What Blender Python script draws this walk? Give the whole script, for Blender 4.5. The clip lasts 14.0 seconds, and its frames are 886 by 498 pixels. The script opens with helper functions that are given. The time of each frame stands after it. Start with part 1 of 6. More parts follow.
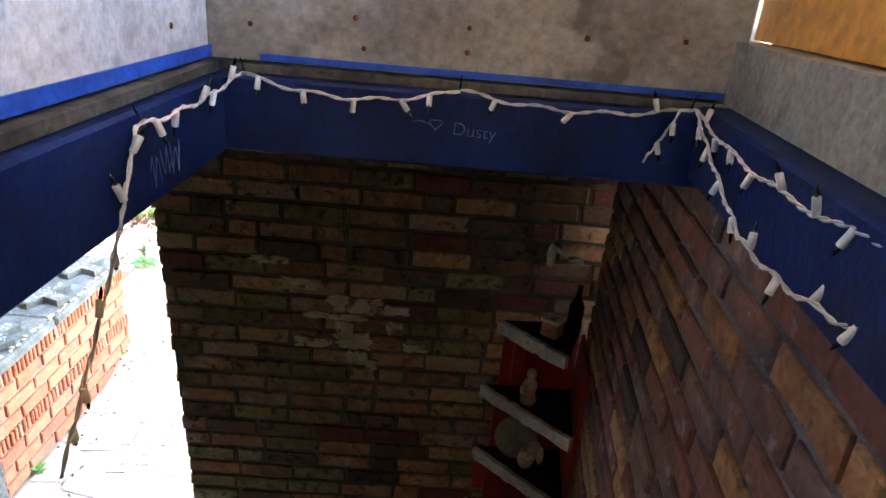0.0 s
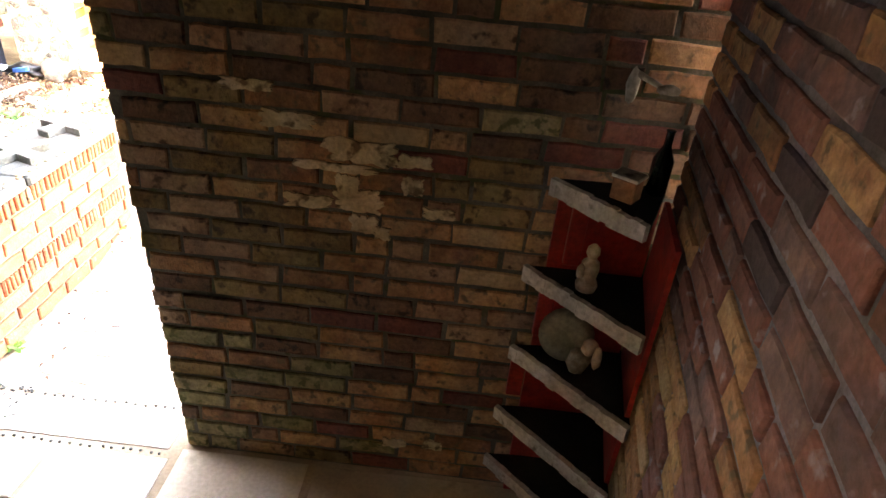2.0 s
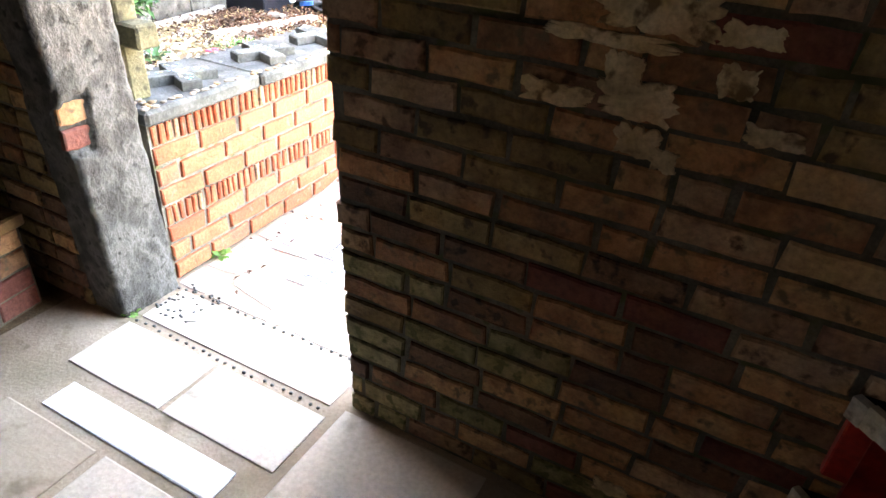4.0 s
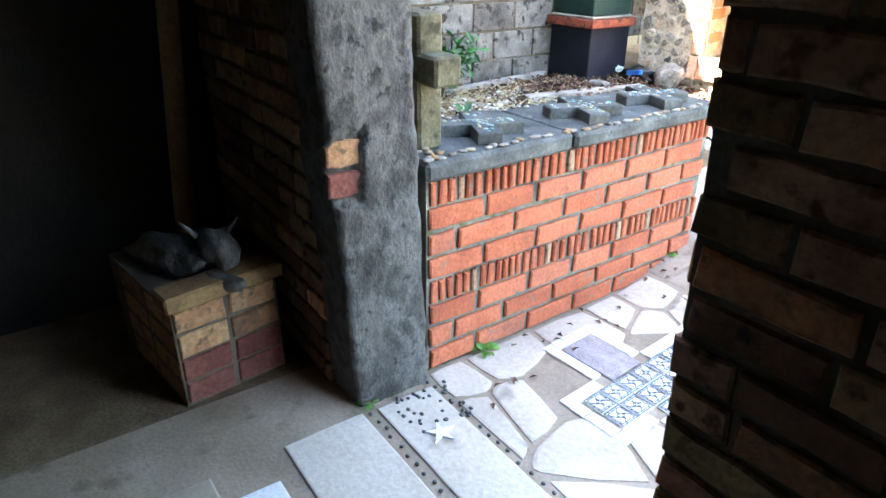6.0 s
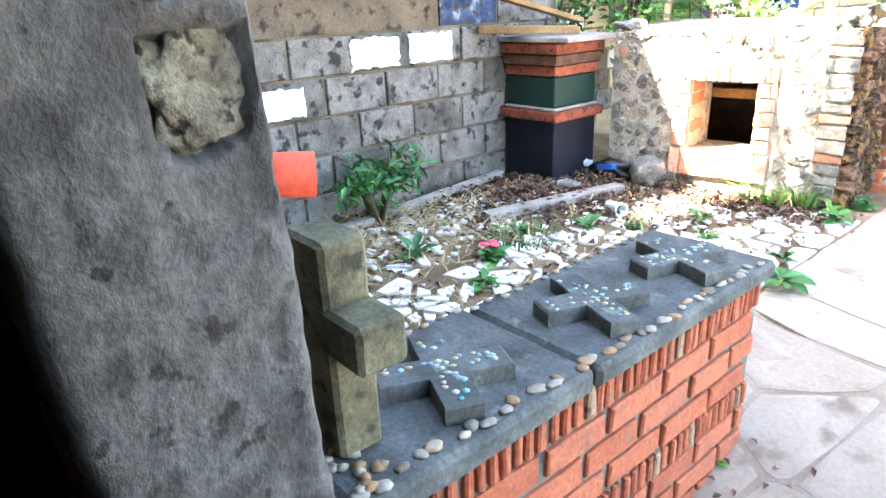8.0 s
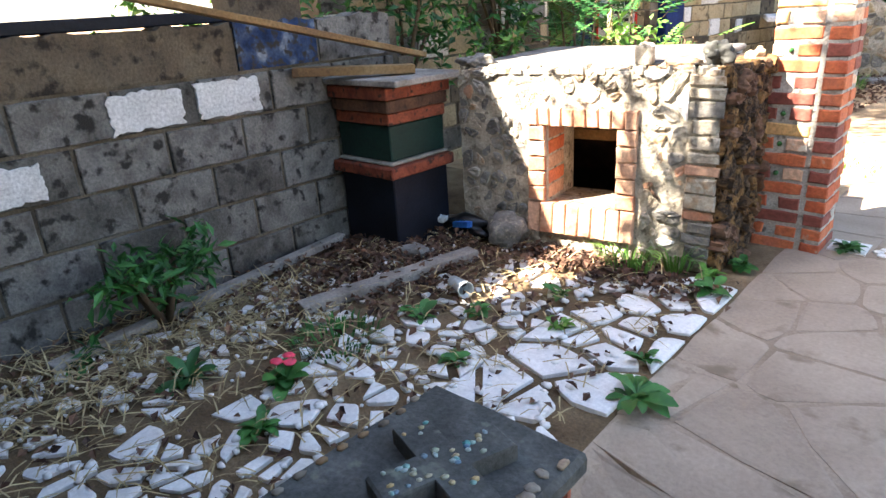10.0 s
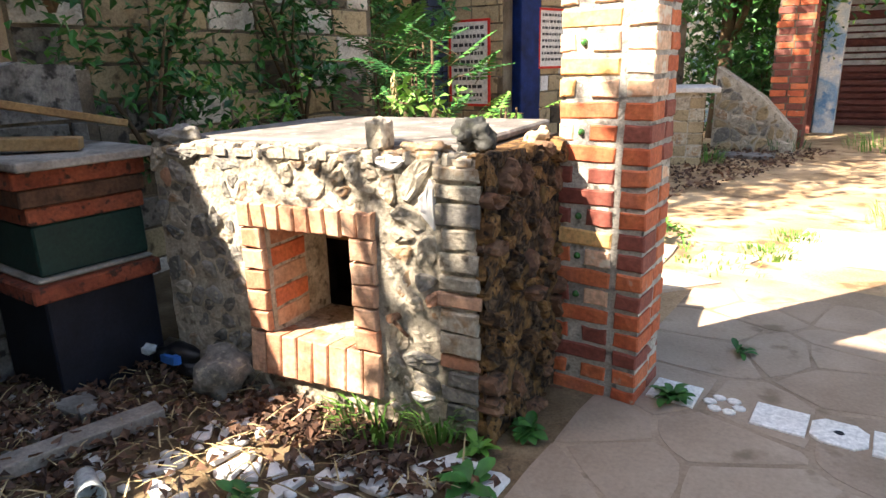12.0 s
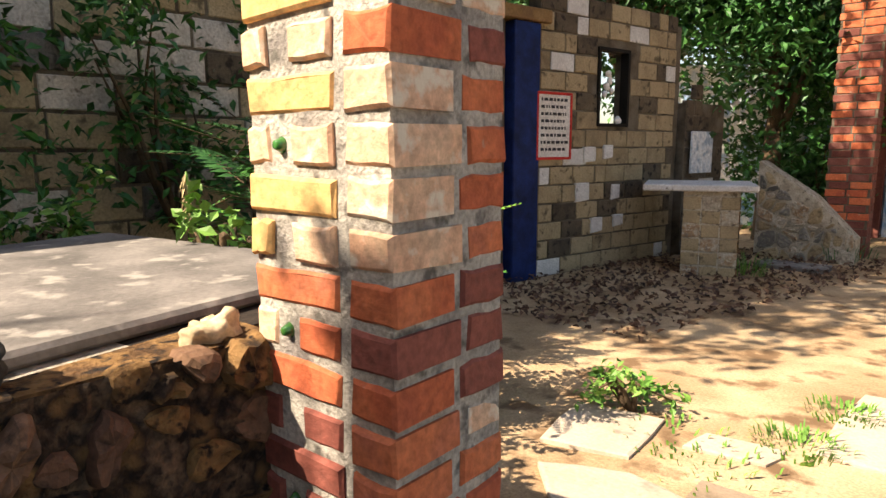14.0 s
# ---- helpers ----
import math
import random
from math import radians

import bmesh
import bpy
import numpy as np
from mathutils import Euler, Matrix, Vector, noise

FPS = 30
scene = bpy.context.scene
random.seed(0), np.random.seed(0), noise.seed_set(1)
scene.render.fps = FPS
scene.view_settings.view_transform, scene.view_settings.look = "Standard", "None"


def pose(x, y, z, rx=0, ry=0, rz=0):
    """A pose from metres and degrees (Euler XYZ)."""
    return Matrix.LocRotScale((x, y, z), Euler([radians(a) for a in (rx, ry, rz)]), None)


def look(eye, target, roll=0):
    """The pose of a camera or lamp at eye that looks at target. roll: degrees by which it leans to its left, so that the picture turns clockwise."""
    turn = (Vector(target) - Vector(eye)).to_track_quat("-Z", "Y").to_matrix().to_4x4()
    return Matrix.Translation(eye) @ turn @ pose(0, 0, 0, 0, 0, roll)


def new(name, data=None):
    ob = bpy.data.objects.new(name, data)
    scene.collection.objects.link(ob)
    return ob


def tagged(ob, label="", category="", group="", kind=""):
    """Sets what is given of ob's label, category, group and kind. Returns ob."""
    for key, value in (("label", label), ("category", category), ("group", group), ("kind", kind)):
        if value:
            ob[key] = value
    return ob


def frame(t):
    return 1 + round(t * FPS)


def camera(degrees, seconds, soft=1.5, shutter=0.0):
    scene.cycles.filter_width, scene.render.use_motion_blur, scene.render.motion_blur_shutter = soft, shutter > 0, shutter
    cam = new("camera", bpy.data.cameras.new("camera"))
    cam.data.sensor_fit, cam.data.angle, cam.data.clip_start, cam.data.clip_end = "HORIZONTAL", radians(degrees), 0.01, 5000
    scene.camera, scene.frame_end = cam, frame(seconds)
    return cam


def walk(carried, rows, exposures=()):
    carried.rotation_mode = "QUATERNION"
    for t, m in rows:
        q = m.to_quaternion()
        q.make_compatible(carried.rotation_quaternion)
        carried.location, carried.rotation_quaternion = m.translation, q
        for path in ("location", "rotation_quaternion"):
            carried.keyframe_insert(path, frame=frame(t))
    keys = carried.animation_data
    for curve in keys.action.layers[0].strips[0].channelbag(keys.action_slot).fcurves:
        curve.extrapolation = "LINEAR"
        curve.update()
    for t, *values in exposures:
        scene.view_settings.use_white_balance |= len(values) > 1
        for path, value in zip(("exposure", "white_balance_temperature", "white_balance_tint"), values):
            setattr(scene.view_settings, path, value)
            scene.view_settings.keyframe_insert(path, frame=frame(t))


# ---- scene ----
cam = camera(69.2, 14.0)
PATH = [
    (0, (0.96, 0.321, 3.009), (1.02, 2.171, 2.251), 5.2),
    (0.5, (1.034, 0.505, 2.871), (1.06, 2.317, 2.024), 4.6),
    (1, (1.067, 0.588, 2.816), (1.087, 2.369, 1.906), 4.4),
    (1.5, (1.094, 0.766, 2.589), (1.067, 2.506, 1.604), 5.4),
    (2, (1.05, 0.907, 2.473), (0.994, 2.63, 1.459), 5.5),
    (2.5, (1.08, 1.099, 2.33), (0.978, 2.808, 1.298), 5.3),
    (3, (1.185, 1.298, 2.162), (0.968, 2.974, 1.092), 5.0),
    (3.5, (1.135, 1.411, 2.079), (0.684, 3.034, 1.001), 4.5),
    (3.8, (1.041, 1.47, 1.914), (0.404, 3.05, 0.866), 4.1),
    (4, (0.92, 1.533, 1.866), (0.168, 3.055, 0.808), 4.1),
    (6.3, (0.256, 2.105, 1.532), (-1.241, 3.122, 0.68), 0.0),
    (6.5, (0.159, 2.114, 1.6), (-1.345, 3.139, 0.771), -0.3),
    (6.9, (-0.055, 2.174, 1.634), (-1.559, 3.241, 0.859), -0.8),
    (7, (-0.105, 2.209, 1.618), (-1.606, 3.29, 0.857), -1.1),
    (7.5, (-0.367, 2.493, 1.676), (-1.827, 3.645, 0.94), -1.7),
    (7.7, (-0.444, 2.609, 1.688), (-1.894, 3.778, 0.959), -2.0),
    (9.8, (-0.704, 3.701, 1.839), (-1.999, 5.046, 1.121), -3.5),
    (10, (-0.722, 3.816, 1.822), (-2.014, 5.167, 1.111), -3.6),
    (10.5, (-0.769, 4.125, 1.827), (-2.035, 5.506, 1.127), -3.6),
    (11, (-0.754, 4.502, 1.793), (-1.958, 5.953, 1.125), -2.8),
    (11.5, (-0.753, 4.863, 1.747), (-1.898, 6.384, 1.134), -2.1),
    (12, (-0.763, 5.272, 1.754), (-1.872, 6.843, 1.202), -1.4),
    (12.5, (-0.747, 5.7, 1.754), (-1.854, 7.294, 1.27), -0.6),
    (13, (-0.795, 6.12, 1.735), (-1.935, 7.718, 1.333), -0.6),
    (13.5, (-0.84, 6.535, 1.79), (-2.03, 8.105, 1.445), -0.7),
    (14, (-0.82, 6.94, 1.815), (-2.10, 8.447, 1.502), -0.2),
]
EXPOSURES = [(0, 6.6, 7500, 12), (0.5, 7.25, 10400, 22), (3.0, 7.6, 10600, 22), (4.2, 6.65, 8300, 18), (6.3, 5.4, 6800, 10), (7.7, 5.35, 6700, 10), (8.8, 4.3, 6600, 11), (9.8, 3.3, 6650, 13), (11.5, 2.7, 7000, 13), (12.5, 1.95, 7100, 14), (14, 1.4, 7600, 15)]
walk(cam, [(t, look(eye, target, roll)) for t, eye, target, roll in PATH], EXPOSURES)

# ---- world and sun ----
SUN_TRAVEL = Vector((0.49, 0.87, -1.0)).normalized()
world = bpy.data.worlds.new("sky")
scene.world = world
world.use_nodes = True
wn = world.node_tree
sky = wn.nodes.new("ShaderNodeTexSky")
sky.sky_type = "NISHITA"
sky.sun_disc = False
sky.sun_elevation = math.asin(-SUN_TRAVEL.z)
sky.sun_rotation = math.atan2(-SUN_TRAVEL.x, -SUN_TRAVEL.y)
sky.air_density, sky.dust_density = 1.0, 1.5
wn.links.new(sky.outputs[0], wn.nodes["Background"].inputs[0])
wn.nodes["Background"].inputs[1].default_value = 0.10
sun_data = bpy.data.lights.new("sun", "SUN")
sun_data.energy, sun_data.angle, sun_data.color = 4.9, radians(0.5), (1.0, 0.93, 0.82)
sun = new("sun", sun_data)
sun.matrix_world = look((-8, -12, 20), Vector((-8, -12, 20)) + SUN_TRAVEL)


# ---- helpers of the scene ----
def hexc(h):
    """A linear colour from an sRGB hex string."""
    return tuple(((int(h[i:i + 2], 16) / 255 + 0.055) / 1.055) ** 2.4 if int(h[i:i + 2], 16) > 10 else int(h[i:i + 2], 16) / 3294 for i in (0, 2, 4))


def mat(name, colours, rough=0.85, grain=40.0, blotch=3.0, bump=0.3, vary=0.0, metal=0.0, island=False, spec=0.3, stain=None, stain_at=0.62, detail=6.0, speck=0.3, streak=1.0):
    """A weathered surface: colours mixed by large blotches and by the piece's own random number, with fine grain and relief."""
    m = bpy.data.materials.new(name)
    m.use_nodes = True
    nt = m.node_tree
    N, L = nt.nodes, nt.links
    b = N["Principled BSDF"]
    b.inputs["Roughness"].default_value = rough
    b.inputs["Metallic"].default_value = metal
    b.inputs["Specular IOR Level"].default_value = spec
    geo = N.new("ShaderNodeNewGeometry")
    n1 = N.new("ShaderNodeTexNoise"); n1.inputs["Scale"].default_value = blotch; n1.inputs["Detail"].default_value = detail
    n2 = N.new("ShaderNodeTexNoise"); n2.inputs["Scale"].default_value = grain; n2.inputs["Detail"].default_value = 9.0; n2.inputs["Roughness"].default_value = 0.62
    run = N.new("ShaderNodeVectorMath"); run.operation = "MULTIPLY"; run.inputs[1].default_value = (1.0, 1.0, streak)
    L.new(geo.outputs["Position"], run.inputs[0])
    L.new(run.outputs["Vector"], n1.inputs["Vector"]); L.new(run.outputs["Vector"], n2.inputs["Vector"])
    fac = n1.outputs["Fac"]
    stretch = N.new("ShaderNodeMapRange"); stretch.inputs["From Min"].default_value = 0.3; stretch.inputs["From Max"].default_value = 0.7
    L.new(fac, stretch.inputs["Value"]); fac = stretch.outputs["Result"]
    if vary > 0:
        if island:
            rnd = geo.outputs["Random Per Island"]
        else:
            rnd = N.new("ShaderNodeObjectInfo").outputs["Random"]
        mx = N.new("ShaderNodeMix"); mx.inputs["Factor"].default_value = vary
        L.new(fac, mx.inputs[2]); L.new(rnd, mx.inputs[3]); fac = mx.outputs[0]
    ramp = N.new("ShaderNodeValToRGB")
    els = ramp.color_ramp.elements
    while len(els) < len(colours):
        els.new(0.5)
    for i, c in enumerate(colours):
        els[i].position = i / max(1, len(colours) - 1) * 0.9 + 0.05
        els[i].color = (*(hexc(c) if isinstance(c, str) else c), 1)
    L.new(fac, ramp.inputs["Fac"])
    g = N.new("ShaderNodeMapRange"); g.inputs["From Min"].default_value = 0.3; g.inputs["From Max"].default_value = 0.7
    g.inputs["To Min"].default_value = 1 - 1.1 * speck; g.inputs["To Max"].default_value = 1 + 0.9 * speck
    L.new(n2.outputs["Fac"], g.inputs["Value"])
    mul = N.new("ShaderNodeVectorMath"); mul.operation = "SCALE"
    L.new(ramp.outputs["Color"], mul.inputs[0]); L.new(g.outputs["Result"], mul.inputs["Scale"])
    col = mul.outputs["Vector"]
    if stain:
        n3 = N.new("ShaderNodeTexNoise"); n3.inputs["Scale"].default_value = blotch * 2.3; n3.inputs["Detail"].default_value = 8.0
        off = N.new("ShaderNodeVectorMath"); off.operation = "ADD"; off.inputs[1].default_value = (7.3, 2.1, 4.4)
        L.new(geo.outputs["Position"], off.inputs[0]); L.new(off.outputs["Vector"], n3.inputs["Vector"])
        cut = N.new("ShaderNodeMapRange"); cut.inputs["From Min"].default_value = stain_at - 0.05; cut.inputs["From Max"].default_value = stain_at + 0.05
        L.new(n3.outputs["Fac"], cut.inputs["Value"])
        sm = N.new("ShaderNodeMix"); sm.data_type = "RGBA"
        L.new(cut.outputs["Result"], sm.inputs[0]); L.new(col, sm.inputs[6]); sm.inputs[7].default_value = (*hexc(stain), 1)
        col = sm.outputs[2]
    L.new(col, b.inputs["Base Color"])
    if bump > 0:
        bp = N.new("ShaderNodeBump"); bp.inputs["Strength"].default_value = bump; bp.inputs["Distance"].default_value = 0.01
        add = N.new("ShaderNodeMath"); add.operation = "ADD"
        L.new(n2.outputs["Fac"], add.inputs[0]); L.new(n1.outputs["Fac"], add.inputs[1])
        L.new(add.outputs[0], bp.inputs["Height"]); L.new(bp.outputs["Normal"], b.inputs["Normal"])
    return m


def box(bm, lo, hi, m=None, jit=0.0, rng=random):
    """A box from corner to corner, its corners shaken by jit."""
    vs = []
    for x in (lo[0], hi[0]):
        for y in (lo[1], hi[1]):
            for z in (lo[2], hi[2]):
                p = Vector((x + rng.uniform(-jit, jit), y + rng.uniform(-jit, jit), z + rng.uniform(-jit, jit)))
                vs.append(bm.verts.new(m @ p if m else p))
    for f in ((0, 1, 3, 2), (4, 6, 7, 5), (0, 4, 5, 1), (2, 3, 7, 6), (0, 2, 6, 4), (1, 5, 7, 3)):
        bm.faces.new([vs[i] for i in f])


def soft_box(bm, lo, hi, r=0.006, m=None):
    """A box whose edges are chamfered by r: eight corners of three points each."""
    t = bmesh.new()
    box(t, lo, hi)
    bmesh.ops.bevel(t, geom=t.edges[:], offset=r, segments=1, affect="EDGES", profile=0.5)
    join(bm, t, m)


def join(bm, other, m=None):
    """Adds the mesh of other to bm, and frees other."""
    vs = {v: bm.verts.new(m @ v.co if m else v.co) for v in other.verts}
    for f in other.faces:
        nf = bm.faces.new([vs[v] for v in f.verts])
        nf.smooth = f.smooth
    other.free()


def cyl(bm, a, b, r0, r1=None, n=12, cap=True):
    """A tapered tube from a to b."""
    a, b = Vector(a), Vector(b)
    r1 = r0 if r1 is None else r1
    q = (b - a).to_track_quat("Z", "Y")
    rings = [[bm.verts.new(c + q @ Vector((r * math.cos(2 * math.pi * i / n), r * math.sin(2 * math.pi * i / n), 0))) for i in range(n)] for c, r in ((a, r0), (b, r1))]
    for i in range(n):
        f = bm.faces.new((rings[0][i], rings[0][(i + 1) % n], rings[1][(i + 1) % n], rings[1][i]))
        f.smooth = True
    if cap:
        bm.faces.new(rings[0][::-1]); bm.faces.new(rings[1])


def lathe(bm, profile, c=(0, 0, 0), n=16, m=None):
    """Turns a profile of (radius, height) about the z axis at c."""
    rings = []
    for r, z in profile:
        ring = []
        for i in range(n):
            p = Vector((c[0] + r * math.cos(2 * math.pi * i / n), c[1] + r * math.sin(2 * math.pi * i / n), c[2] + z))
            ring.append(bm.verts.new(m @ p if m else p))
        rings.append(ring)
    for a, b in zip(rings, rings[1:]):
        for i in range(n):
            f = bm.faces.new((a[i], a[(i + 1) % n], b[(i + 1) % n], b[i]))
            f.smooth = True
    bm.faces.new(rings[0][::-1]); bm.faces.new(rings[-1])


def blob(bm, c, r, rough=0.25, seed=0, sub=2, m=None):
    """A lumpy stone or clod of radii r at c."""
    t = bmesh.new()
    bmesh.ops.create_icosphere(t, subdivisions=sub, radius=1)
    for v in t.verts:
        d = 1 + rough * noise.noise(v.co * 1.3 + Vector((seed * 3.7, seed * 1.9, 0))) + rough * 0.5 * noise.noise(v.co * 3.1 + Vector((seed, 0, 5)))
        v.co = Vector((c[0] + v.co.x * r[0] * d, c[1] + v.co.y * r[1] * d, c[2] + v.co.z * r[2] * d))
    for f in t.faces:
        f.smooth = True
    join(bm, t, m)


def mesh_of(name, bm, material):
    bmesh.ops.recalc_face_normals(bm, faces=bm.faces[:])
    me = bpy.data.meshes.new(name)
    bm.to_mesh(me)
    bm.free()
    for mm in (material if isinstance(material, (list, tuple)) else [material]):
        me.materials.append(mm)
    return me


def part(name, bm, material, parent, label=""):
    ob = new(name, mesh_of(name, bm, material))
    ob.parent = parent
    if label:
        ob["label"] = label
    return ob


def piece(name, me, parent, m):
    """One piece on shared mesh data, at the pose m of the world (parents stand unturned at the world's origin or at their base)."""
    ob = new(name, me)
    ob.parent = parent
    ob.matrix_local = Matrix.Translation(-parent.location) @ m
    return ob


def thing(name, label, category, at=(0, 0, 0), group="", kind=""):
    ob = new(name)
    ob.location = at
    ob.empty_display_size = 0.1
    return tagged(ob, label, category, group, kind)


def solid(name, bm, material, label, category="", kind="", group=""):
    return tagged(new(name, mesh_of(name, bm, material)), label, category, group, kind)


def ground_z(x, y):
    """The ground: level before the doorway, a short rise along the low wall, then nearly level."""
    t = min(1, max(0, (y - 4.15) / 1.7))
    path = 0.375 * t * t * (3 - 2 * t) + 0.04 * min(1, max(0, (y - 6.5) / 1.2)) - 0.1 * min(1, max(0, (y - 8.5) / 4))
    s = min(1, max(0, (-1.55 - x) / 0.15)) if y > 3.2 else 0
    yard = 0.40
    return path * (1 - s) + max(path, yard * min(1, max(0, (13 - y) / 4))) * s


def cells(points, x0, x1, y0, y1, gap):
    """Voronoi cells of the points inside a rectangle, each shrunk by half the gap."""
    out = []
    for i, p in enumerate(points):
        poly = [(x0, y0), (x1, y0), (x1, y1), (x0, y1)]
        for j, q in enumerate(points):
            if i == j or abs(p[0] - q[0]) + abs(p[1] - q[1]) > 2.6 * (1 + max(x1 - x0, y1 - y0)) / math.sqrt(len(points)):
                continue
            nx, ny = q[0] - p[0], q[1] - p[1]
            d = math.hypot(nx, ny) or 1e-6
            nx, ny = nx / d, ny / d
            lim = d / 2 - gap / 2
            res = []
            for a, b in zip(poly, poly[1:] + poly[:1]):
                da = (a[0] - p[0]) * nx + (a[1] - p[1]) * ny - lim
                db = (b[0] - p[0]) * nx + (b[1] - p[1]) * ny - lim
                if da <= 0:
                    res.append(a)
                if (da < 0) != (db < 0) and abs(da - db) > 1e-9:
                    s = da / (da - db)
                    res.append((a[0] + (b[0] - a[0]) * s, a[1] + (b[1] - a[1]) * s))
            poly = res
            if len(poly) < 3:
                break
        if len(poly) >= 3:
            out.append((i, p, poly))
    return out


def slab(bm, poly, depth, rng, place, round_in=0.012, dome=0.0, rough=0.0):
    """A piece of stone on a polygon: sides, a chamfer and a top. place(u, v, h) gives the point h proud of the surface."""
    cx, cy = sum(p[0] for p in poly) / len(poly), sum(p[1] for p in poly) / len(poly)
    pts = []
    for a, b in zip(poly, poly[1:] + poly[:1]):
        for s in (0.0, 0.5):
            u, v = a[0] + (b[0] - a[0]) * s, a[1] + (b[1] - a[1]) * s
            k = 1 - rng.uniform(0, rough)
            if s == 0.0:
                k -= rough * 0.8
            pts.append((cx + (u - cx) * k, cy + (v - cy) * k))
    size = max(0.02, min(math.hypot(p[0] - cx, p[1] - cy) for p in pts))
    low = [bm.verts.new(place(u, v, -0.03)) for u, v in pts]
    rim = [bm.verts.new(place(u, v, depth * rng.uniform(0.55, 0.8))) for u, v in pts]
    k = 1 - min(0.6, round_in / size)
    top = [bm.verts.new(place(cx + (u - cx) * k, cy + (v - cy) * k, depth * rng.uniform(0.9, 1.1) + dome * 0.6)) for u, v in pts]
    mid = bm.verts.new(place(cx, cy, depth + dome))
    n = len(pts)
    for i in range(n):
        j = (i + 1) % n
        bm.faces.new((low[i], low[j], rim[j], rim[i]))
        bm.faces.new((rim[i], rim[j], top[j], top[i]))
        bm.faces.new((top[i], top[j], mid))


BRICK_MESHES = {}


def brick_mesh(length, height, depth, material, variant):
    """A worn brick, its outer face at y = 0 and its body behind it."""
    key = (round(length, 3), round(height, 3), round(depth, 3), material.name, variant)
    if key not in BRICK_MESHES:
        rng = random.Random(hash((key[0], key[1], variant)) % 10007)
        t = bmesh.new()
        w, h = length / 2, height / 2
        j = lambda a: rng.uniform(-a, a)
        c = 0.006
        outer, rim = [], []
        base = [(-w, -h), (-w * 0.3, -h), (w * 0.4, -h), (w, -h), (w, h), (w * 0.3, h), (-w * 0.4, h), (-w, h)]
        for u, v in base:
            ju, jv = j(0.004), j(0.004)
            rim.append(t.verts.new((u + ju, c, v + jv)))
            outer.append(t.verts.new((u * (1 - c / w) + ju, j(0.002), v * (1 - c / h) + jv)))
        back = [t.verts.new((u, depth, v)) for u, v in base]
        n = len(base)
        t.faces.new(outer)
        for i in range(n):
            k = (i + 1) % n
            t.faces.new((outer[i], outer[k], rim[k], rim[i]))
            t.faces.new((rim[i], rim[k], back[k], back[i]))
        BRICK_MESHES[key] = mesh_of("brick", t, material)
    return BRICK_MESHES[key]


def bricks(parent, origin, along, outward, width, z0, z1, course, length, materials, rng, joint=0.014, depth=0.06, skip=None, proud=0.0, cap=300, name="brick", weights=None, heads=0.15, slope=0.0, left=None, pick=None):
    """Lays courses of bricks on a face. origin: the face's lower left corner; outward: its normal. Returns the number of pieces."""
    along, outward = Vector(along).normalized(), Vector(outward).normalized()
    rot = Matrix((along, -outward, Vector((0, 0, 1)))).transposed().to_4x4()
    if rot.determinant() < 0:
        along = -along
    count, row, z = 0, 0, z0
    while z + course * 0.6 < z1:
        u = -length * (0.5 if row % 2 else 0.0) * rng.uniform(0.8, 1.2)
        while u < width - 0.02:
            L = length * (0.5 if rng.random() < heads else rng.choice((0.94, 1.0, 1.0, 1.04)))
            a, b = max(u, left(z) if left else 0), min(u + L, width)
            if b - a > 0.05:
                cz = z + course / 2 + slope * (a + b) / 2
                if not (skip and skip((a + b) / 2, cz, b - a)):
                    m = (pick and pick((a + b) / 2, cz)) or rng.choices(materials, weights)[0]
                    ln = max(0.04, round((b - a - joint) / 0.02) * 0.02)
                    p = Vector(origin) + along * ((a + b) / 2) + outward * (proud + rng.uniform(-0.004, 0.004))
                    p.z = cz
                    mm = Matrix.Translation(p) @ rot @ pose(0, 0, 0, rng.uniform(-1, 1), rng.uniform(-0.7, 0.7), rng.uniform(-0.8, 0.8))
                    me = brick_mesh(ln, course - joint, depth, m, rng.randrange(4))
                    if count < cap:
                        piece(name, me, parent, mm)
                    count += 1
            u += L
        z += course
        row += 1
    return count


# ---- materials ----
M = {}
M["mortar"] = mat("mortar", ["5d5850", "8d877c", "a39c8f"], 0.95, 90, 4, 0.5)
M["mortar_dark"] = mat("mortar_dark", ["3d352b", "5e5547", "6f675a"], 0.95, 90, 4, 0.5)
M["brick_old"] = mat("brick_old", ["654a39", "8a6348", "a07452", "b08a64", "845a44"], 0.9, 55, 11, 0.7, vary=0.6, stain="6a5842", stain_at=0.61)
M["brick_pale"] = mat("brick_pale", ["a08160", "b39672"], 0.9, 60, 6, 0.4, vary=0.5)
M["brick_red_dark"] = mat("brick_red_dark", ["5b3129", "74443a", "7f5349"], 0.88, 55, 7, 0.5, vary=0.5)
M["brick_olive"] = mat("brick_olive", ["625034", "7c6745", "8f7954", "6a5639"], 0.9, 55, 9, 0.7, vary=0.6, stain="4a3b29", stain_at=0.62)
M["brick_umber"] = mat("brick_umber", ["4a362a", "654938", "775a45", "573f33"], 0.9, 55, 9, 0.7, vary=0.6, stain="3a2d24", stain_at=0.62)
M["brick_ash"] = mat("brick_ash", ["755848", "94735b", "a5876c", "7d5f4c"], 0.9, 55, 9, 0.7, vary=0.6, stain="55402f", stain_at=0.61)
M["brick_moss"] = mat("brick_moss", ["66603f", "7d7450", "908462", "6c6347"], 0.9, 55, 12, 0.7, vary=0.5, stain="585836", stain_at=0.58)
M["mortar_grey"] = mat("mortar_grey", ["4c484a", "67646a", "7d7b82"], 0.95, 90, 4, 0.5)
M["mortar_low"] = mat("mortar_low", ["4d4840", "6b655a", "7f786b"], 0.95, 90, 7, 0.6, stain="565636", stain_at=0.63)
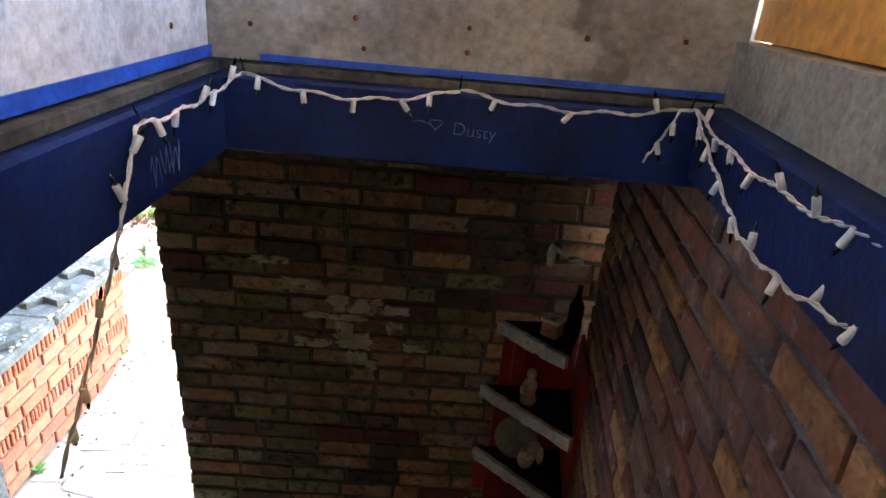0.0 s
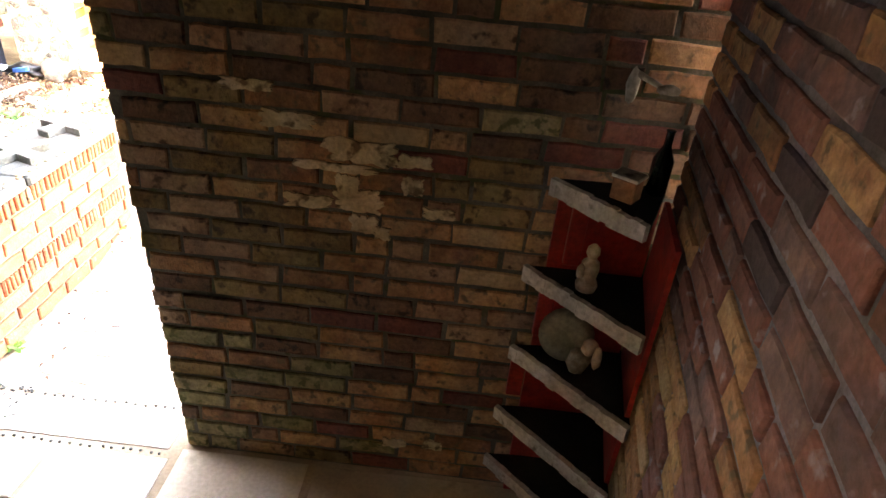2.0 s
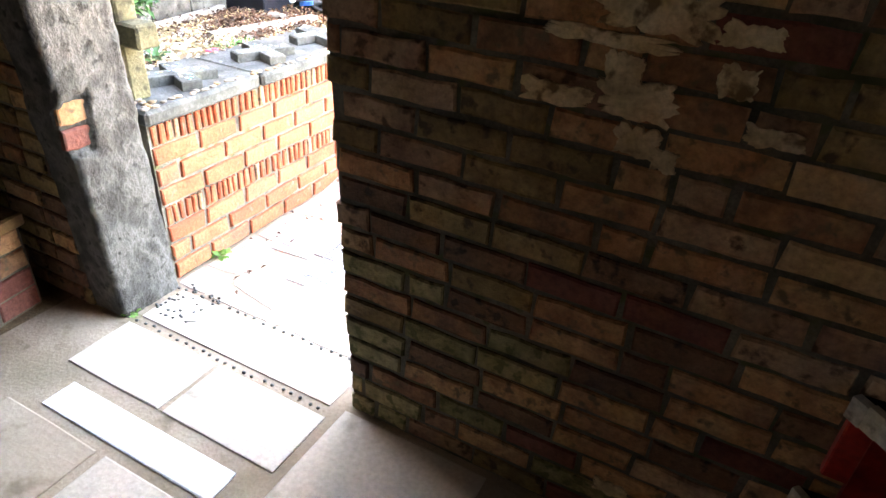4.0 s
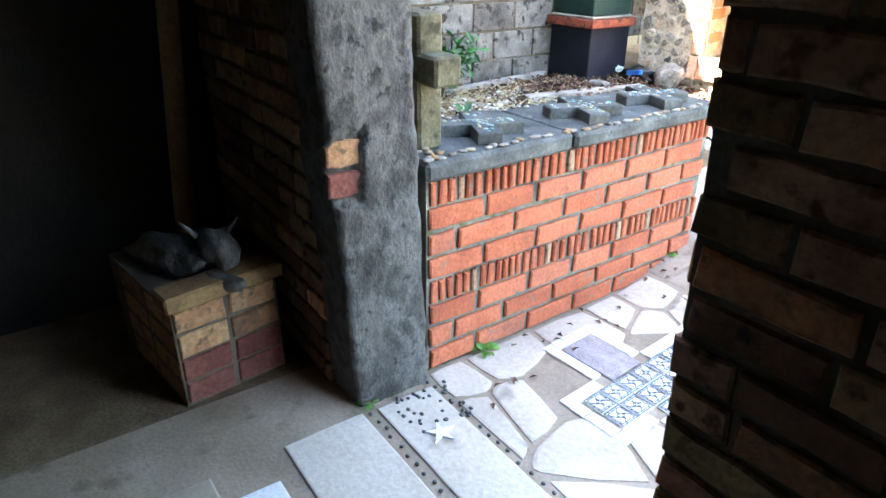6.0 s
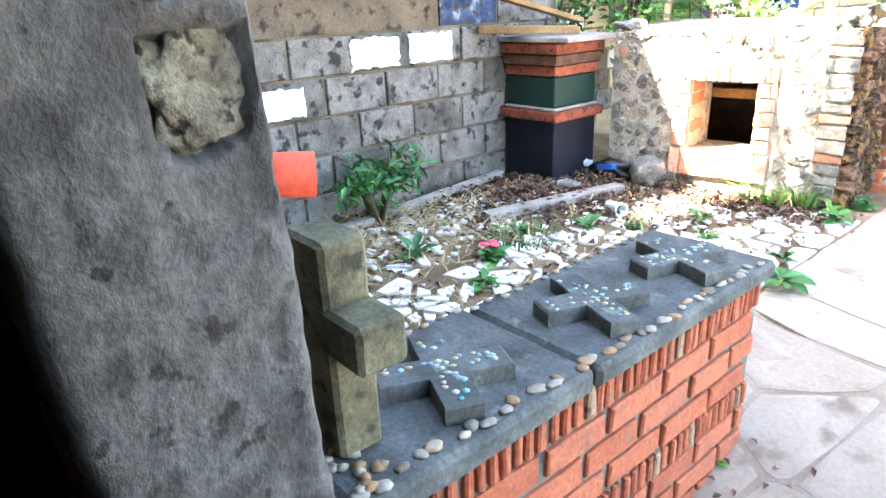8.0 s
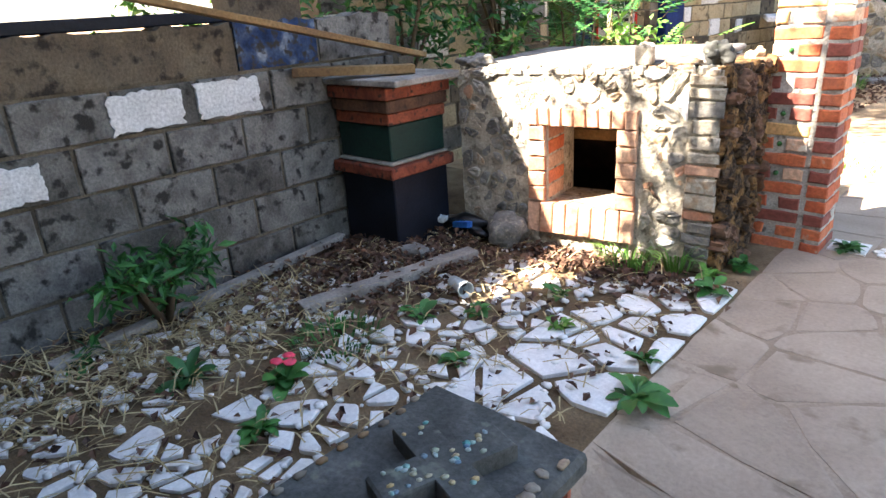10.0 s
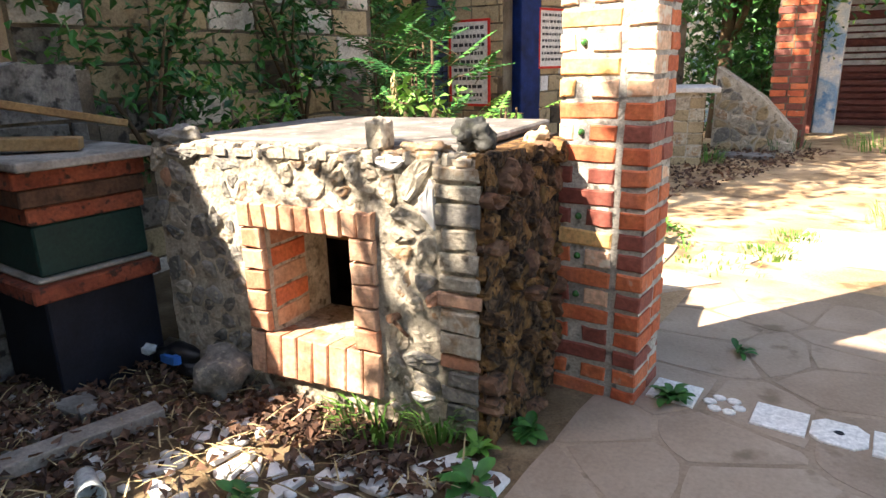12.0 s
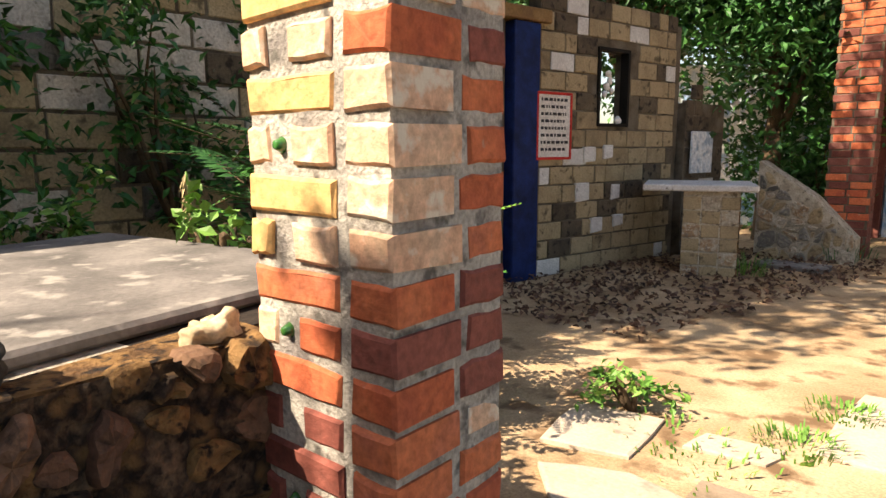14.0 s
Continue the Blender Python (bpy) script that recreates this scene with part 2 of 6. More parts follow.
M["mortar_moss"] = mat("mortar_moss", ["3d3a30", "57544a", "6d695d"], 0.95, 90, 5, 0.6, stain="4a4d30", stain_at=0.6)
# greyer board for the back, its weaker light put into the colour
M["board_dim"] = mat("board_dim", ["77746f", "8d8a84", "9b9891"], 0.6, 50, 4, 0.15, stain="66625c", stain_at=0.64)
M["stone_grey"] = mat("stone_grey", ["4d4b47", "65625c", "827e77", "706a60"], 0.9, 45, 16, 1.0, vary=0.6, stain="98917f", stain_at=0.62)
M["brick_column"] = mat("brick_column", ["5f2f22", "7c3f2c", "8f4f38", "6a3a2c"], 0.88, 60, 10, 0.6, vary=0.4, stain="3d2a22", stain_at=0.6)
M["brick_purple"] = mat("brick_purple", ["64443c", "754a40", "80584e", "5a4846", "82655d"], 0.85, 45, 6, 0.6, vary=0.6, stain="8f8389", stain_at=0.66)
M["brick_black"] = mat("brick_black", ["3a3134", "48393a"], 0.85, 45, 6, 0.5, vary=0.5)
M["brick_orange"] = mat("brick_orange", ["8c4630", "a05539", "ad6144", "8f5440"], 0.85, 60, 9, 0.6, vary=0.6, stain="6f6252", stain_at=0.68)
M["brick_pillar"] = mat("brick_pillar", ["a4523a", "b9603f", "c67049", "b56a50"], 0.82, 50, 8, 0.4, vary=0.5, stain="b39a85", stain_at=0.72)
M["brick_pillar_yellow"] = mat("brick_pillar_yellow", ["d0a068", "dcb276", "cf9c68"], 0.85, 50, 8, 0.35, vary=0.4)
M["brick_pillar_pale"] = mat("brick_pillar_pale", ["cda184", "d9b596", "d09c7c"], 0.88, 50, 9, 0.5, vary=0.5, stain="ddd0bb", stain_at=0.6)
M["brick_pillar_dark"] = mat("brick_pillar_dark", ["80473c", "8f5245"], 0.85, 50, 8, 0.4, vary=0.5)
M["brick_oven"] = mat("brick_oven", ["a98068", "bf997e", "ab7559", "cbb096"], 0.9, 50, 6, 0.5, vary=0.6)
M["plaster_grey"] = mat("plaster_grey", ["383531", "4a4743", "5e5b56", "403d39"], 0.95, 80, 11, 0.9, stain="302d29", stain_at=0.64, speck=0.22, streak=0.8)
M["concrete"] = mat("concrete", ["6f6c66", "8a867e", "9c978d"], 0.92, 60, 3, 0.4, stain="595a50", stain_at=0.64)
M["concrete_block"] = mat("concrete_block", ["403d39", "5a5751", "77736d", "4b4843"], 0.95, 70, 6, 0.7, vary=0.45, stain="2e2b27", stain_at=0.6)
M["concrete_brown"] = mat("concrete_brown", ["3f382e", "574d40", "695e4d"], 0.95, 70, 5, 0.6, vary=0.4, stain="2d2721", stain_at=0.6)
M["block_white"] = mat("block_white", ["b9b7b3", "d0cecb"], 0.9, 60, 5, 0.3, stain="6d6a65", stain_at=0.7)
M["block_tan"] = mat("block_tan", ["8d7d62", "a29173", "7a6a52"], 0.95, 60, 4, 0.5, vary=0.55, stain="5e5340", stain_at=0.64)
M["paving"] = mat("paving", ["8c7a68", "a08d7a", "b09e8a"], 0.9, 60, 2.2, 0.3, vary=0.3, stain="7d6c59", stain_at=0.64, speck=0.12)
M["paving_joint"] = mat("paving_joint", ["84735f", "96836f", "a4917d"], 0.95, 70, 3, 0.4, stain="776754", stain_at=0.66, speck=0.15)
M["tile_white"] = mat("tile_white", ["d9d6cf", "e6e4df"], 0.35, 60, 6, 0.05, spec=0.5)
M["stone_white"] = mat("stone_white", ["cdc9c3", "dedbd6", "e8e6e2"], 0.7, 60, 5, 0.25, vary=0.4, stain="a8a093", stain_at=0.72, speck=0.14)
M["tile_mauve"] = mat("tile_mauve", ["857a78", "978b88", "a59a96"], 0.6, 120, 20, 0.2)
M["ink_grey"] = mat("ink_grey", ["2c2d30", "45464a"], 0.7, 80, 9, 0.0)
M["soil"] = mat("soil", ["54432f", "6d5a42", "837056"], 1.0, 80, 4, 0.7)
M["dry_ground"] = mat("dry_ground", ["94795a", "ad9170", "c2a886"], 1.0, 70, 1.8, 0.6, stain="745b42", stain_at=0.6)
M["stone_rubble"] = mat("stone_rubble", ["7b7062", "978d7d", "aca392", "96795a", "6f6e6b"], 0.9, 45, 14, 1.0, vary=0.5, stain="b8ae9c", stain_at=0.6)
M["stone_brown"] = mat("stone_brown", ["35281b", "5e442a", "86663f", "2a2018", "6e5944"], 0.92, 60, 15, 1.0, vary=0.55, stain="1d1611", stain_at=0.6, speck=0.32)
M["oven_mortar"] = mat("oven_mortar", ["8d8474", "a89f8e", "bdb3a2"], 0.97, 60, 9, 1.0, stain="6a6154", stain_at=0.61)
M["slab_grey"] = mat("slab_grey", ["5d5955", "716c67", "847e78"], 0.8, 60, 5, 0.3, speck=0.2, stain="9a948b", stain_at=0.62)
M["paint_blue"] = mat("paint_blue", ["06183f", "0a2152", "0e2a62"], 0.6, 60, 6, 0.25, spec=0.2, stain="10204a", stain_at=0.7)
M["paint_navy"] = mat("paint_navy", ["0a0d15", "10141e", "171c27"], 0.6, 60, 5, 0.3, spec=0.25)
M["paint_green"] = mat("paint_green", ["0f2823", "16342c"], 0.6, 60, 5, 0.3)
M["paint_red"] = mat("paint_red", ["8d1f17", "a32a1f", "7d1b15"], 0.55, 50, 6, 0.2)
M["board"] = mat("board", ["a3a4a9", "b8b9bd", "c6c7c9"], 0.6, 50, 4, 0.15, stain="8a8c94", stain_at=0.66)
M["paint_blue_worn"] = mat("paint_blue_worn", ["10203c", "1c3256", "3b4c68", "7c848e"], 0.75, 60, 9, 0.4, stain="34302b", stain_at=0.56)
M["plywood"] = mat("plywood", ["b27a3c", "c48c49", "ba8142"], 0.6, 30, 4, 0.1)
M["wood_grey"] = mat("wood_grey", ["6d665e", "8b847b", "9c958b"], 0.85, 60, 5, 0.4)
M["wood_brown"] = mat("wood_brown", ["6b5138", "80633f", "8f744f"], 0.8, 60, 5, 0.4)
M["white_plastic"] = mat("white_plastic", ["c9c7c4", "d6d4d2"], 0.5, 50, 8, 0.0, spec=0.4)
M["wire_white"] = mat("wire_white", ["b7b3ae", "cac7c3"], 0.6, 50, 8, 0.0)
M["paint_white_old"] = mat("paint_white_old", ["9d958a", "b5aea3", "c2bcb2"], 0.85, 50, 7, 0.4, stain="6e655a", stain_at=0.66)
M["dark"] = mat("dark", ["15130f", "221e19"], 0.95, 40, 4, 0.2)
M["leaf"] = mat("leaf", ["244f20", "34692b", "477c36"], 0.55, 20, 4, 0.0, vary=0.6, island=True, spec=0.4)
M["leaf_light"] = mat("leaf_light", ["46752a", "5d8a35", "769a45"], 0.55, 20, 4, 0.0, vary=0.6, island=True, spec=0.4)
M["leaf_dark"] = mat("leaf_dark", ["1d4222", "2a5829", "386a33"], 0.5, 20, 4, 0.0, vary=0.6, island=True, spec=0.4)
M["leaf_dry"] = mat("leaf_dry", ["3f2c23", "5a4032", "775a47", "2f221c", "8a7060"], 0.85, 30, 5, 0.0, vary=0.8, island=True)
M["straw"] = mat("straw", ["9a875f", "b8a67c", "77664a"], 0.9, 30, 5, 0.0, vary=0.7, island=True)
M["bark"] = mat("bark", ["4a3c2d", "604f3b"], 0.95, 40, 6, 0.6)
M["terracotta"] = mat("terracotta", ["b5422a", "c65034"], 0.7, 50, 5, 0.2)
M["ceramic"] = mat("ceramic", ["c0b4a2", "a08a72", "d5ccbd"], 0.5, 50, 14, 0.2)
M["cement_dark"] = mat("cement_dark", ["3b3b38", "4d4d49", "5f5f5a"], 0.9, 70, 7, 0.5, stain="6d6f62", stain_at=0.66)
M["plaster_tan"] = mat("plaster_tan", ["a08b6c", "bfa988", "d0bd9e"], 0.9, 60, 8, 0.4, stain="6f5b42", stain_at=0.6)
M["mortar_pale"] = mat("mortar_pale", ["86807a", "aca69b", "c6c0b4"], 0.95, 90, 9, 0.8, stain="6a665f", stain_at=0.62)


M["stone_patch"] = mat("stone_patch", ["5a5344", "7d7562", "8f8772"], 0.95, 90, 18, 1.0, stain="35302a", stain_at=0.6)
M["cement_olive"] = mat("cement_olive", ["47422f", "5e5842", "706a54"], 0.92, 80, 8, 0.6, stain="3a3628", stain_at=0.62)
# near-black for the oven's inside, shade of the opening put into the colour
M["oven_dark"] = mat("oven_dark", ["181411", "2a231d", "3a3028"], 0.95, 50, 7, 0.6)


# ---- large structure ----
def height_sheet():
    """One sheet of ground to the horizon, fine near the walk."""
    xs = [-400, -120, -40, -18, -9] + [-6 + 0.15 * i for i in range(61)] + [4.5, 9, 18, 40, 120, 400]
    ys = [-400, -120, -40, -12] + [-4 + 0.5 * i for i in range(12)] + [2.0 + 0.15 * i for i in range(75)] + [14, 16, 19, 25, 40, 120, 400]
    bm = bmesh.new()
    vs = [[bm.verts.new((x, y, ground_z(x, y) - (0.004 if x > -1.7 else 0.010) + (0.012 * noise.noise(Vector((x * 2, y * 2, 0))) if -6 < x < -1.7 and y > 3.2 else 0))) for x in xs] for y in ys]
    for a, b in zip(vs, vs[1:]):
        for i in range(len(xs) - 1):
            f = bm.faces.new((a[i], a[i + 1], b[i + 1], b[i]))
            f.smooth = True
            c = f.calc_center_median()
            f.material_index = 0 if (c.y < 9.6 and c.x > -1.7) else (1 if c.y < 8.2 else 2)
    return solid("ground", bm, [M["paving_joint"], M["soil"], M["dry_ground"]], "sloping ground of mortar, soil and dry sandy earth", "ground", "structure")


ground = height_sheet()


def block(name, lo, hi, material, label, category="wall", m=None):
    b = bmesh.new()
    box(b, lo, hi, m)
    return solid(name, b, material, label, category, "structure")


def north_edge(z):
    """The worn end of the north wall, which leans out over the doorway up to head height."""
    return -0.140 - 0.05 * min(z, 2.0)


EAST = pose(1.59, 1.6, 0.0, 0, 0, 83.0)     # along the stair wall, towards the corner
nb = bmesh.new()
for z0_, z1_ in ((-0.05, 1.45), (1.45, 1.9), (1.9, 2.8)):
    box(nb, (0, 3.0, z0_), (2.05, 3.21, z1_))
    nb.verts.ensure_lookup_table()
    for v in nb.verts[-8:]:
        if v.co.x < 0.01:
            v.co.x = north_edge(v.co.z) + 0.004
wall_north = solid("wall_north", nb, M["mortar_moss"], "old brown brick wall with worn pale patches", "wall", "structure")
wall_east = block("wall_east", (-2.4, -0.25, -0.05), (1.38, -0.012, 2.8), M["mortar_grey"], "purple and brown brick wall beside the stairs", m=EAST)
wall_alcove = block("wall_alcove", (-4.03, 2.9, -0.05), (-1.5, 3.2, 2.8), M["mortar_dark"], "dark brick wall of the alcove")
# near-black walls and ceiling: the room's shade is put into their colour
wall_west = block("wall_west", (-2.75, -2.0, -0.05), (-2.6, 2.9, 2.8), M["dark"], "plastered wall closing the alcove, near-black in place of shade")
wall_south = block("wall_south", (-2.75, -2.2, -0.05), (2.6, -2.0, 2.8), M["dark"], "plastered wall closing the room, near-black in place of shade")
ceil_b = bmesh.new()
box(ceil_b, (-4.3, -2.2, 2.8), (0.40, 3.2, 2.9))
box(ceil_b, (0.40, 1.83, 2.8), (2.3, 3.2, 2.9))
ceiling = solid("ceiling", ceil_b, M["dark"], "boarded ceiling round the stair opening, near-black in place of shade", "ceiling", "structure")
lintel = block("lintel", (-1.5, 2.95, 2.5), (-0.10, 3.2, 2.8), M["concrete_brown"], "dark lintel over the doorway", "lintel")
# unseen upper storey added to cast the yard's shade: yard wall, side walls, roof
block("wall_upper_north", (-4.10, 3.0, 2.905), (5.0, 3.2, 6.6), M["concrete"], "unseen upper wall added to shade the yard")
block("wall_upper_west", (-4.10, -2.2, 2.905), (-3.90, 2.995, 6.6), M["concrete"], "unseen upper side wall added to block light")
# east opening and its wall piece, added to steer skylight onto the boards
block("wall_upper_east", (2.3, -3.2, 2.905), (2.5, 2.995, 3.0), M["concrete"], "low sill of an unseen opening added for skylight")
block("wall_upper_east_south", (2.3, -3.2, 3.005), (2.5, -0.2, 6.6), M["concrete"], "unseen wall added to narrow the skylight opening")
block("roof_slab", (-4.10, -3.2, 6.605), (5.0, 3.2, 6.75), M["concrete"], "unseen flat roof slab added to keep sun out", "roof")
block("wall_upper_south", (-4.10, -3.2, 2.905), (2.3, -3.0, 6.6), M["concrete"], "unseen rear wall added to keep sun out")
# unseen roof added behind the block wall to stop sun through its gap
block("roof_shed", (-7.0, 3.2, 3.07), (-4.03, 6.9, 3.14), M["concrete_brown"], "unseen flat roof added to block sun through the wall gap", "roof")
block("floor_upper", (-3.74, -2.99, 2.905), (0.39, 2.99, 2.95), M["concrete"], "floor of the upper room", "floor")

for i in range(9):
    sb = bmesh.new()
    y1 = 1.98 - 0.225 * i
    soft_box(sb, (0.5, y1 - 0.245 - (1.7 if i == 8 else 0), -0.02 if i == 0 else 0.19 * i - 0.03), (1.50 + 0.06 * (3 - i / 3), y1, 0.19 * (i + 1)), 0.008)
    tagged(new("step", mesh_of("step", sb, M["concrete"])), "worn concrete step of the stair", "step", "steps of the stair", "structure")

# yard walls
wall_block = block("wall_block", (-4.28, 3.2, 0.2), (-4.03, 6.95, 1.77), M["mortar_dark"], "grey concrete block wall along the yard")
left2 = bmesh.new()
box(left2, (-4.28, 3.2, 2.42), (-4.03, 6.2, 3.065))
box(left2, (-4.28, 3.2, 1.775), (-4.03, 4.3, 2.415))
box(left2, (-4.28, 5.82, 1.775), (-4.03, 6.2, 2.415))
box(left2, (-4.30, 5.80, 1.775), (-4.02, 5.82, 2.415))
solid("wall_block_upper", left2, M["concrete_brown"], "dark block wall above a window gap", "wall", "structure")
wall_vine = block("wall_vine", (-5.1, 6.955, 0.2), (-4.85, 10.0, 3.3), M["mortar_dark"], "block wall overgrown with creepers")
block("wall_vine_return", (-4.845, 6.955, 0.2), (-4.03, 7.1, 1.5), M["concrete_brown"], "low return of the block wall")

low_wall = block("low_wall", (-1.76, 3.235, 0.0), (-1.365, 4.86, 0.79), M["mortar_low"], "low orange brick wall with two courses of bricks on end")


def post_mesh():
    """The plastered wall end, with rough edges, a hole that bares the bricks and a patch higher up."""
    bm = bmesh.new()
    nz, ny = 150, 24
    x0 = -1.305
    grid = []
    for k in range(nz + 1):
        z = -0.02 + 2.8 * k / nz
        row = []
        y0, y1 = 2.905 - 0.055 * z, 3.212 - 0.043 * z
        for j in range(ny + 1):
            s = j / ny
            wob = 0.012 * noise.noise(Vector((3.1, z * 5, 0))) + 0.006 * noise.noise(Vector((1, z * 17, 4)))
            wob2 = 0.012 * noise.noise(Vector((8.1, z * 5, 0))) + 0.006 * noise.noise(Vector((9, z * 17, 4)))
            y = (y0 + wob) * (1 - s) + (y1 + wob2) * s
            x = x0 + 0.008 * noise.noise(Vector((0, y * 9, z * 6))) + 0.006 * noise.noise(Vector((5, y * 40, z * 14))) + 0.005 * noise.noise(Vector((2, y * 90, z * 35))) - (0.02 if j in (0, ny) else 0)
            e = 0.012 * noise.noise(Vector((7, y * 30, z * 30)))
            hole = y < 2.965 + e + 0.05 * (z - 0.9) and 0.79 + e < z < 1.0 + 0.4 * (y - 2.9) + e
            patch = 3.0 + e < y < 3.12 + e and 1.55 + e < z < 1.69 + e
            if hole or patch:
                x -= 0.04
            row.append(bm.verts.new((x, y, z)))
        grid.append(row)
    for a, b in zip(grid, grid[1:]):
        for j in range(ny):
            f = bm.faces.new((a[j], a[j + 1], b[j + 1], b[j]))
            f.smooth = True
    for a, b in zip(grid, grid[1:]):
        for j in (0, ny):
            v1, v2 = bm.verts.new((-1.5, a[j].co.y, a[j].co.z)), bm.verts.new((-1.5, b[j].co.y, b[j].co.z))
            bm.faces.new((a[j], b[j], v2, v1))
    return bm


post = solid("wall_post", post_mesh(), M["plaster_grey"], "rough grey plastered end of a brick wall with a bared hole", "wall", "structure")

# ---- stair opening: beams and boards ----
def beam(name, lo, hi, label, m=None):
    b = bmesh.new()
    soft_box(b, lo, hi, 0.006, m)
    return tagged(new(name, mesh_of(name, b, M["paint_blue"])), label, "beam", "beams round the stair opening", "structure")


beam("beam", (0.40, 1.69, 2.64), (1.62, 1.83, 2.80), "glossy dark blue painted beam over the stair")
beam("beam", (0.40, -1.2, 2.64), (0.52, 1.685, 2.80), "glossy dark blue painted beam along the stair")
beam("beam", (-2.35, -0.008, 2.66), (0.25, 0.075, 2.815), "glossy dark blue painted beam on the brick wall", EAST)
for lo, hi, m_ in (((0.40, 1.72, 2.804), (1.62, 1.83, 2.822), None), ((0.40, -1.2, 2.804), (0.50, 1.715, 2.822), None)):
    b = bmesh.new()
    box(b, lo, hi, m_)
    solid("trim", b, M["plaster_grey"], "thin grey ledge on the beam", "trim", "structure")
b = bmesh.new()
box(b, (0.40, 1.75, 2.826), (1.615, 1.82, 3.6))
board_back = solid("wall_board_back", b, M["board_dim"], "grey-white painted boards with rusty nail heads", "wall", "structure")
b = bmesh.new()
box(b, (0.40, -1.2, 2.826), (0.47, 1.745, 3.6))
board_left = solid("wall_board_left", b, M["board"], "white painted boards with scribbles and rust", "wall", "structure")
M["paint_blue_bright"] = mat("paint_blue_bright", ["123c93", "1a4bad", "2457bb"], 0.5, 60, 8, 0.3, stain="8e97b5", stain_at=0.72)
for k, (lo, hi) in enumerate((((0.472, -1.2, 2.828), (0.477, 1.745, 2.852)), ((0.58, 1.743, 2.828), (1.615, 1.748, 2.842)))):
    b = bmesh.new()
    box(b, lo, hi)
    solid("trim", b, M["paint_blue_bright"], "bright blue paint strip along the boards", "trim", "structure")
b = bmesh.new()
box(b, (-2.35, -0.2, 2.82), (0.22, 0.02, 2.95), EAST)
solid("ledge_concrete", b, M["concrete"], "brown concrete ledge above the beam", "ledge", "structure")
b = bmesh.new()
box(b, (-2.35, -0.2, 2.955), (0.20, -0.03, 3.5), EAST)
solid("wall_plywood", b, M["plywood"], "warm brown plywood panel", "wall", "structure")

# ---- bricks of the stair room ----
rng = random.Random(11)
old_mix = [M["brick_old"], M["brick_pale"], M["brick_red_dark"], M["brick_olive"], M["brick_umber"], M["brick_ash"], M["brick_moss"]]


def old_pick(u, z):
    """Mossy bricks low by the doorway, a few bare tan ones near the shelf, umber and dark red ones high up."""
    x = u - 0.32
    if z < 0.75 and rng.random() < 0.6 - 0.55 * x - 0.3 * z:
        return M["brick_moss"]
    if 1.0 < x < 1.3 and 1.05 < z < 1.36:
        return M["brick_pale"] if rng.random() < 0.75 else M["brick_old"]
    if x > 0.95 and z > 1.6 and rng.random() < 0.7:
        return M["brick_umber"] if rng.random() < 0.6 else M["brick_red_dark"]


bricks(wall_north, (-0.32, 2.99, 0), (1, 0, 0), (0, -1, 0), 2.19, 0.0, 2.66, 0.0905, 0.272, old_mix, rng, joint=0.016, depth=0.1,
       weights=[12, 0.9, 0.9, 3.5, 3, 6, 0.5], left=lambda z: north_edge(z) + 0.32 - 0.012, heads=0.18, pick=old_pick)
purple = [M["brick_purple"], M["brick_black"], M["brick_old"]]
bricks(wall_east, EAST @ Vector((1.38, 0, 0)), EAST.to_3x3() @ Vector((-1, 0, 0)), EAST.to_3x3() @ Vector((0, 1, 0)), 2.4, 0.0, 2.66, 0.0905, 0.272, purple, rng,
       joint=0.02, depth=0.1, weights=[12, 1, 4], skip=lambda u, z, w: z < 0.05 + 0.6 * (u - 1.2), heads=0.1,
       pick=lambda u, z: (M["brick_pale"] if rng.random() < 0.5 else M["brick_old"]) if 0.25 < u < 0.6 and 0.4 < z < 1.3 else None)
bricks(wall_alcove, (-2.6, 2.885, 0), (1, 0, 0), (0, -1, 0), 1.11, 0.0, 2.4, 0.0905, 0.27, [M["brick_old"], M["brick_umber"], M["brick_olive"]], rng, joint=0.016, depth=0.08)
# ends of the bricks of the north wall at the doorway
end_me = [brick_mesh(0.1, 0.076, 0.1, M[nm], k) for k, nm in enumerate(("brick_old", "brick_ash", "brick_olive"))]
for k in range(28):
    z = 0.045 + 0.0905 * k
    for y in (3.055, 3.16):
        piece("brick", end_me[rng.randrange(3)], wall_north, pose(north_edge(z) + rng.uniform(-0.008, 0.003), y, z, 0, 0, -90))
# bared bricks in the hole of the post
for z, mm in ((0.85, M["brick_red_dark"]), (0.95, M["brick_old"])):
    piece("brick", brick_mesh(0.12, 0.08, 0.03, mm, 1), post, pose(-1.328, 2.918, z, rng.uniform(-3, 3), 3, 91))
b = bmesh.new()
blob(b, (-1.338, 3.065, 1.62), (0.016, 0.066, 0.078), 0.5, 5, 4)
for v in b.verts:
    v.co.x += 0.008 * noise.noise(v.co * 45)
part("stone", b, M["stone_patch"], post, "pale pitted stone in the plaster")

# pale plaster left on the north wall
patches = [(0.41, 1.69, 0.11, 0.035), (0.66, 1.60, 0.15, 0.055), (0.56, 1.535, 0.17, 0.02), (0.86, 1.585, 0.07, 0.028), (0.855, 1.49, 0.045, 0.04), (0.47, 1.39, 0.10, 0.03), (0.66, 1.41, 0.10, 0.05),
           (0.68, 1.315, 0.06, 0.045), (0.75, 1.285, 0.035, 0.03), (0.955, 1.39, 0.07, 0.025), (0.27, 1.80, 0.10, 0.025), (0.84, 0.19, 0.06, 0.03), (1.02, 0.2, 0.05, 0.03), (0.62, 1.47, 0.05, 0.05)]
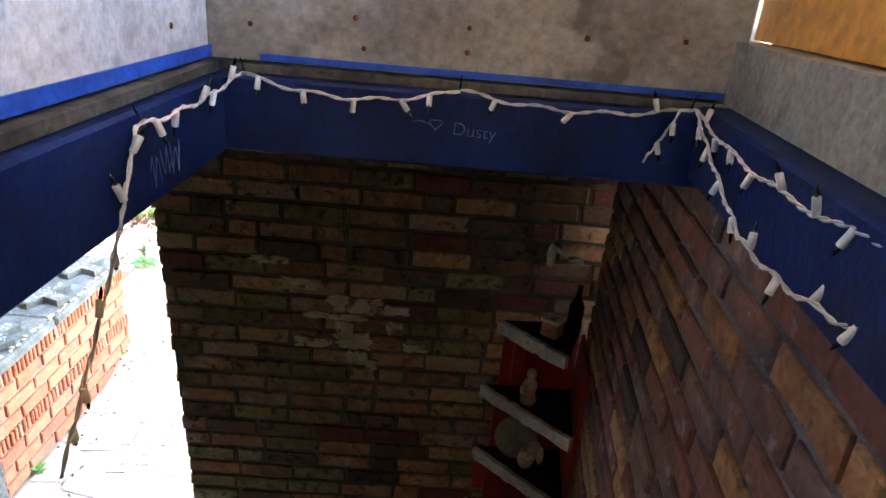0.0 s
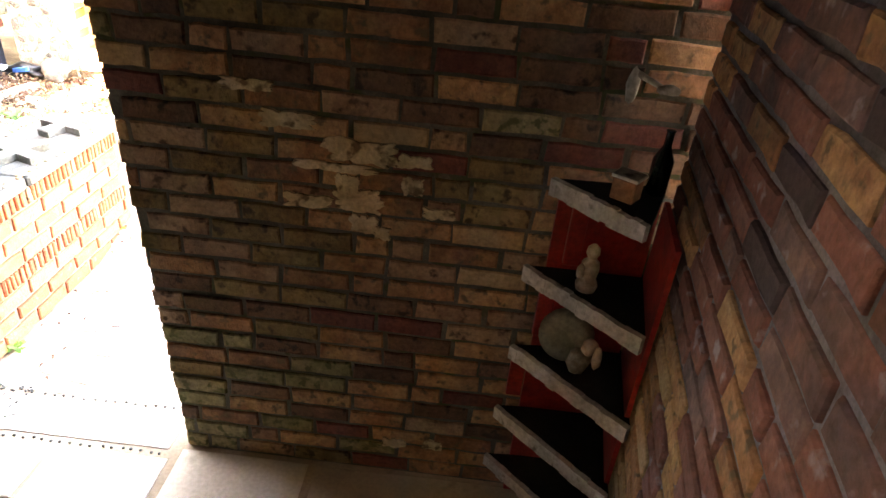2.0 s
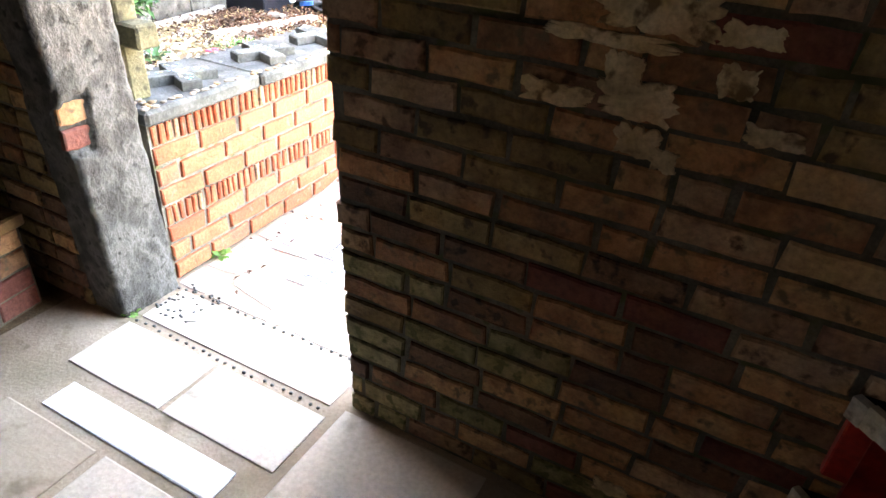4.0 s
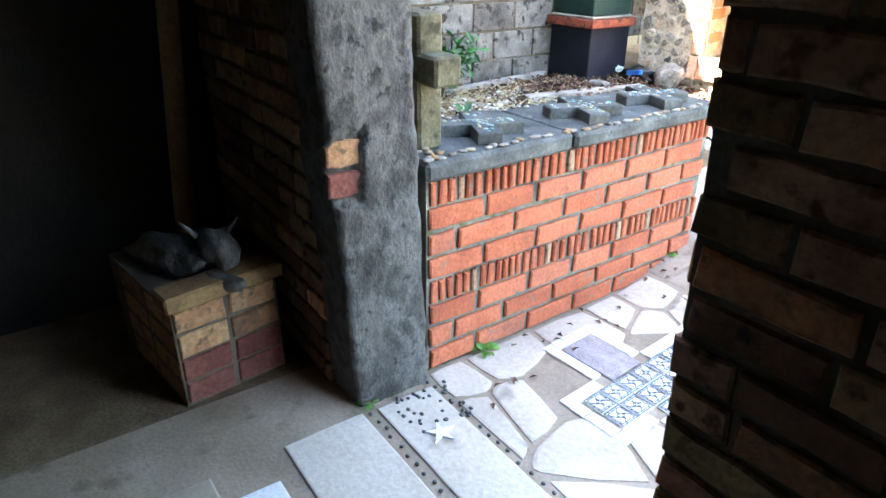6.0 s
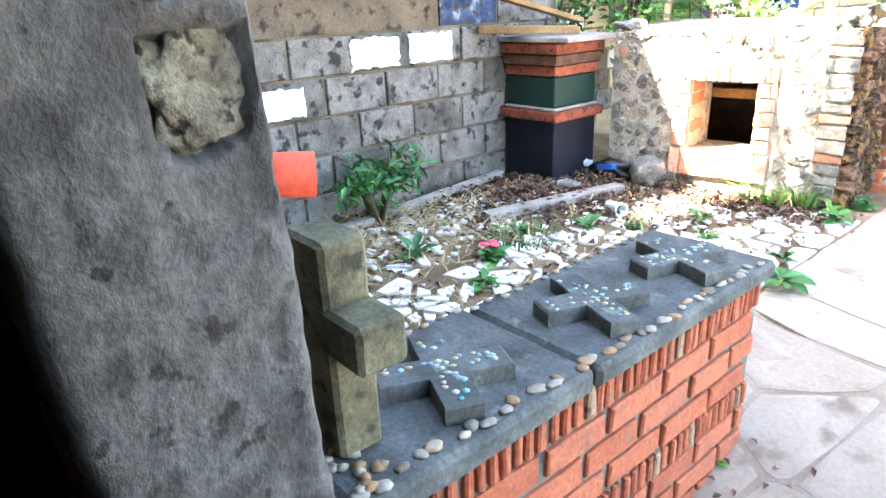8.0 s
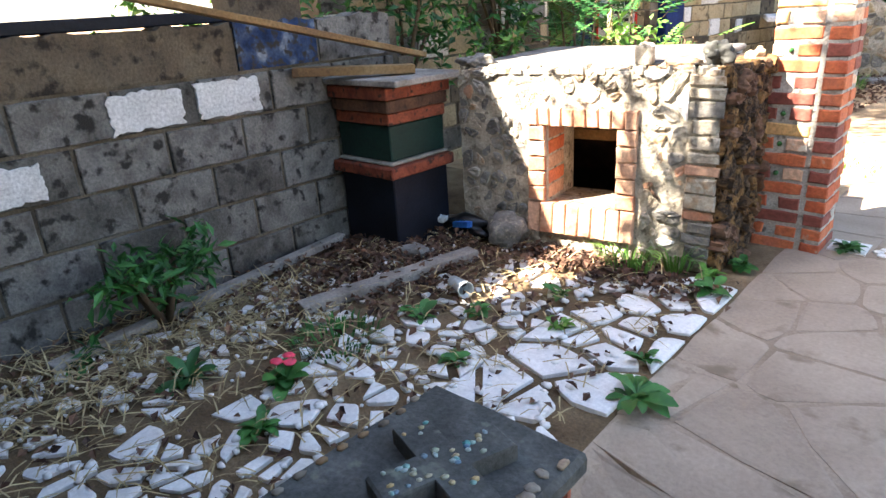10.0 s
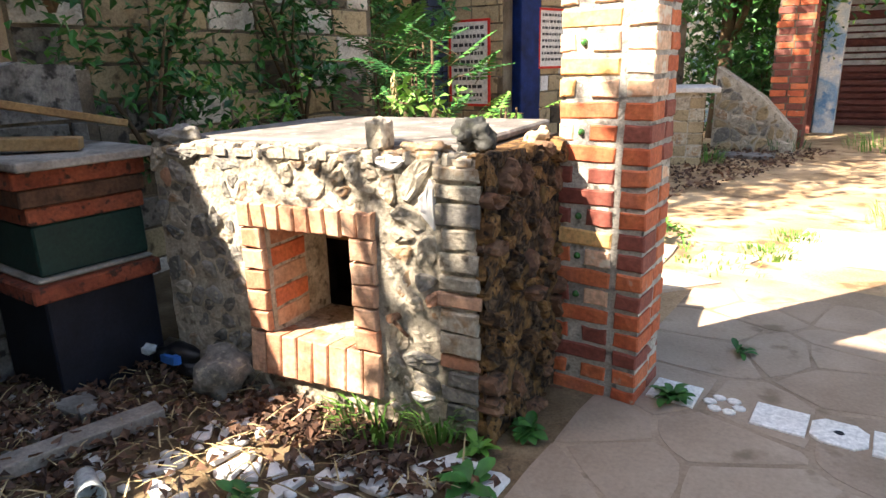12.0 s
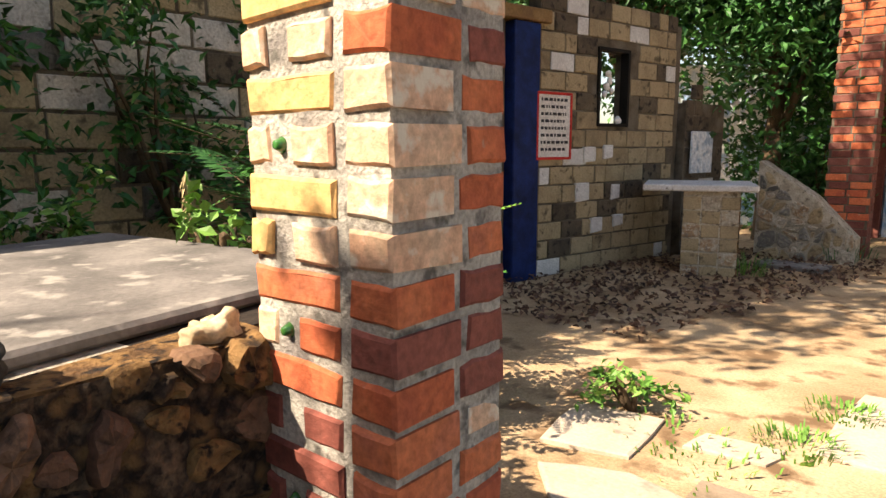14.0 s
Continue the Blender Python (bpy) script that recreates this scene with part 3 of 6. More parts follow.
for k, (x, z, w, h) in enumerate(patches):
    b = bmesh.new()
    rp = random.Random(k)
    poly = [(x + w * max(-1, min(1, 1.35 * math.cos(a))) * rp.uniform(0.75, 1.08), z + h * max(-1, min(1, 1.5 * math.sin(a))) * rp.uniform(0.65, 1.12)) for a in [i * math.pi / 12 for i in range(24)]]
    slab(b, poly, 0.005, rp, lambda u, v, d: Vector((u, 2.988 - d, v)), 0.006, 0.0, 0.1)
    part("plaster_patch", b, M["plaster_tan"], wall_north)

# ---- pieces of the yard ----
# block wall
rb = random.Random(5)
row = 0
for z0 in (0.36, 0.595, 0.83, 1.065, 1.30):
    u = 3.25 - (0.22 if row % 2 else 0.0)
    while u < 6.85:
        a, c = max(u, 3.22), min(u + 0.445, 6.9)
        if c - a > 0.08:
            mm = M["concrete_block"]
            piece("block", brick_mesh(c - a - 0.02, 0.218, 0.1, mm, rb.randrange(4)), wall_block, pose(-4.012 + rb.uniform(-0.006, 0.006), (a + c) / 2, z0 + 0.118, rb.uniform(-0.6, 0.6), 0, 90))
        u += 0.445
    row += 1

for k, (ya, yb, za, zb) in enumerate(((4.98, 5.40, 1.305, 1.525), (5.43, 5.86, 1.305, 1.53), (4.28, 4.68, 1.075, 1.28))):
    b = bmesh.new()
    edge_ = [(ya + (yb - ya) * i / 12, za) for i in range(12)] + [(yb, za + (zb - za) * i / 7) for i in range(7)] + [(yb - (yb - ya) * i / 12, zb) for i in range(12)] + [(ya, zb - (zb - za) * i / 7) for i in range(7)]
    cy_, cz_ = (ya + yb) / 2, (za + zb) / 2
    poly = [(y_ + (cy_ - y_) * 0.10 * (1 + noise.noise(Vector((y_ * 25, z_ * 25, k)))), z_ + (cz_ - z_) * (0.16 + 0.22 * noise.noise(Vector((y_ * 30, z_ * 30, k + 5))))) for y_, z_ in edge_]
    slab(b, poly, 0.004, rb, lambda u, v, d: Vector((-4.004 + d, u, v)), 0.004, 0.0, 0.02)
    part("paint_patch", b, M["block_white"], wall_block, "ragged patch of white paint")
# rough ring beam along the top, then a blue painted block and a bare one
for y0_, y1_, mm, lb_ in ((3.22, 5.72, M["concrete_brown"], "stained brown concrete beam"), (5.74, 6.28, M["paint_blue_worn"], "block with worn blue paint"), (6.30, 6.88, M["concrete_block"], "")):
    b = bmesh.new()
    nY = int((y1_ - y0_) / 0.04)
    rows_ = [[b.verts.new((-4.03 + 0.012 + 0.01 * noise.noise(Vector((y0_ + (y1_ - y0_) * i / nY, z_, 1)) * 9), y0_ + (y1_ - y0_) * i / nY, 1.545 + (z_ - 1.545) * 1.0 + (0.03 * noise.noise(Vector((i * 0.7, y0_, 0))) if z_ > 1.75 else 0))) for i in range(nY + 1)] for z_ in (1.545, 1.62, 1.70, 1.795)]
    rows_.append([b.verts.new((-4.2, v.co.y, v.co.z)) for v in rows_[-1]])
    rows_.insert(0, [b.verts.new((-4.2, v.co.y, v.co.z)) for v in rows_[0]])
    for r0_, r1_ in zip(rows_, rows_[1:]):
        for i in range(nY):
            b.faces.new((r0_[i], r0_[i + 1], r1_[i + 1], r1_[i]))
    b.faces.new([r_[0] for r_ in rows_]); b.faces.new([r_[-1] for r_ in rows_][::-1])
    part("ring_beam", b, mm, wall_block, lb_)
b = bmesh.new()
soft_box(b, (-4.27, 4.4, 1.80), (-4.09, 5.78, 1.86), 0.008)
solid("board", b, M["paint_navy"], "dark blue board lying on the block wall", "board")

# low wall: stretchers and bricks on end
rl = random.Random(8)
face = pose(-1.352, 3.235, 0, 0, 0, 90)
z = 0.0
for kind, n in (("s", 3), ("e", 1), ("s", 3), ("e", 1)):
    for k in range(n):
        h = 0.0985
        if kind == "e":
            u = 0.015
            while u < 1.61:
                w = rl.choice((0.024, 0.026, 0.03))
                piece("brick_on_end", brick_mesh(w, h - 0.008, 0.06, M["brick_orange"] if rl.random() < 0.9 else M["brick_ash"], rl.randrange(4)), low_wall, face @ pose(u + w / 2, -rl.uniform(0, 0.006), z + h / 2, 0, rl.uniform(-2, 2), 0))
                u += w + (0.012 if rl.random() < 0.7 else 0.02)
        else:
            u = -0.13 * (k % 2) - 0.02
            while u < 1.6:
                L = 0.27 * rl.choice((0.95, 1, 1.03))
                a, c = max(u, 0.0), min(u + L, 1.63)
                if c - a > 0.05:
                    piece("brick", brick_mesh(round(c - a - 0.022, 2), h - 0.02, 0.06, M["brick_orange"], rl.randrange(4)), low_wall, face @ pose((a + c) / 2, -rl.uniform(0, 0.006), z + h / 2, 0, rl.uniform(-0.7, 0.7), 0))
                u += L
        z += h
for k in range(8):
    piece("brick", brick_mesh(0.2, 0.08, 0.05, M["brick_orange"], k % 4), low_wall, pose(-1.56, 4.872, 0.05 + 0.0985 * k, 0, 0, 180))


# coping slabs, crosses and pebbles
def coping(y0, y1, zt):
    b = bmesh.new()
    n = 10
    t = bmesh.new()
    soft_box(t, (-1.81, y0, 0.792), (-1.325, y1, zt), 0.014)
    bmesh.ops.subdivide_edges(t, edges=[e for e in t.edges if e.calc_length() > 0.2], cuts=n, use_grid_fill=True)
    for v in t.verts:
        v.co += Vector((0.006 * noise.noise(v.co * 7), 0, 0.004 * noise.noise(v.co * 9) if v.co.z > 0.82 else 0))
    join(b, t)
    return tagged(new("coping_slab", mesh_of("coping_slab", b, M["cement_dark"])), "dark cement coping slab lying on the low brick wall", "coping slab", "coping slabs on the low wall")


coping(3.215, 3.905, 0.862)
coping(3.92, 4.89, 0.855)


def cross_mesh(arm, width, h):
    """A plus-shaped slab with chamfered top edges."""
    b = bmesh.new()
    w = width / 2
    out = [(-w, -arm), (w, -arm), (w, -w), (arm, -w), (arm, w), (w, w), (w, arm), (-w, arm), (-w, w), (-arm, w), (-arm, -w), (-w, -w)]
    lo = [b.verts.new((x, y, 0)) for x, y in out]
    mid = [b.verts.new((x, y, h - 0.006)) for x, y in out]
    top = [b.verts.new((x * 0.96, y * 0.97, h)) for x, y in out]
    for i in range(12):
        j = (i + 1) % 12
        b.faces.new((lo[i], lo[j], mid[j], mid[i]))
        b.faces.new((mid[i], mid[j], top[j], top[i]))
    b.faces.new(top)
    b.faces.new(lo[::-1])
    return b


M["glass_bead"] = mat("glass_bead", ["3f8a86", "7d9a92", "a98f5c", "9aa8a0", "4d6a80"], 0.35, 50, 9, 0.0, vary=0.9, island=True, spec=0.5)
M["pebble"] = mat("pebble", ["76695a", "94897a", "62584c", "8d6c48", "a49a8a"], 0.7, 60, 9, 0.2, vary=0.85, island=True)
for k, (x, y, zt) in enumerate(((-1.54, 3.60, 0.862), (-1.535, 4.16, 0.855), (-1.53, 4.62, 0.855))):
    th = thing("relief_cross", "raised cement cross set with glass beads and shells", "cross", (x, y, zt), "crosses on the coping")
    th.rotation_euler = (0, 0, radians(66 + 3 * k))
    part("cross", cross_mesh(0.165, 0.09, 0.045), M["cement_dark"], th)
    bb = bmesh.new()
    rr = random.Random(k)
    for i in range(36):
        a = rr.uniform(-0.14, 0.14)
        c = rr.uniform(-0.034, 0.034)
        p = (a, c) if rr.random() < 0.5 else (c, a)
        blob(bb, (p[0], p[1], 0.045), (rr.uniform(0.006, 0.012), rr.uniform(0.006, 0.011), 0.004), 0.2, i, 1)
    part("bead_inlay", bb, M["glass_bead"], th, "pale green and white glass beads")["kind"] = "stuff"
pb = bmesh.new()
rr = random.Random(21)
for i in range(34):
    y = 3.25 + 1.6 * i / 34 + rr.uniform(-0.02, 0.02)
    x = -1.36 + rr.uniform(-0.014, 0.014)
    blob(pb, (x, y, 0.866 if y < 3.91 else 0.858), (rr.uniform(0.010, 0.019), rr.uniform(0.012, 0.028), 0.006), 0.45, i, 2)
for i in range(26):
    y = 3.25 + 1.6 * i / 26
    blob(pb, (-1.78 + rr.uniform(-0.01, 0.01), y, 0.866 if y < 3.91 else 0.858), (0.012, 0.018, 0.006), 0.2, i + 60, 1)
for i in range(14):
    blob(pb, (rr.uniform(-1.5, -1.36), rr.uniform(3.24, 3.32), 0.868), (rr.uniform(0.012, 0.02), rr.uniform(0.012, 0.02), 0.008), 0.25, i + 90, 1)
tagged(new("pebbles", mesh_of("pebbles", pb, M["pebble"])), "small pale pebbles pressed into the coping", "pebbles", kind="stuff")
# upright cross
uc = thing("upright_cross", "thick standing cement cross on the end of the coping", "cross", (-1.53, 3.32, 0.862))
b = bmesh.new()
soft_box(b, (-0.07, -0.05, -0.002), (0.07, 0.05, 0.46), 0.01)
part("shaft", b, M["cement_olive"], uc)
b = bmesh.new()
soft_box(b, (-0.175, -0.053, 0.235), (0.175, 0.053, 0.335), 0.01)
part("crossbar", b, M["cement_olive"], uc)
# pipe out of the wall end
b = bmesh.new()
cyl(b, (-1.42, 3.10, 1.485), (-1.36, 3.225, 1.475), 0.032, 0.034, 20)
pp = thing("clay_pipe", "short red clay pipe sticking out of the plastered wall", "pipe", (-1.38, 3.22, 1.47))
part("tube", b, M["terracotta"], pp).matrix_local = Matrix.Translation((1.38, -3.22, -1.47))

# ---- oven, pillar and column ----
OVEN = pose(-3.376, 6.811, 0.0, 0, 0, 9.0)
oven = thing("stone_oven", "rubble stone oven with a brick-framed square opening and a slab top", "oven", OVEN.translation)
UNDO = Matrix.Translation(-OVEN.translation)


def oven_part(name, bm, material, label=""):
    o = part(name, bm, material, oven, label)
    o.matrix_local = UNDO
    return o


U0, U1, Z0, Z1 = 0.58, 1.0, 0.69, 1.14       # the opening, along the front and up
CORNER_ = Vector((-1.862, 7.052, 0.0))       # the front corner, where the side turns straight back to the pillar
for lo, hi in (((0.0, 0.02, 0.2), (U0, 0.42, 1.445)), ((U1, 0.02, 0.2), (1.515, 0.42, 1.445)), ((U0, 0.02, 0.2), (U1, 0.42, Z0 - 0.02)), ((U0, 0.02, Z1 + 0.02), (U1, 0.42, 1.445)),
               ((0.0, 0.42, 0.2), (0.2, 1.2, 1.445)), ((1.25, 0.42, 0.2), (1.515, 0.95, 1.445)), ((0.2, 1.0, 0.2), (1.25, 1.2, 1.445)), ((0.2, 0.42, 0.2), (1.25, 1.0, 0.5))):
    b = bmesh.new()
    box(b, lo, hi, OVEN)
    # inner boxes get the near-black that stands in for the cavity's shade
    oven_part("masonry", b, M["oven_dark"] if lo[1] > 0.4 else M["oven_mortar"])
b = bmesh.new()
foot = [CORNER_ + Vector(p) for p in ((-0.004, 0.012, 0), (0.008, 0.60, 0), (-0.16, 0.60, 0), (-0.06, 0.012, 0))]
lo_, hi_ = [b.verts.new(p + Vector((0, 0, 0.22))) for p in foot], [b.verts.new(p + Vector((0, 0, 1.46))) for p in foot]
for i in range(4):
    b.faces.new((lo_[i], lo_[(i + 1) % 4], hi_[(i + 1) % 4], hi_[i]))
b.faces.new(hi_); b.faces.new(lo_[::-1])
oven_part("side_masonry", b, M["stone_brown"], "dark brown rubble side")
b = bmesh.new()
soft_box(b, (0.06, 0.14, 1.447), (1.40, 1.22, 1.482), 0.01, OVEN)
oven_part("top_slab", b, M["slab_grey"], "smooth grey slab")
b = bmesh.new()
soft_box(b, (0.4, 0.50, 0.965), (1.2, 0.56, 1.035), 0.006, OVEN)
oven_part("grate_bar", b, M["wood_brown"], "wooden bar inside the opening")
for k in range(4):
    b = bmesh.new()
    cyl(b, OVEN @ Vector((0.45, 0.46 + 0.03 * k, 1.07 + 0.012 * k)), OVEN @ Vector((1.0, 0.48 + 0.03 * k, 1.09 + 0.012 * k)), 0.006, 0.006, 6)
    oven_part("grate_rod", b, M["wood_grey"], "thin metal rod")

ro = random.Random(3)
front = lambda u, v, d: OVEN @ Vector((u, 0.02 - d, v))
side = lambda u, v, d: CORNER_ + Vector((0.02 * u + d, u, v))
rim_top = lambda u, v, d: OVEN @ Vector((u, v, 1.446 + d))


def rough_sheet(name, u0, u1, v0, v1, step, place, amp, material, hole=None, seed=0.0, label=""):
    """A crust of mortar with lumps and pits, laid over a masonry face."""
    nu, nv = int((u1 - u0) / step), int((v1 - v0) / step)
    b = bmesh.new()
    rows = []
    for j in range(nv + 1):
        row = []
        for i in range(nu + 1):
            u, v = u0 + (u1 - u0) * i / nu, v0 + (v1 - v0) * j / nv
            d = 0.5 + 0.7 * noise.noise(Vector((u * 9, v * 9, seed))) + 0.5 * noise.noise(Vector((u * 24, v * 24, seed + 3))) + 0.35 * noise.noise(Vector((u * 60, v * 60, seed + 7)))
            row.append(b.verts.new(place(u, v, 0.003 + amp * max(0.0, d))))
        rows.append(row)
    for j in range(nv):
        for i in range(nu):
            cu, cv = u0 + (u1 - u0) * (i + 0.5) / nu, v0 + (v1 - v0) * (j + 0.5) / nv
            if hole and hole[0] < cu < hole[1] and hole[2] < cv < hole[3]:
                continue
            b.faces.new((rows[j][i], rows[j][i + 1], rows[j + 1][i + 1], rows[j + 1][i]))
    return oven_part(name, b, material, label)


def fieldstone(bm, poly, depth, rng_, place):
    """A rough flat-faced stone: wavy outline, a broken rim and an uneven face, tilted a little."""
    cx, cy = sum(p[0] for p in poly) / len(poly), sum(p[1] for p in poly) / len(poly)
    cut = []
    for a_, c_ in zip(poly, poly[1:] + poly[:1]):
        for s_ in (0.22, 0.5, 0.78):
            cut.append((a_[0] + (c_[0] - a_[0]) * s_, a_[1] + (c_[1] - a_[1]) * s_))
    sd = rng_.uniform(0, 50)
    tu, tv = rng_.uniform(-0.12, 0.12), rng_.uniform(-0.12, 0.12)
    rings = []
    for k_, h_ in ((1.0, -0.02), (1.0, depth * 0.45), (0.86, depth * 0.95), (0.5, depth)):
        ring = []
        for u, v in cut:
            w_ = k_ * (1 + 0.22 * noise.noise(Vector((u * 30, v * 30, sd))))
            pu, pv = cx + (u - cx) * w_, cy + (v - cy) * w_
            h = h_ if h_ < 0 else h_ + tu * (pu - cx) + tv * (pv - cy) + depth * 0.5 * noise.noise(Vector((pu * 55, pv * 55, sd)))
            ring.append(bm.verts.new(place(pu, pv, h)))
        rings.append(ring)
    n = len(cut)
    for r0, r1 in zip(rings, rings[1:]):
        for i in range(n):
            bm.faces.new((r0[i], r0[(i + 1) % n], r1[(i + 1) % n], r1[i]))
    mid = bm.verts.new(place(cx, cy, depth * rng_.uniform(0.85, 1.1)))
    for i in range(n):
        bm.faces.new((rings[-1][i], rings[-1][(i + 1) % n], mid))


def rubble(u0, u1, v0, v1, n, place, choose, hole=None, proud=0.02, gap=0.02, name="stone", keep=1.0):
    pts, tries = [], 0
    while len(pts) < n and tries < 9000:
        tries += 1
        p = (ro.uniform(u0, u1), ro.uniform(v0, v1))
        if all(math.hypot(p[0] - q[0], (p[1] - q[1]) * 1.25) > math.sqrt((u1 - u0) * (v1 - v0) / n) * 0.55 for q in pts):
            pts.append(p)
    for i, p, poly in cells(pts, u0, u1, v0, v1, gap):
        cx, cy = sum(q[0] for q in poly) / len(poly), sum(q[1] for q in poly) / len(poly)
        if hole and hole[0] < cx < hole[1] and hole[2] < cy < hole[3] or ro.random() > keep:
            continue
        b = bmesh.new()
        fieldstone(b, poly, proud * ro.uniform(0.35, 1.35), ro, place)
        oven_part(name, b, choose(cx, cy))


def front_stone(u, v):
    if u < 0.5:
        return ro.choices([M["stone_grey"], M["stone_rubble"], M["brick_oven"]], [8, 5, 0.7])[0]
    if v < 1.1 and u > 1.1:
        return ro.choices([M["stone_rubble"], M["stone_grey"], M["stone_white"], M["brick_oven"]], [6, 5, 1.5, 1])[0]
    return ro.choices([M["stone_rubble"], M["oven_mortar"], M["stone_white"]], [5, 6, 0.8])[0]


FRAME = (0.465, 1.115, 0.50, 1.245)
rough_sheet("mortar_crust", 0.0, 1.515, 0.3, 1.45, 0.012, front, 0.008, M["oven_mortar"], (FRAME[0] + 0.01, FRAME[1] - 0.01, FRAME[2] + 0.01, FRAME[3] - 0.01), 1.0)
rubble(0.0, 1.36, 0.36, 1.45, 215, front, front_stone, (FRAME[0] - 0.03, FRAME[1] + 0.03, FRAME[2] - 0.03, FRAME[3] + 0.02), 0.021, 0.018, keep=0.9)
rubble(0.02, 1.5, 0.0, 0.16, 34, rim_top, lambda u, v: ro.choices([M["stone_rubble"], M["oven_mortar"], M["stone_white"]], [5, 5, 0.4])[0], None, 0.022, 0.012, "rim_stone")
rough_sheet("side_crust", 0.0, 0.57, 0.3, 1.46, 0.011, side, 0.022, M["stone_brown"], None, 8.0, "crumbling dark brown mortar")
rubble(0.0, 0.57, 0.36, 1.47, 92, side, lambda u, v: ro.choices([M["stone_brown"], M["brick_umber"]], [7, 4])[0], None, 0.050, 0.014, keep=0.85)
# grey quoins up the front corner
zq = 0.40
while zq < 1.42:
    hq = ro.uniform(0.055, 0.095)
    piece("quoin", brick_mesh(ro.choice((0.12, 0.15, 0.17)), round(hq - 0.012, 2), 0.12, ro.choices([M["stone_grey"], M["stone_rubble"], M["oven_mortar"], M["brick_oven"]], [5, 5, 3, 1])[0], ro.randrange(4)), oven, OVEN @ pose(1.45 + ro.uniform(-0.01, 0.008), -ro.uniform(0.0, 0.012), zq + hq / 2, ro.uniform(-2, 2), ro.uniform(-3, 3), ro.uniform(-3, 3)))
    zq += hq
# brick frame of the opening
for k in range(9):
    piece("frame_brick", brick_mesh(0.066, 0.10, 0.12, M["brick_oven"], k % 4), oven, OVEN @ pose(FRAME[0] + 0.037 + 0.072 * k, -0.012 - ro.uniform(0, 0.004), Z1 + 0.052, 0, ro.uniform(-2, 2), 0))
for k in range(5):
    z = Z0 + 0.045 + 0.09 * k
    piece("frame_brick", brick_mesh(0.105, 0.082, 0.12, M["brick_oven"], k % 4), oven, OVEN @ pose(U1 + 0.056, -0.014, z, 0, ro.uniform(-2, 2), 0))
    piece("frame_brick", brick_mesh(0.105, 0.082, 0.12, M["brick_oven"], (k + 1) % 4), oven, OVEN @ pose(U0 - 0.056, -0.010, z, 0, ro.uniform(-2, 2), 0))
    piece("frame_brick", brick_mesh(0.22, 0.08, 0.06, M["brick_pillar"] if k % 2 else M["brick_oven"], k % 4), oven, OVEN @ pose(U0 + 0.004, 0.15, z, 0, 0, 90))
    piece("frame_brick", brick_mesh(0.22, 0.08, 0.06, M["brick_oven"], k % 4), oven, OVEN @ pose(U1 - 0.004, 0.15, z, 0, 0, -90))
for k in range(8):
    piece("frame_brick", brick_mesh(0.076, 0.18, 0.2, M["brick_oven"], k % 4), oven, OVEN @ pose(FRAME[0] + 0.043 + 0.081 * k, -0.020, Z0 - 0.095, -6, ro.uniform(-2, 2), 0))
# stub, knob and loose stones on the rim
b = bmesh.new()
soft_box(b, (1.055, 0.05, 1.46), (1.145, 0.13, 1.575), 0.016, OVEN)
bmesh.ops.subdivide_edges(b, edges=b.edges[:], cuts=2, use_grid_fill=True)
for v in b.verts:
    v.co += Vector((noise.noise(v.co * 30), noise.noise(v.co * 30 + Vector((9, 0, 0))), noise.noise(v.co * 30 + Vector((0, 9, 0))))) * 0.010
oven_part("cement_stub", b, M["oven_mortar"], "stub of pale cement on the rim")
for u, v, z, r, mm, s in ((1.455, 0.13, 1.515, (0.065, 0.05, 0.055), M["cement_dark"], 2), (1.555, 0.50, 1.455, (0.045, 0.06, 0.05), M["plaster_tan"], 4),
                          (0.08, 0.08, 1.48, (0.08, 0.08, 0.05), M["stone_grey"], 7), (1.30, 0.06, 1.47, (0.09, 0.05, 0.03), M["stone_rubble"], 8)):
    b = bmesh.new()
    blob(b, (u, v, z), r, 0.7, s, 4, OVEN)
    for v_ in b.verts:
        v_.co += Vector((noise.noise(v_.co * 38), noise.noise(v_.co * 38 + Vector((7, 0, 0))), noise.noise(v_.co * 38 + Vector((0, 7, 0))))) * 0.006
    oven_part("rim_stone", b, mm)
# bent iron hook in the front
b = bmesh.new()
cyl(b, front(1.19, 0.85, 0.0), front(1.18, 0.855, 0.055), 0.014, 0.018, 10)
cyl(b, front(1.19, 0.845, 0.045), front(1.235, 0.78, 0.02), 0.008, 0.007, 8)
oven_part("iron_hook", b, M["brick_umber"], "rusty bent iron hook")

# pillar
PIL = pose(-1.848, 7.605, 0.0)
pillar = thing("brick_pillar", "square pillar of orange and yellow bricks with thick mortar", "pillar", PIL.translation)
b = bmesh.new()
box(b, (0.008, 0.008, 0.3), (0.357, 0.288, 3.2), PIL)
part("core", b, M["mortar_pale"], pillar).matrix_local = Matrix.Translation(-PIL.translation)
rp = random.Random(17)
OR, YE, PA, DA = M["brick_pillar"], M["brick_pillar_yellow"], M["brick_pillar_pale"], M["brick_pillar_dark"]


def pillar_brick(u, w, z, d, mats, wts, yaw=0.0, at=None):
    x, y = (u, rp.uniform(-0.005, 0.003)) if at is None else at
    piece("brick", brick_mesh(w, 0.063, d, rp.choices(mats, wts)[0], rp.randrange(4)), pillar, PIL @ pose(x, y, z, rp.uniform(-1, 1), rp.uniform(-1.4, 1.4), yaw + rp.uniform(-1, 1)))


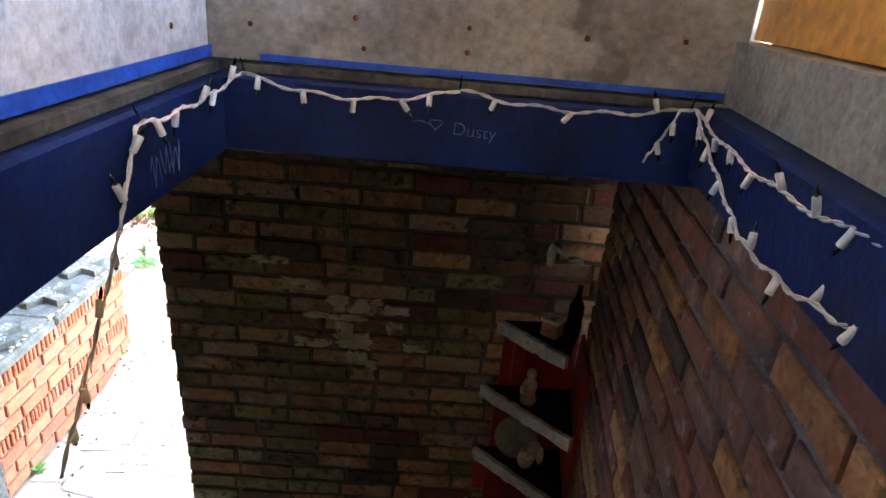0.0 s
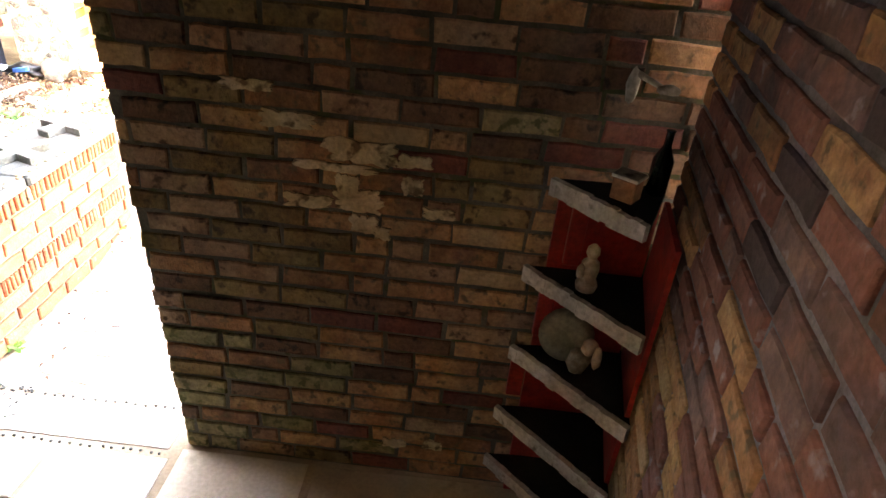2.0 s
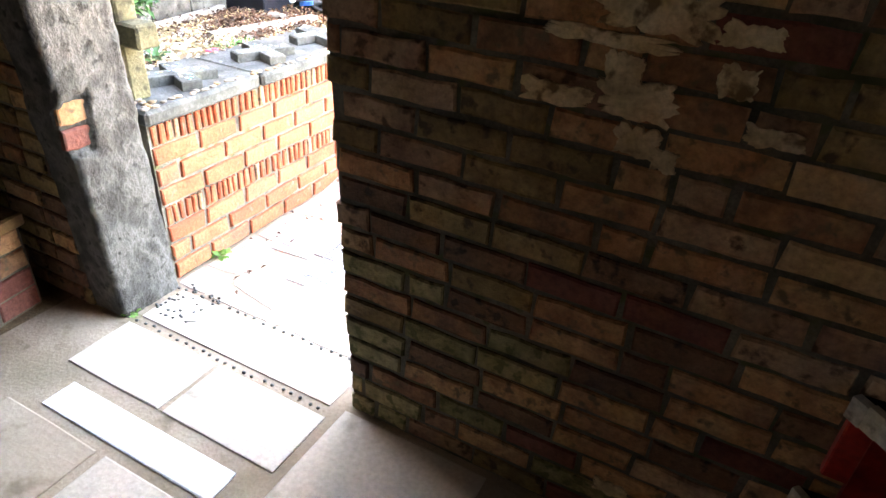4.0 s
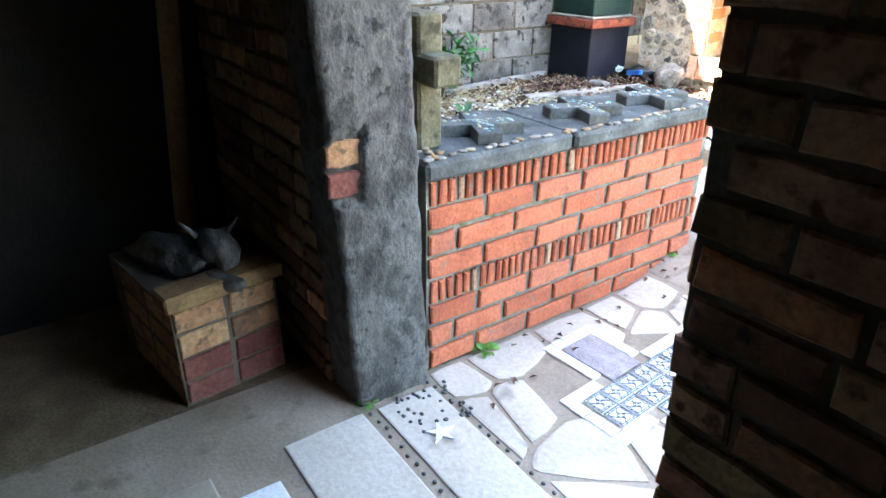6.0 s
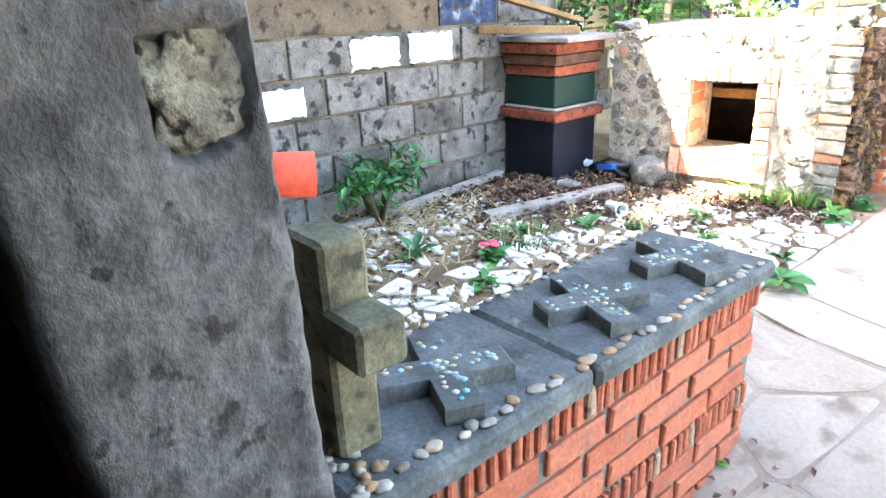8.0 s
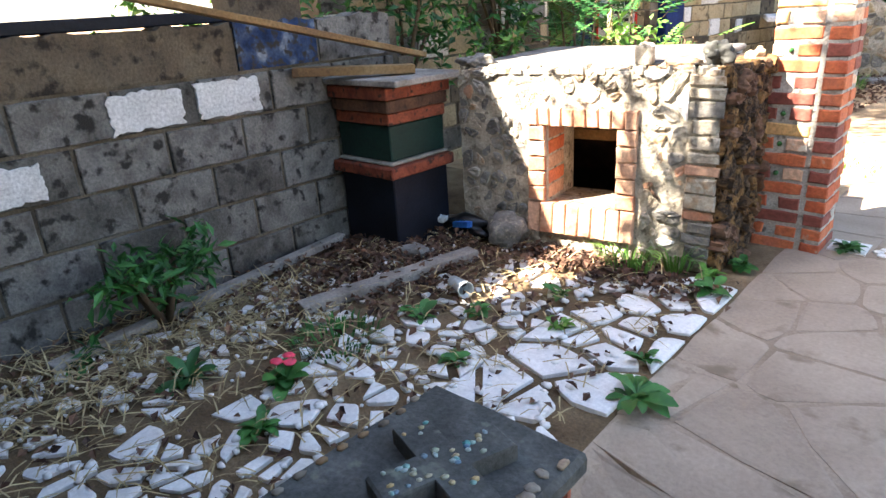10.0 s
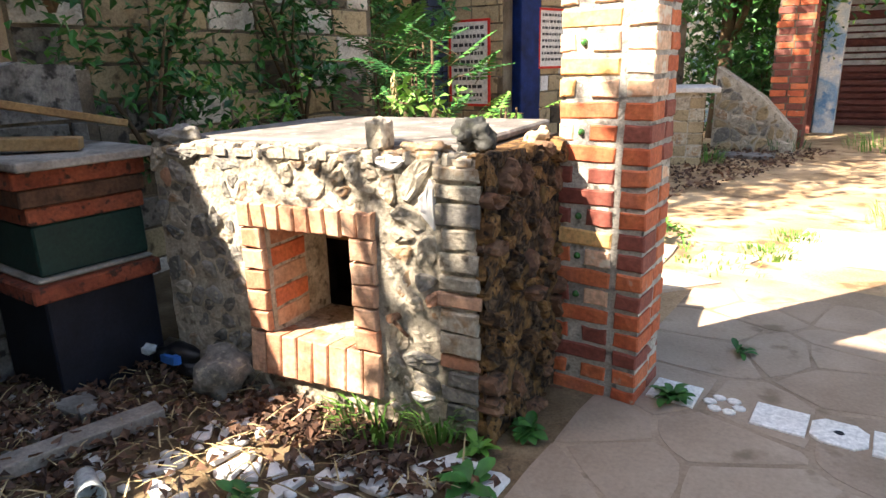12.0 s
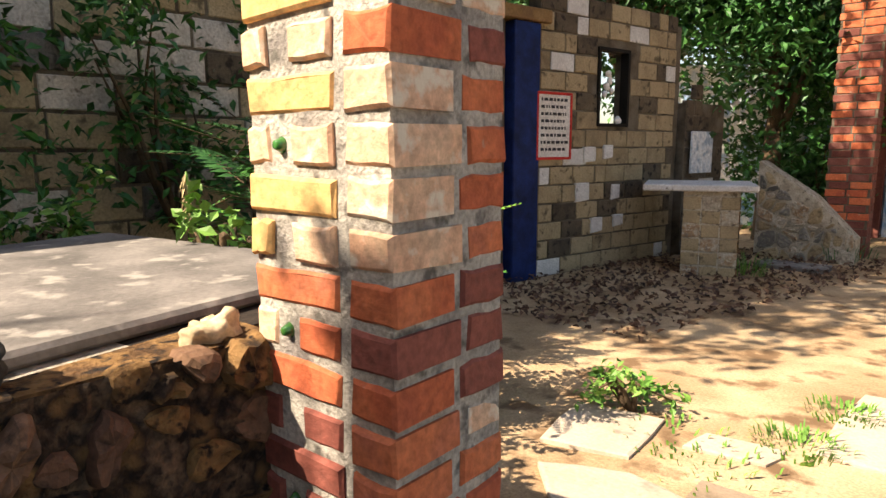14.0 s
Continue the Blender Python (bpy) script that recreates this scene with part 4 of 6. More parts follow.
for k in range(-16, 18):
    z = 1.738 + 0.082 * k
    low = k < -1
    if k % 2 == 0:
        pillar_brick(0.119, 0.23, z, 0.1, [OR, YE, PA, DA], [8, 0.6, 0, 1] if low else [0.3, 8, 1.2, 0])
    else:
        pillar_brick(0.033, 0.06, z, 0.1, [OR, YE, PA, DA], [5, 0, 1, 2] if low else [0, 5, 3, 0])
        pillar_brick(0.180, 0.105, z, 0.1, [OR, YE, PA, DA], [6, 0, 2, 2] if low else [0, 0.5, 8, 0])
    long_ = 0.165 if k % 2 else 0.145
    pillar_brick(0.313, 0.102, z, long_, [OR, PA, DA], [6, 0.5, 4] if low else [2, 7, 0.3])
    pillar_brick(0, 0.295 - long_ - 0.022, z, 0.1, [OR, PA, DA], [8, 0.6, 3] if k < 3 else [6, 2, 1], 90, (0.361 + rp.uniform(-0.004, 0.004), (long_ + 0.020 + 0.295) / 2))
    for y in (0.07, 0.21):
        pillar_brick(0, 0.12, z, 0.08, [OR, DA], [4, 1], -90, (0.002, y))
M["bottle_green"] = mat("bottle_green", ["2c5a2a", "3f7a38"], 0.1, 50, 9, 0.0, spec=0.7)
for k in (-11, -9, -7, -3, 1, 5):
    b = bmesh.new()
    lathe(b, [(0.004, 0.0), (0.014, 0.0), (0.015, 0.004), (0.010, 0.012), (0.008, 0.018), (0.002, 0.018)], n=12, m=PIL @ pose(0.094, 0.012, 1.738 + 0.082 * k, 90, 0, 0))
    part("bottle_end", b, M["bottle_green"], pillar, "round green glass bottle end in the mortar").matrix_local = Matrix.Translation(-PIL.translation)

# painted column
COL = (-3.74, 6.58, 0.36)
column = thing("painted_column", "square column in bands of navy, brick and green paint under a slab", "column", COL)


def col_part(name, lo, hi, material, label="", r=0.008):
    b = bmesh.new()
    soft_box(b, [l - c for l, c in zip(lo, COL)], [h - c for h, c in zip(hi, COL)], r)
    part(name, b, material, column, label)


col_part("lower_band", (-4.0, 6.35, 0.3), (-3.52, 6.83, 0.865), M["paint_navy"], "navy painted lower band")
col_part("ledge", (-4.01, 6.29, 0.867), (-3.46, 6.84, 0.935), M["brick_column"], "projecting brick ledge")
col_part("ledge_mortar", (-4.005, 6.33, 0.936), (-3.5, 6.835, 0.955), M["mortar"], "strip of mortar on the ledge", 0.012)
col_part("green_band", (-4.0, 6.36, 0.957), (-3.53, 6.83, 1.17), M["paint_green"], "dark green painted band")
for k in range(3):
    e = 0.025 * k
    col_part("brick_course", (-4.0, 6.345 - e, 1.175 + 0.077 * k), (-3.515 + e, 6.835, 1.245 + 0.077 * k), M["brick_umber"] if k == 1 else M["brick_column"], "", 0.006)
col_part("top_slab", (-4.02, 6.28, 1.408), (-3.36, 6.86, 1.445), M["wood_grey"], "thin grey slab on the column", 0.006)

# ---- stair room: shelf, lights, writing ----
CORNER = pose(1.80, 2.985, 0.0, 0, 0, 0)
shelf = thing("corner_shelf", "red painted corner shelf with chipped white shelf edges", "shelf", (1.6, 2.85, 0.0))
SU = Matrix.Translation((-1.6, -2.85, 0))
for k, (z, xl, yl, xr, yr) in enumerate(((1.60, 1.345, 2.95, 1.61, 2.66), (1.245, 1.30, 2.945, 1.665, 2.575), (0.885, 1.30, 2.93, 1.695, 2.545), (0.545, 1.28, 2.94, 1.69, 2.54), (0.25, 1.27, 2.94, 1.69, 2.54))):
    b = bmesh.new()
    th = 0.035
    tri = [(xl, yl), (xr, yr), (1.73, 2.975)]
    lo = [b.verts.new((x, y, z - th)) for x, y in tri]
    hi = [b.verts.new((x, y, z)) for x, y in tri]
    for i in range(3):
        b.faces.new((lo[i], lo[(i + 1) % 3], hi[(i + 1) % 3], hi[i]))
    b.faces.new(hi); b.faces.new(lo[::-1])
    part("shelf_board", b, M["dark"], shelf).matrix_local = SU
    b = bmesh.new()
    a, c = Vector((xl, yl, 0)), Vector((xr, yr, 0))
    d = (c - a).normalized()
    m_ = Matrix.Translation(a) @ Matrix.Rotation(math.atan2(d.y, d.x), 4, "Z")
    n, L = 14, (c - a).length
    rr = random.Random(k)
    for i in range(n):
        box(b, (L * i / n, -0.022 - rr.uniform(0, 0.004), z - 0.05 - rr.uniform(0, 0.008)), (L * (i + 1) / n, -0.001, z + 0.006 + rr.uniform(-0.003, 0.004)), m_)
    part("edge_strip", b, M["paint_white_old"], shelf, "chipped white edge strip").matrix_local = SU
b = bmesh.new()
box(b, (1.37, 2.95, 0.02), (1.72, 2.972, 1.56))
part("back_panel", b, M["paint_red"], shelf, "dark red back panel").matrix_local = SU
b = bmesh.new()
box(b, (1.0, 0.012, 0.02), (1.35, 0.03, 1.56), EAST)
part("side_panel", b, M["paint_red"], shelf, "dark red side panel").matrix_local = SU
for z0, z1, xx in ((0.95, 1.19, 1.40), (0.63, 0.86, 1.34), (1.28, 1.53, 1.46)):
    b = bmesh.new()
    soft_box(b, (xx - 0.04, 2.915, z0), (xx + 0.02, 2.948, z1), 0.004)
    part("upright", b, M["paint_red"], shelf).matrix_local = SU

M["bottle_dark"] = mat("bottle_dark", ["0a1a10", "10281a"], 0.15, 50, 9, 0.0, spec=0.5)
M["plate_glaze"] = mat("plate_glaze", ["77745f", "8d8973", "9a957f"], 0.5, 50, 9, 0.1)
# small things on the shelf
tin = thing("tin_box", "small square tin with a lid and worn picture sides", "tin", (1.56, 2.84, 1.602))
b = bmesh.new()
soft_box(b, (-0.04, -0.035, 0), (0.04, 0.035, 0.075), 0.004, Matrix.Rotation(radians(-35), 4, "Z"))
part("box", b, M["brick_oven"], tin)
b = bmesh.new()
soft_box(b, (-0.046, -0.04, 0.075), (0.046, 0.04, 0.088), 0.003, Matrix.Rotation(radians(-35), 4, "Z"))
part("lid", b, M["paint_white_old"], tin, "pale metal lid")
bot = thing("green_bottle", "dark green glass bottle in the shelf corner", "bottle", (1.672, 2.91, 1.602))
b = bmesh.new()
lathe(b, [(0.03, 0.0), (0.035, 0.01), (0.035, 0.12), (0.013, 0.17), (0.013, 0.215), (0.016, 0.22), (0.004, 0.222)])
part("glass", b, M["bottle_dark"], bot)
b = bmesh.new()
lathe(b, [(0.035, 0.0), (0.04, 0.02), (0.028, 0.05), (0.034, 0.085), (0.03, 0.11), (0.014, 0.125), (0.024, 0.145), (0.022, 0.165), (0.008, 0.18)], (1.50, 2.83, 1.246))
blob(b, (1.465, 2.805, 1.33), (0.014, 0.014, 0.03), 0.3, 2)
solid("figurine", b, M["ceramic"], "small worn ceramic figurine on a shelf", "figurine")
pl = thing("plate", "grey oval plate leaning in the shelf", "plate", (1.485, 2.85, 0.887))
b = bmesh.new()
lathe(b, [(0.02, 0.0), (0.06, 0.002), (0.10, 0.012), (0.105, 0.016), (0.06, 0.008), (0.01, 0.006)], n=24, m=pose(0, 0.045, 0.105, 70, 0, -8))
part("dish", b, M["plate_glaze"], pl)
b = bmesh.new()
blob(b, (1.53, 2.80, 0.945), (0.045, 0.035, 0.06), 0.5, 3)
blob(b, (1.555, 2.79, 1.02), (0.03, 0.026, 0.034), 0.3, 4)
blob(b, (1.585, 2.77, 0.99), (0.018, 0.014, 0.05), 0.4, 6)
solid("figurine", b, M["ceramic"], "broken pink and white ceramic figurine beside a plate", "figurine")

# bracket on the corner
hook = thing("wall_hook", "chipped white plaster hook fixed on the brick wall", "hook", (1.56, 2.91, 1.96))
b = bmesh.new()
blob(b, (-0.03, 0.05, -0.02), (0.022, 0.03, 0.055), 0.4, 1)
part("hook_plate", b, M["paint_white_old"], hook)
b = bmesh.new()
cyl(b, (-0.03, 0.05, 0.02), (0.04, -0.02, 0.0), 0.012, 0.009, 8)
blob(b, (0.06, -0.03, -0.005), (0.035, 0.02, 0.016), 0.4, 2)
part("hook_arm", b, M["paint_white_old"], hook)

# string of lights
lights = thing("string_lights", "twisted white wire with small white bulb sockets along the beams", "string lights", (1.0, 1.66, 2.8))
LU = Matrix.Translation((-1.0, -1.66, -2.8))
rs = random.Random(31)


def tube(name, pts, r, material, parent, undo, n=6):
    b = bmesh.new()
    rings = []
    for i, p in enumerate(pts):
        d = (pts[min(i + 1, len(pts) - 1)] - pts[max(i - 1, 0)]).normalized()
        q = d.to_track_quat("Z", "Y")
        rings.append([b.verts.new(p + q @ Vector((r * math.cos(2 * math.pi * k / n), r * math.sin(2 * math.pi * k / n), 0))) for k in range(n)])
    for a, c in zip(rings, rings[1:]):
        for k in range(n):
            f = b.faces.new((a[k], a[(k + 1) % n], c[(k + 1) % n], c[k]))
            f.smooth = True
    b.faces.new(rings[0][::-1]); b.faces.new(rings[-1])
    o = part(name, b, material, parent)
    o.matrix_local = undo
    return o


bulb_b = bmesh.new()
lathe(bulb_b, [(0.0035, 0.0), (0.0058, 0.001), (0.0060, 0.024), (0.0056, 0.026), (0.0030, 0.0265)], n=10)
bulb_me = mesh_of("bulb_socket", bulb_b, M["white_plastic"])
tip_b = bmesh.new()
lathe(tip_b, [(0.0028, 0.0262), (0.0028, 0.036), (0.0016, 0.041), (0.0004, 0.044)], n=8)
tip_me = mesh_of("bulb", tip_b, M["bottle_dark"])


def swag(a, c, sag, bulbs):
    """A slack twisted pair of wires from hook to hook, with bulb sockets on it."""
    a, c = Vector(a), Vector(c)
    line = lambda s: a.lerp(c, s) + Vector((0, 0, -4 * sag * s * (1 - s) + 0.004 * math.sin(23 * s)))
    n = max(14, int((c - a).length / 0.012))
    side_ = (c - a).normalized().cross(Vector((0, 0, 1))).normalized()
    for ph in (0, math.pi):
        pts = [line(i / n) + side_ * 0.0022 * math.cos(i * 1.1 + ph) + Vector((0, 0, 0.0022 * math.sin(i * 1.1 + ph))) for i in range(n + 1)]
        tube("wire", pts, 0.0021, M["wire_white"], lights, LU)
    for k in range(bulbs):
        s = (k + 0.6 + rs.uniform(-0.2, 0.2)) / (bulbs + 0.2)
        upd = 180 if rs.random() < 0.65 else 0
        turn = Matrix.Translation(line(s)) @ pose(0, 0, 0, upd + rs.uniform(-25, 25), rs.uniform(-35, 35), rs.uniform(0, 360))
        piece("bulb_socket", bulb_me, lights, turn)
        piece("bulb", tip_me, lights, turn)


FA, FB, FC = (0.56, 1.672, 2.81), (1.01, 1.672, 2.812), (1.50, 1.668, 2.815)
FD = (0.535, 1.24, 2.785)
swag(FA, FB, 0.035, 5)
swag(FB, FC, 0.025, 3)
swag(FD, FA, 0.012, 5)
swag(FD, (0.535, 1.16, 2.655), -0.002, 2)
swag((0.535, 1.16, 2.655), (0.50, 1.00, 2.36), 0.004, 4)
swag(FC, (1.435, 0.92, 2.80), 0.03, 7)
swag(FC, (1.44, 1.24, 2.69), 0.004, 4)
swag((1.44, 1.24, 2.69), (1.435, 0.88, 2.715), 0.02, 4)
swag((1.47, 1.664, 2.81), (1.41, 1.655, 2.70), 0.003, 2)
# hooks of the string
for p in (FA, FB, FC, FD):
    b = bmesh.new()
    cyl(b, Vector(p) - LU.translation * 0 + Vector((0, 0.02, 0.0)), Vector(p) + Vector((0, -0.004, 0.03)), 0.0025, 0.0015, 6)
    part("nail", b, M["dark"], lights).matrix_local = LU


M["scratch"] = mat("scratch", ["5a6a92", "7583a6"], 0.8, 60, 30, 0.0)


def writing(name, text, size, m, material, label):
    cu = bpy.data.curves.new(name, "FONT")
    cu.body, cu.size, cu.extrude, cu.align_x = text, size, 0.0006, "LEFT"
    cu.offset = -0.0009
    tmp = bpy.data.objects.new(name, cu)
    scene.collection.objects.link(tmp)
    me = bpy.data.meshes.new_from_object(tmp.evaluated_get(bpy.context.evaluated_depsgraph_get()))
    bpy.data.objects.remove(tmp)
    me.materials.append(material)
    o = new(name, me)
    o.matrix_world = m
    return o


o = writing("scratched_writing", "Dusty", 0.04, pose(1.0, 1.6875, 2.715, 90, 3, 0), M["scratch"], "")
tagged(o, "pale scratched writing on the blue beam", "writing", kind="structure")
heart = thing("scratched_heart", "pale scratched heart and arrow on the blue beam", "scratch", (0.965, 1.689, 2.735))
tube("line", [Vector((0.014 * math.sin(t) ** 3, 0, 0.011 * math.cos(t) - 0.004 * math.cos(2 * t))) for t in [i * 2 * math.pi / 20 for i in range(21)]], 0.0008, M["scratch"], heart, Matrix.Identity(4))
tube("arrow", [Vector((-0.05 + 0.01 * i, 0, 0.004 * math.sin(i))) for i in range(5)], 0.0008, M["scratch"], heart, Matrix.Identity(4))
for k in range(3):
    s_ = thing("scratched_marks", "pale illegible scratches on the blue beam", "scratch", (0.523, 1.30 + 0.04 * k, 2.70))
    tube("line", [Vector((0, 0.008 * i, 0.03 * math.sin(i * 2.3 + k))) for i in range(6)], 0.0007, M["scratch"], s_, Matrix.Identity(4))
M["rust"] = mat("rust", ["4e2a17", "6b3a1c"], 0.9, 60, 9, 0.2)
for p in ((0.78, 2.93), (0.80, 2.87), (1.02, 2.93), (1.02, 2.88), (1.27, 2.93), (1.48, 2.94), (0.56, 2.90), (0.55, 2.97)):
    b = bmesh.new()
    lathe(b, [(0.002, 0), (0.006, 0.001), (0.005, 0.003), (0.001, 0.0035)], n=8, m=pose(p[0], 1.749, p[1], 90, 0, 0))
    part("nail_head", b, M["rust"], board_back)
for p in ((1.55, 2.90), (1.05, 2.93), (1.25, 2.99), (0.85, 2.88)):
    b = bmesh.new()
    lathe(b, [(0.002, 0), (0.006, 0.001), (0.005, 0.003), (0.001, 0.0035)], n=8, m=pose(0.471, p[0], p[1], 0, 90, 0))
    part("nail_head", b, M["rust"], board_left)

# alcove: brick box with a lying figure, and a leaning pole
BX = pose(-1.66, 2.40, 0, 0, 0, 98)
bx = thing("brick_box", "low box of bricks and worn boards against the alcove wall", "box", BX.translation)
BU = Matrix.Translation(-BX.translation)
b = bmesh.new()
box(b, (0.0, 0.012, -0.01), (0.40, 0.6, 0.40), BX)
part("core", b, M["mortar_dark"], bx).matrix_local = BU
for k in range(4):
    for j in range(2):
        piece("brick", brick_mesh(0.18, 0.085, 0.05, M["brick_red_dark"] if k in (0, 1) else M["brick_old"], (k + j) % 4), bx, BX @ pose(0.10 + 0.2 * j, 0.0, 0.05 + 0.1 * k, 0, rs.uniform(-1, 1), 0))
        piece("brick", brick_mesh(0.23, 0.085, 0.05, M["brick_old"], (k + j + 1) % 4), bx, BX @ pose(-0.002, 0.13 + 0.25 * j, 0.05 + 0.1 * k, 0, rs.uniform(-1, 1), -90))
b = bmesh.new()
soft_box(b, (-0.02, -0.02, 0.40), (0.42, 0.10, 0.46), 0.008, BX)
part("top_board", b, M["wood_brown"], bx, "worn grey board").matrix_local = BU
b = bmesh.new()
FG = pose(-1.90, 2.54, 0.40, 0, 0, 28) @ Matrix.Scale(1.3, 4)
blob(b, (-0.05, 0, 0.05), (0.16, 0.065, 0.06), 0.5, 1, 3, FG)
blob(b, (0.11, 0.01, 0.10), (0.05, 0.045, 0.06), 0.5, 2, 3, FG)
blob(b, (0.15, -0.03, 0.03), (0.08, 0.03, 0.025), 0.3, 3, 2, FG)
cyl(b, FG @ Vector((0.08, -0.03, 0.15)), FG @ Vector((0.05, -0.06, 0.2)), 0.012, 0.003, 8)
cyl(b, FG @ Vector((0.13, 0.03, 0.15)), FG @ Vector((0.17, 0.04, 0.2)), 0.012, 0.003, 8)
solid("clay_figure", b, M["plaster_grey"], "grey clay figure of a horned creature lying on the box", "sculpture")
pole = thing("leaning_pole", "dark wooden pole leaning in the alcove", "pole", (-2.3, 2.6, 0.0))
b = bmesh.new()
cyl(b, (0, 0, 0.0), (-0.15, 0.22, 2.3), 0.045, 0.038, 10)
part("shaft", b, M["wood_brown"], pole)

# ---- planks and rubbish in the yard ----
def plank(a, c, w, h, material, label, roll=0.0):
    a, c = Vector(a), Vector(c)
    L = (c - a).length
    th = thing("plank", label, "plank", a)
    b = bmesh.new()
    soft_box(b, (0, -w / 2, 0), (L, w / 2, h), 0.004)
    for v in b.verts:
        v.co.z += 0.006 * math.sin(v.co.x * 3)
    o = part("board", b, material, th)
    d = (c - a).normalized()
    o.matrix_local = Matrix.Rotation(math.atan2(d.y, d.x), 4, "Z") @ Matrix.Rotation(-math.asin(d.z), 4, "Y") @ Matrix.Rotation(roll, 4, "X")


plank((-3.27, 5.42, 0.41), (-3.04, 6.50, 0.415), 0.10, 0.055, M["wood_grey"], "weathered grey plank lying on leaves and stones")
plank((-3.70, 4.4, 0.41), (-3.96, 6.25, 0.42), 0.07, 0.045, M["wood_grey"], "thin grey batten lying beside the block wall")
plank((-3.92, 4.3, 2.12), (-3.80, 6.95, 1.50), 0.09, 0.035, M["wood_brown"], "long brown plank slanting down onto the column")
plank((-3.98, 6.05, 1.48), (-3.55, 6.62, 1.445), 0.11, 0.05, M["wood_brown"], "short brown board lying on the column slab")
b = bmesh.new()
blob(b, (-3.02, 6.78, 0.50), (0.13, 0.11, 0.10), 0.5, 9, 3)
solid("rock", b, M["stone_grey"], "rough grey rock lying on dry leaves", "rock")
b = bmesh.new()
slab(b, [(-3.50, 6.25), (-3.28, 6.30), (-3.25, 6.40), (-3.45, 6.42)], 0.05, rs, lambda u, v, d: Vector((u, v, 0.41 + d)), 0.012, 0, 0.05)
solid("broken_slab", b, M["concrete"], "broken piece of grey concrete on the leaves", "stone")
M["black_plastic"] = mat("black_plastic", ["0c0d10", "15171b"], 0.35, 40, 12, 0.3, spec=0.5)
M["blue_plastic"] = mat("blue_plastic", ["2f6fc4", "3f82d6"], 0.4, 40, 12, 0.1)
M["clear_plastic"] = mat("clear_plastic", ["b8c2c4", "cdd5d6"], 0.2, 40, 12, 0.1, spec=0.6)
M["pink_plastic"] = mat("pink_plastic", ["e5405a", "ee5a70"], 0.5, 40, 12, 0.0)
bag = thing("rubbish_bag", "crumpled black plastic bag with blue and pale scraps", "rubbish bag", (-3.38, 6.84, 0.40))
b = bmesh.new()
blob(b, (0, 0, 0.05), (0.26, 0.13, 0.07), 0.9, 12, 3)
part("sheet", b, M["black_plastic"], bag)
b = bmesh.new()
slab(b, [(-0.05, -0.10), (0.12, -0.13), (0.14, -0.10), (0.0, -0.06)], 0.01, rs, lambda u, v, d: Vector((u, v, 0.10 + d + 0.2 * (u - 0.02))), 0.006, 0, 0.1)
part("scrap", b, M["blue_plastic"], bag, "bright blue plastic scrap")
b = bmesh.new()
blob(b, (-0.14, -0.10, 0.10), (0.05, 0.035, 0.03), 0.7, 3, 2)
part("scrap", b, M["clear_plastic"], bag, "pale crumpled plastic scrap")
cup = thing("plastic_cup", "squashed clear plastic cup lying on the ground", "cup", (-2.85, 6.10, 0.42))
b = bmesh.new()
lathe(b, [(0.03, 0), (0.034, 0.004), (0.045, 0.14), (0.047, 0.145), (0.04, 0.142), (0.028, 0.01)], n=14, m=pose(0, 0, 0.03, 90, 0, 70))
part("shell", b, M["clear_plastic"], cup)
fl = thing("pink_flower", "bright pink plastic flower lying among weeds", "flower", (-2.86, 5.05, 0.45))
for k in range(3):
    b = bmesh.new()
    blob(b, (0.035 * math.cos(2.1 * k), 0.035 * math.sin(2.1 * k), 0.02), (0.03, 0.026, 0.008), 0.3, k, 2)
    part("petal", b, M["pink_plastic"], fl)

# ---- far side of the yard ----
FARW = pose(-4.75, 13.25, 0.0, 0, 0, 77.7)
fo = FARW.to_3x3() @ Vector((0, -1, 0))
fa = FARW.to_3x3() @ Vector((1, 0, 0))
b = bmesh.new()
for lo, hi in (((0.0, 0.012, 0.2), (1.0, 0.2, 3.5)), ((1.0, 0.012, 0.2), (1.56, 0.2, 2.08)), ((1.0, 0.012, 2.98), (1.56, 0.2, 3.5)), ((1.56, 0.012, 0.2), (2.7, 0.2, 3.4))):
    box(b, lo, hi, FARW)
wall_far = solid("wall_far", b, M["mortar_dark"], "tan concrete block wall with a window opening", "wall", "structure")
rf = random.Random(41)
bricks(wall_far, FARW @ Vector((0, 0, 0)), fa, fo, 2.6, 0.3, 3.45, 0.215, 0.40, [M["block_tan"], M["concrete_brown"], M["block_white"]], rf, joint=0.02, depth=0.08, weights=[12, 3, 2],
       skip=lambda u, z, w: 0.95 < u < 1.62 and 2.05 < z < 3.0, name="block", heads=0.1)
block("wall_far_inside", (-0.7, 1.2, 0.2), (1.9, 1.35, 3.4), M["concrete_brown"], "dark wall inside the ruin", m=FARW)
b = bmesh.new()
for lo, hi in (((1.0, -0.02, 2.06), (1.56, 0.1, 2.10)), ((1.0, -0.02, 2.96), (1.56, 0.1, 3.0)), ((0.98, -0.02, 2.06), (1.02, 0.1, 3.0)), ((1.54, -0.02, 2.06), (1.58, 0.1, 3.0))):
    box(b, lo, hi, FARW)
solid("window_1", b, M["dark"], "dark wooden frame of the window opening", "window", "structure")
for k, (u, z, r) in enumerate(((1.22, 2.55, 0.05), (1.27, 2.62, 0.05), (1.24, 2.70, 0.045), (1.31, 2.50, 0.04), (1.18, 2.46, 0.04), (1.45, 2.14, 0.06))):
    b = bmesh.new()
    blob(b, (u, 0.05, z), (r, 0.03, r), 0.4, k, 2, FARW)
    solid("shell", b, M["stone_white"], "white shell set in the window opening", "shell", group="shells in the window")
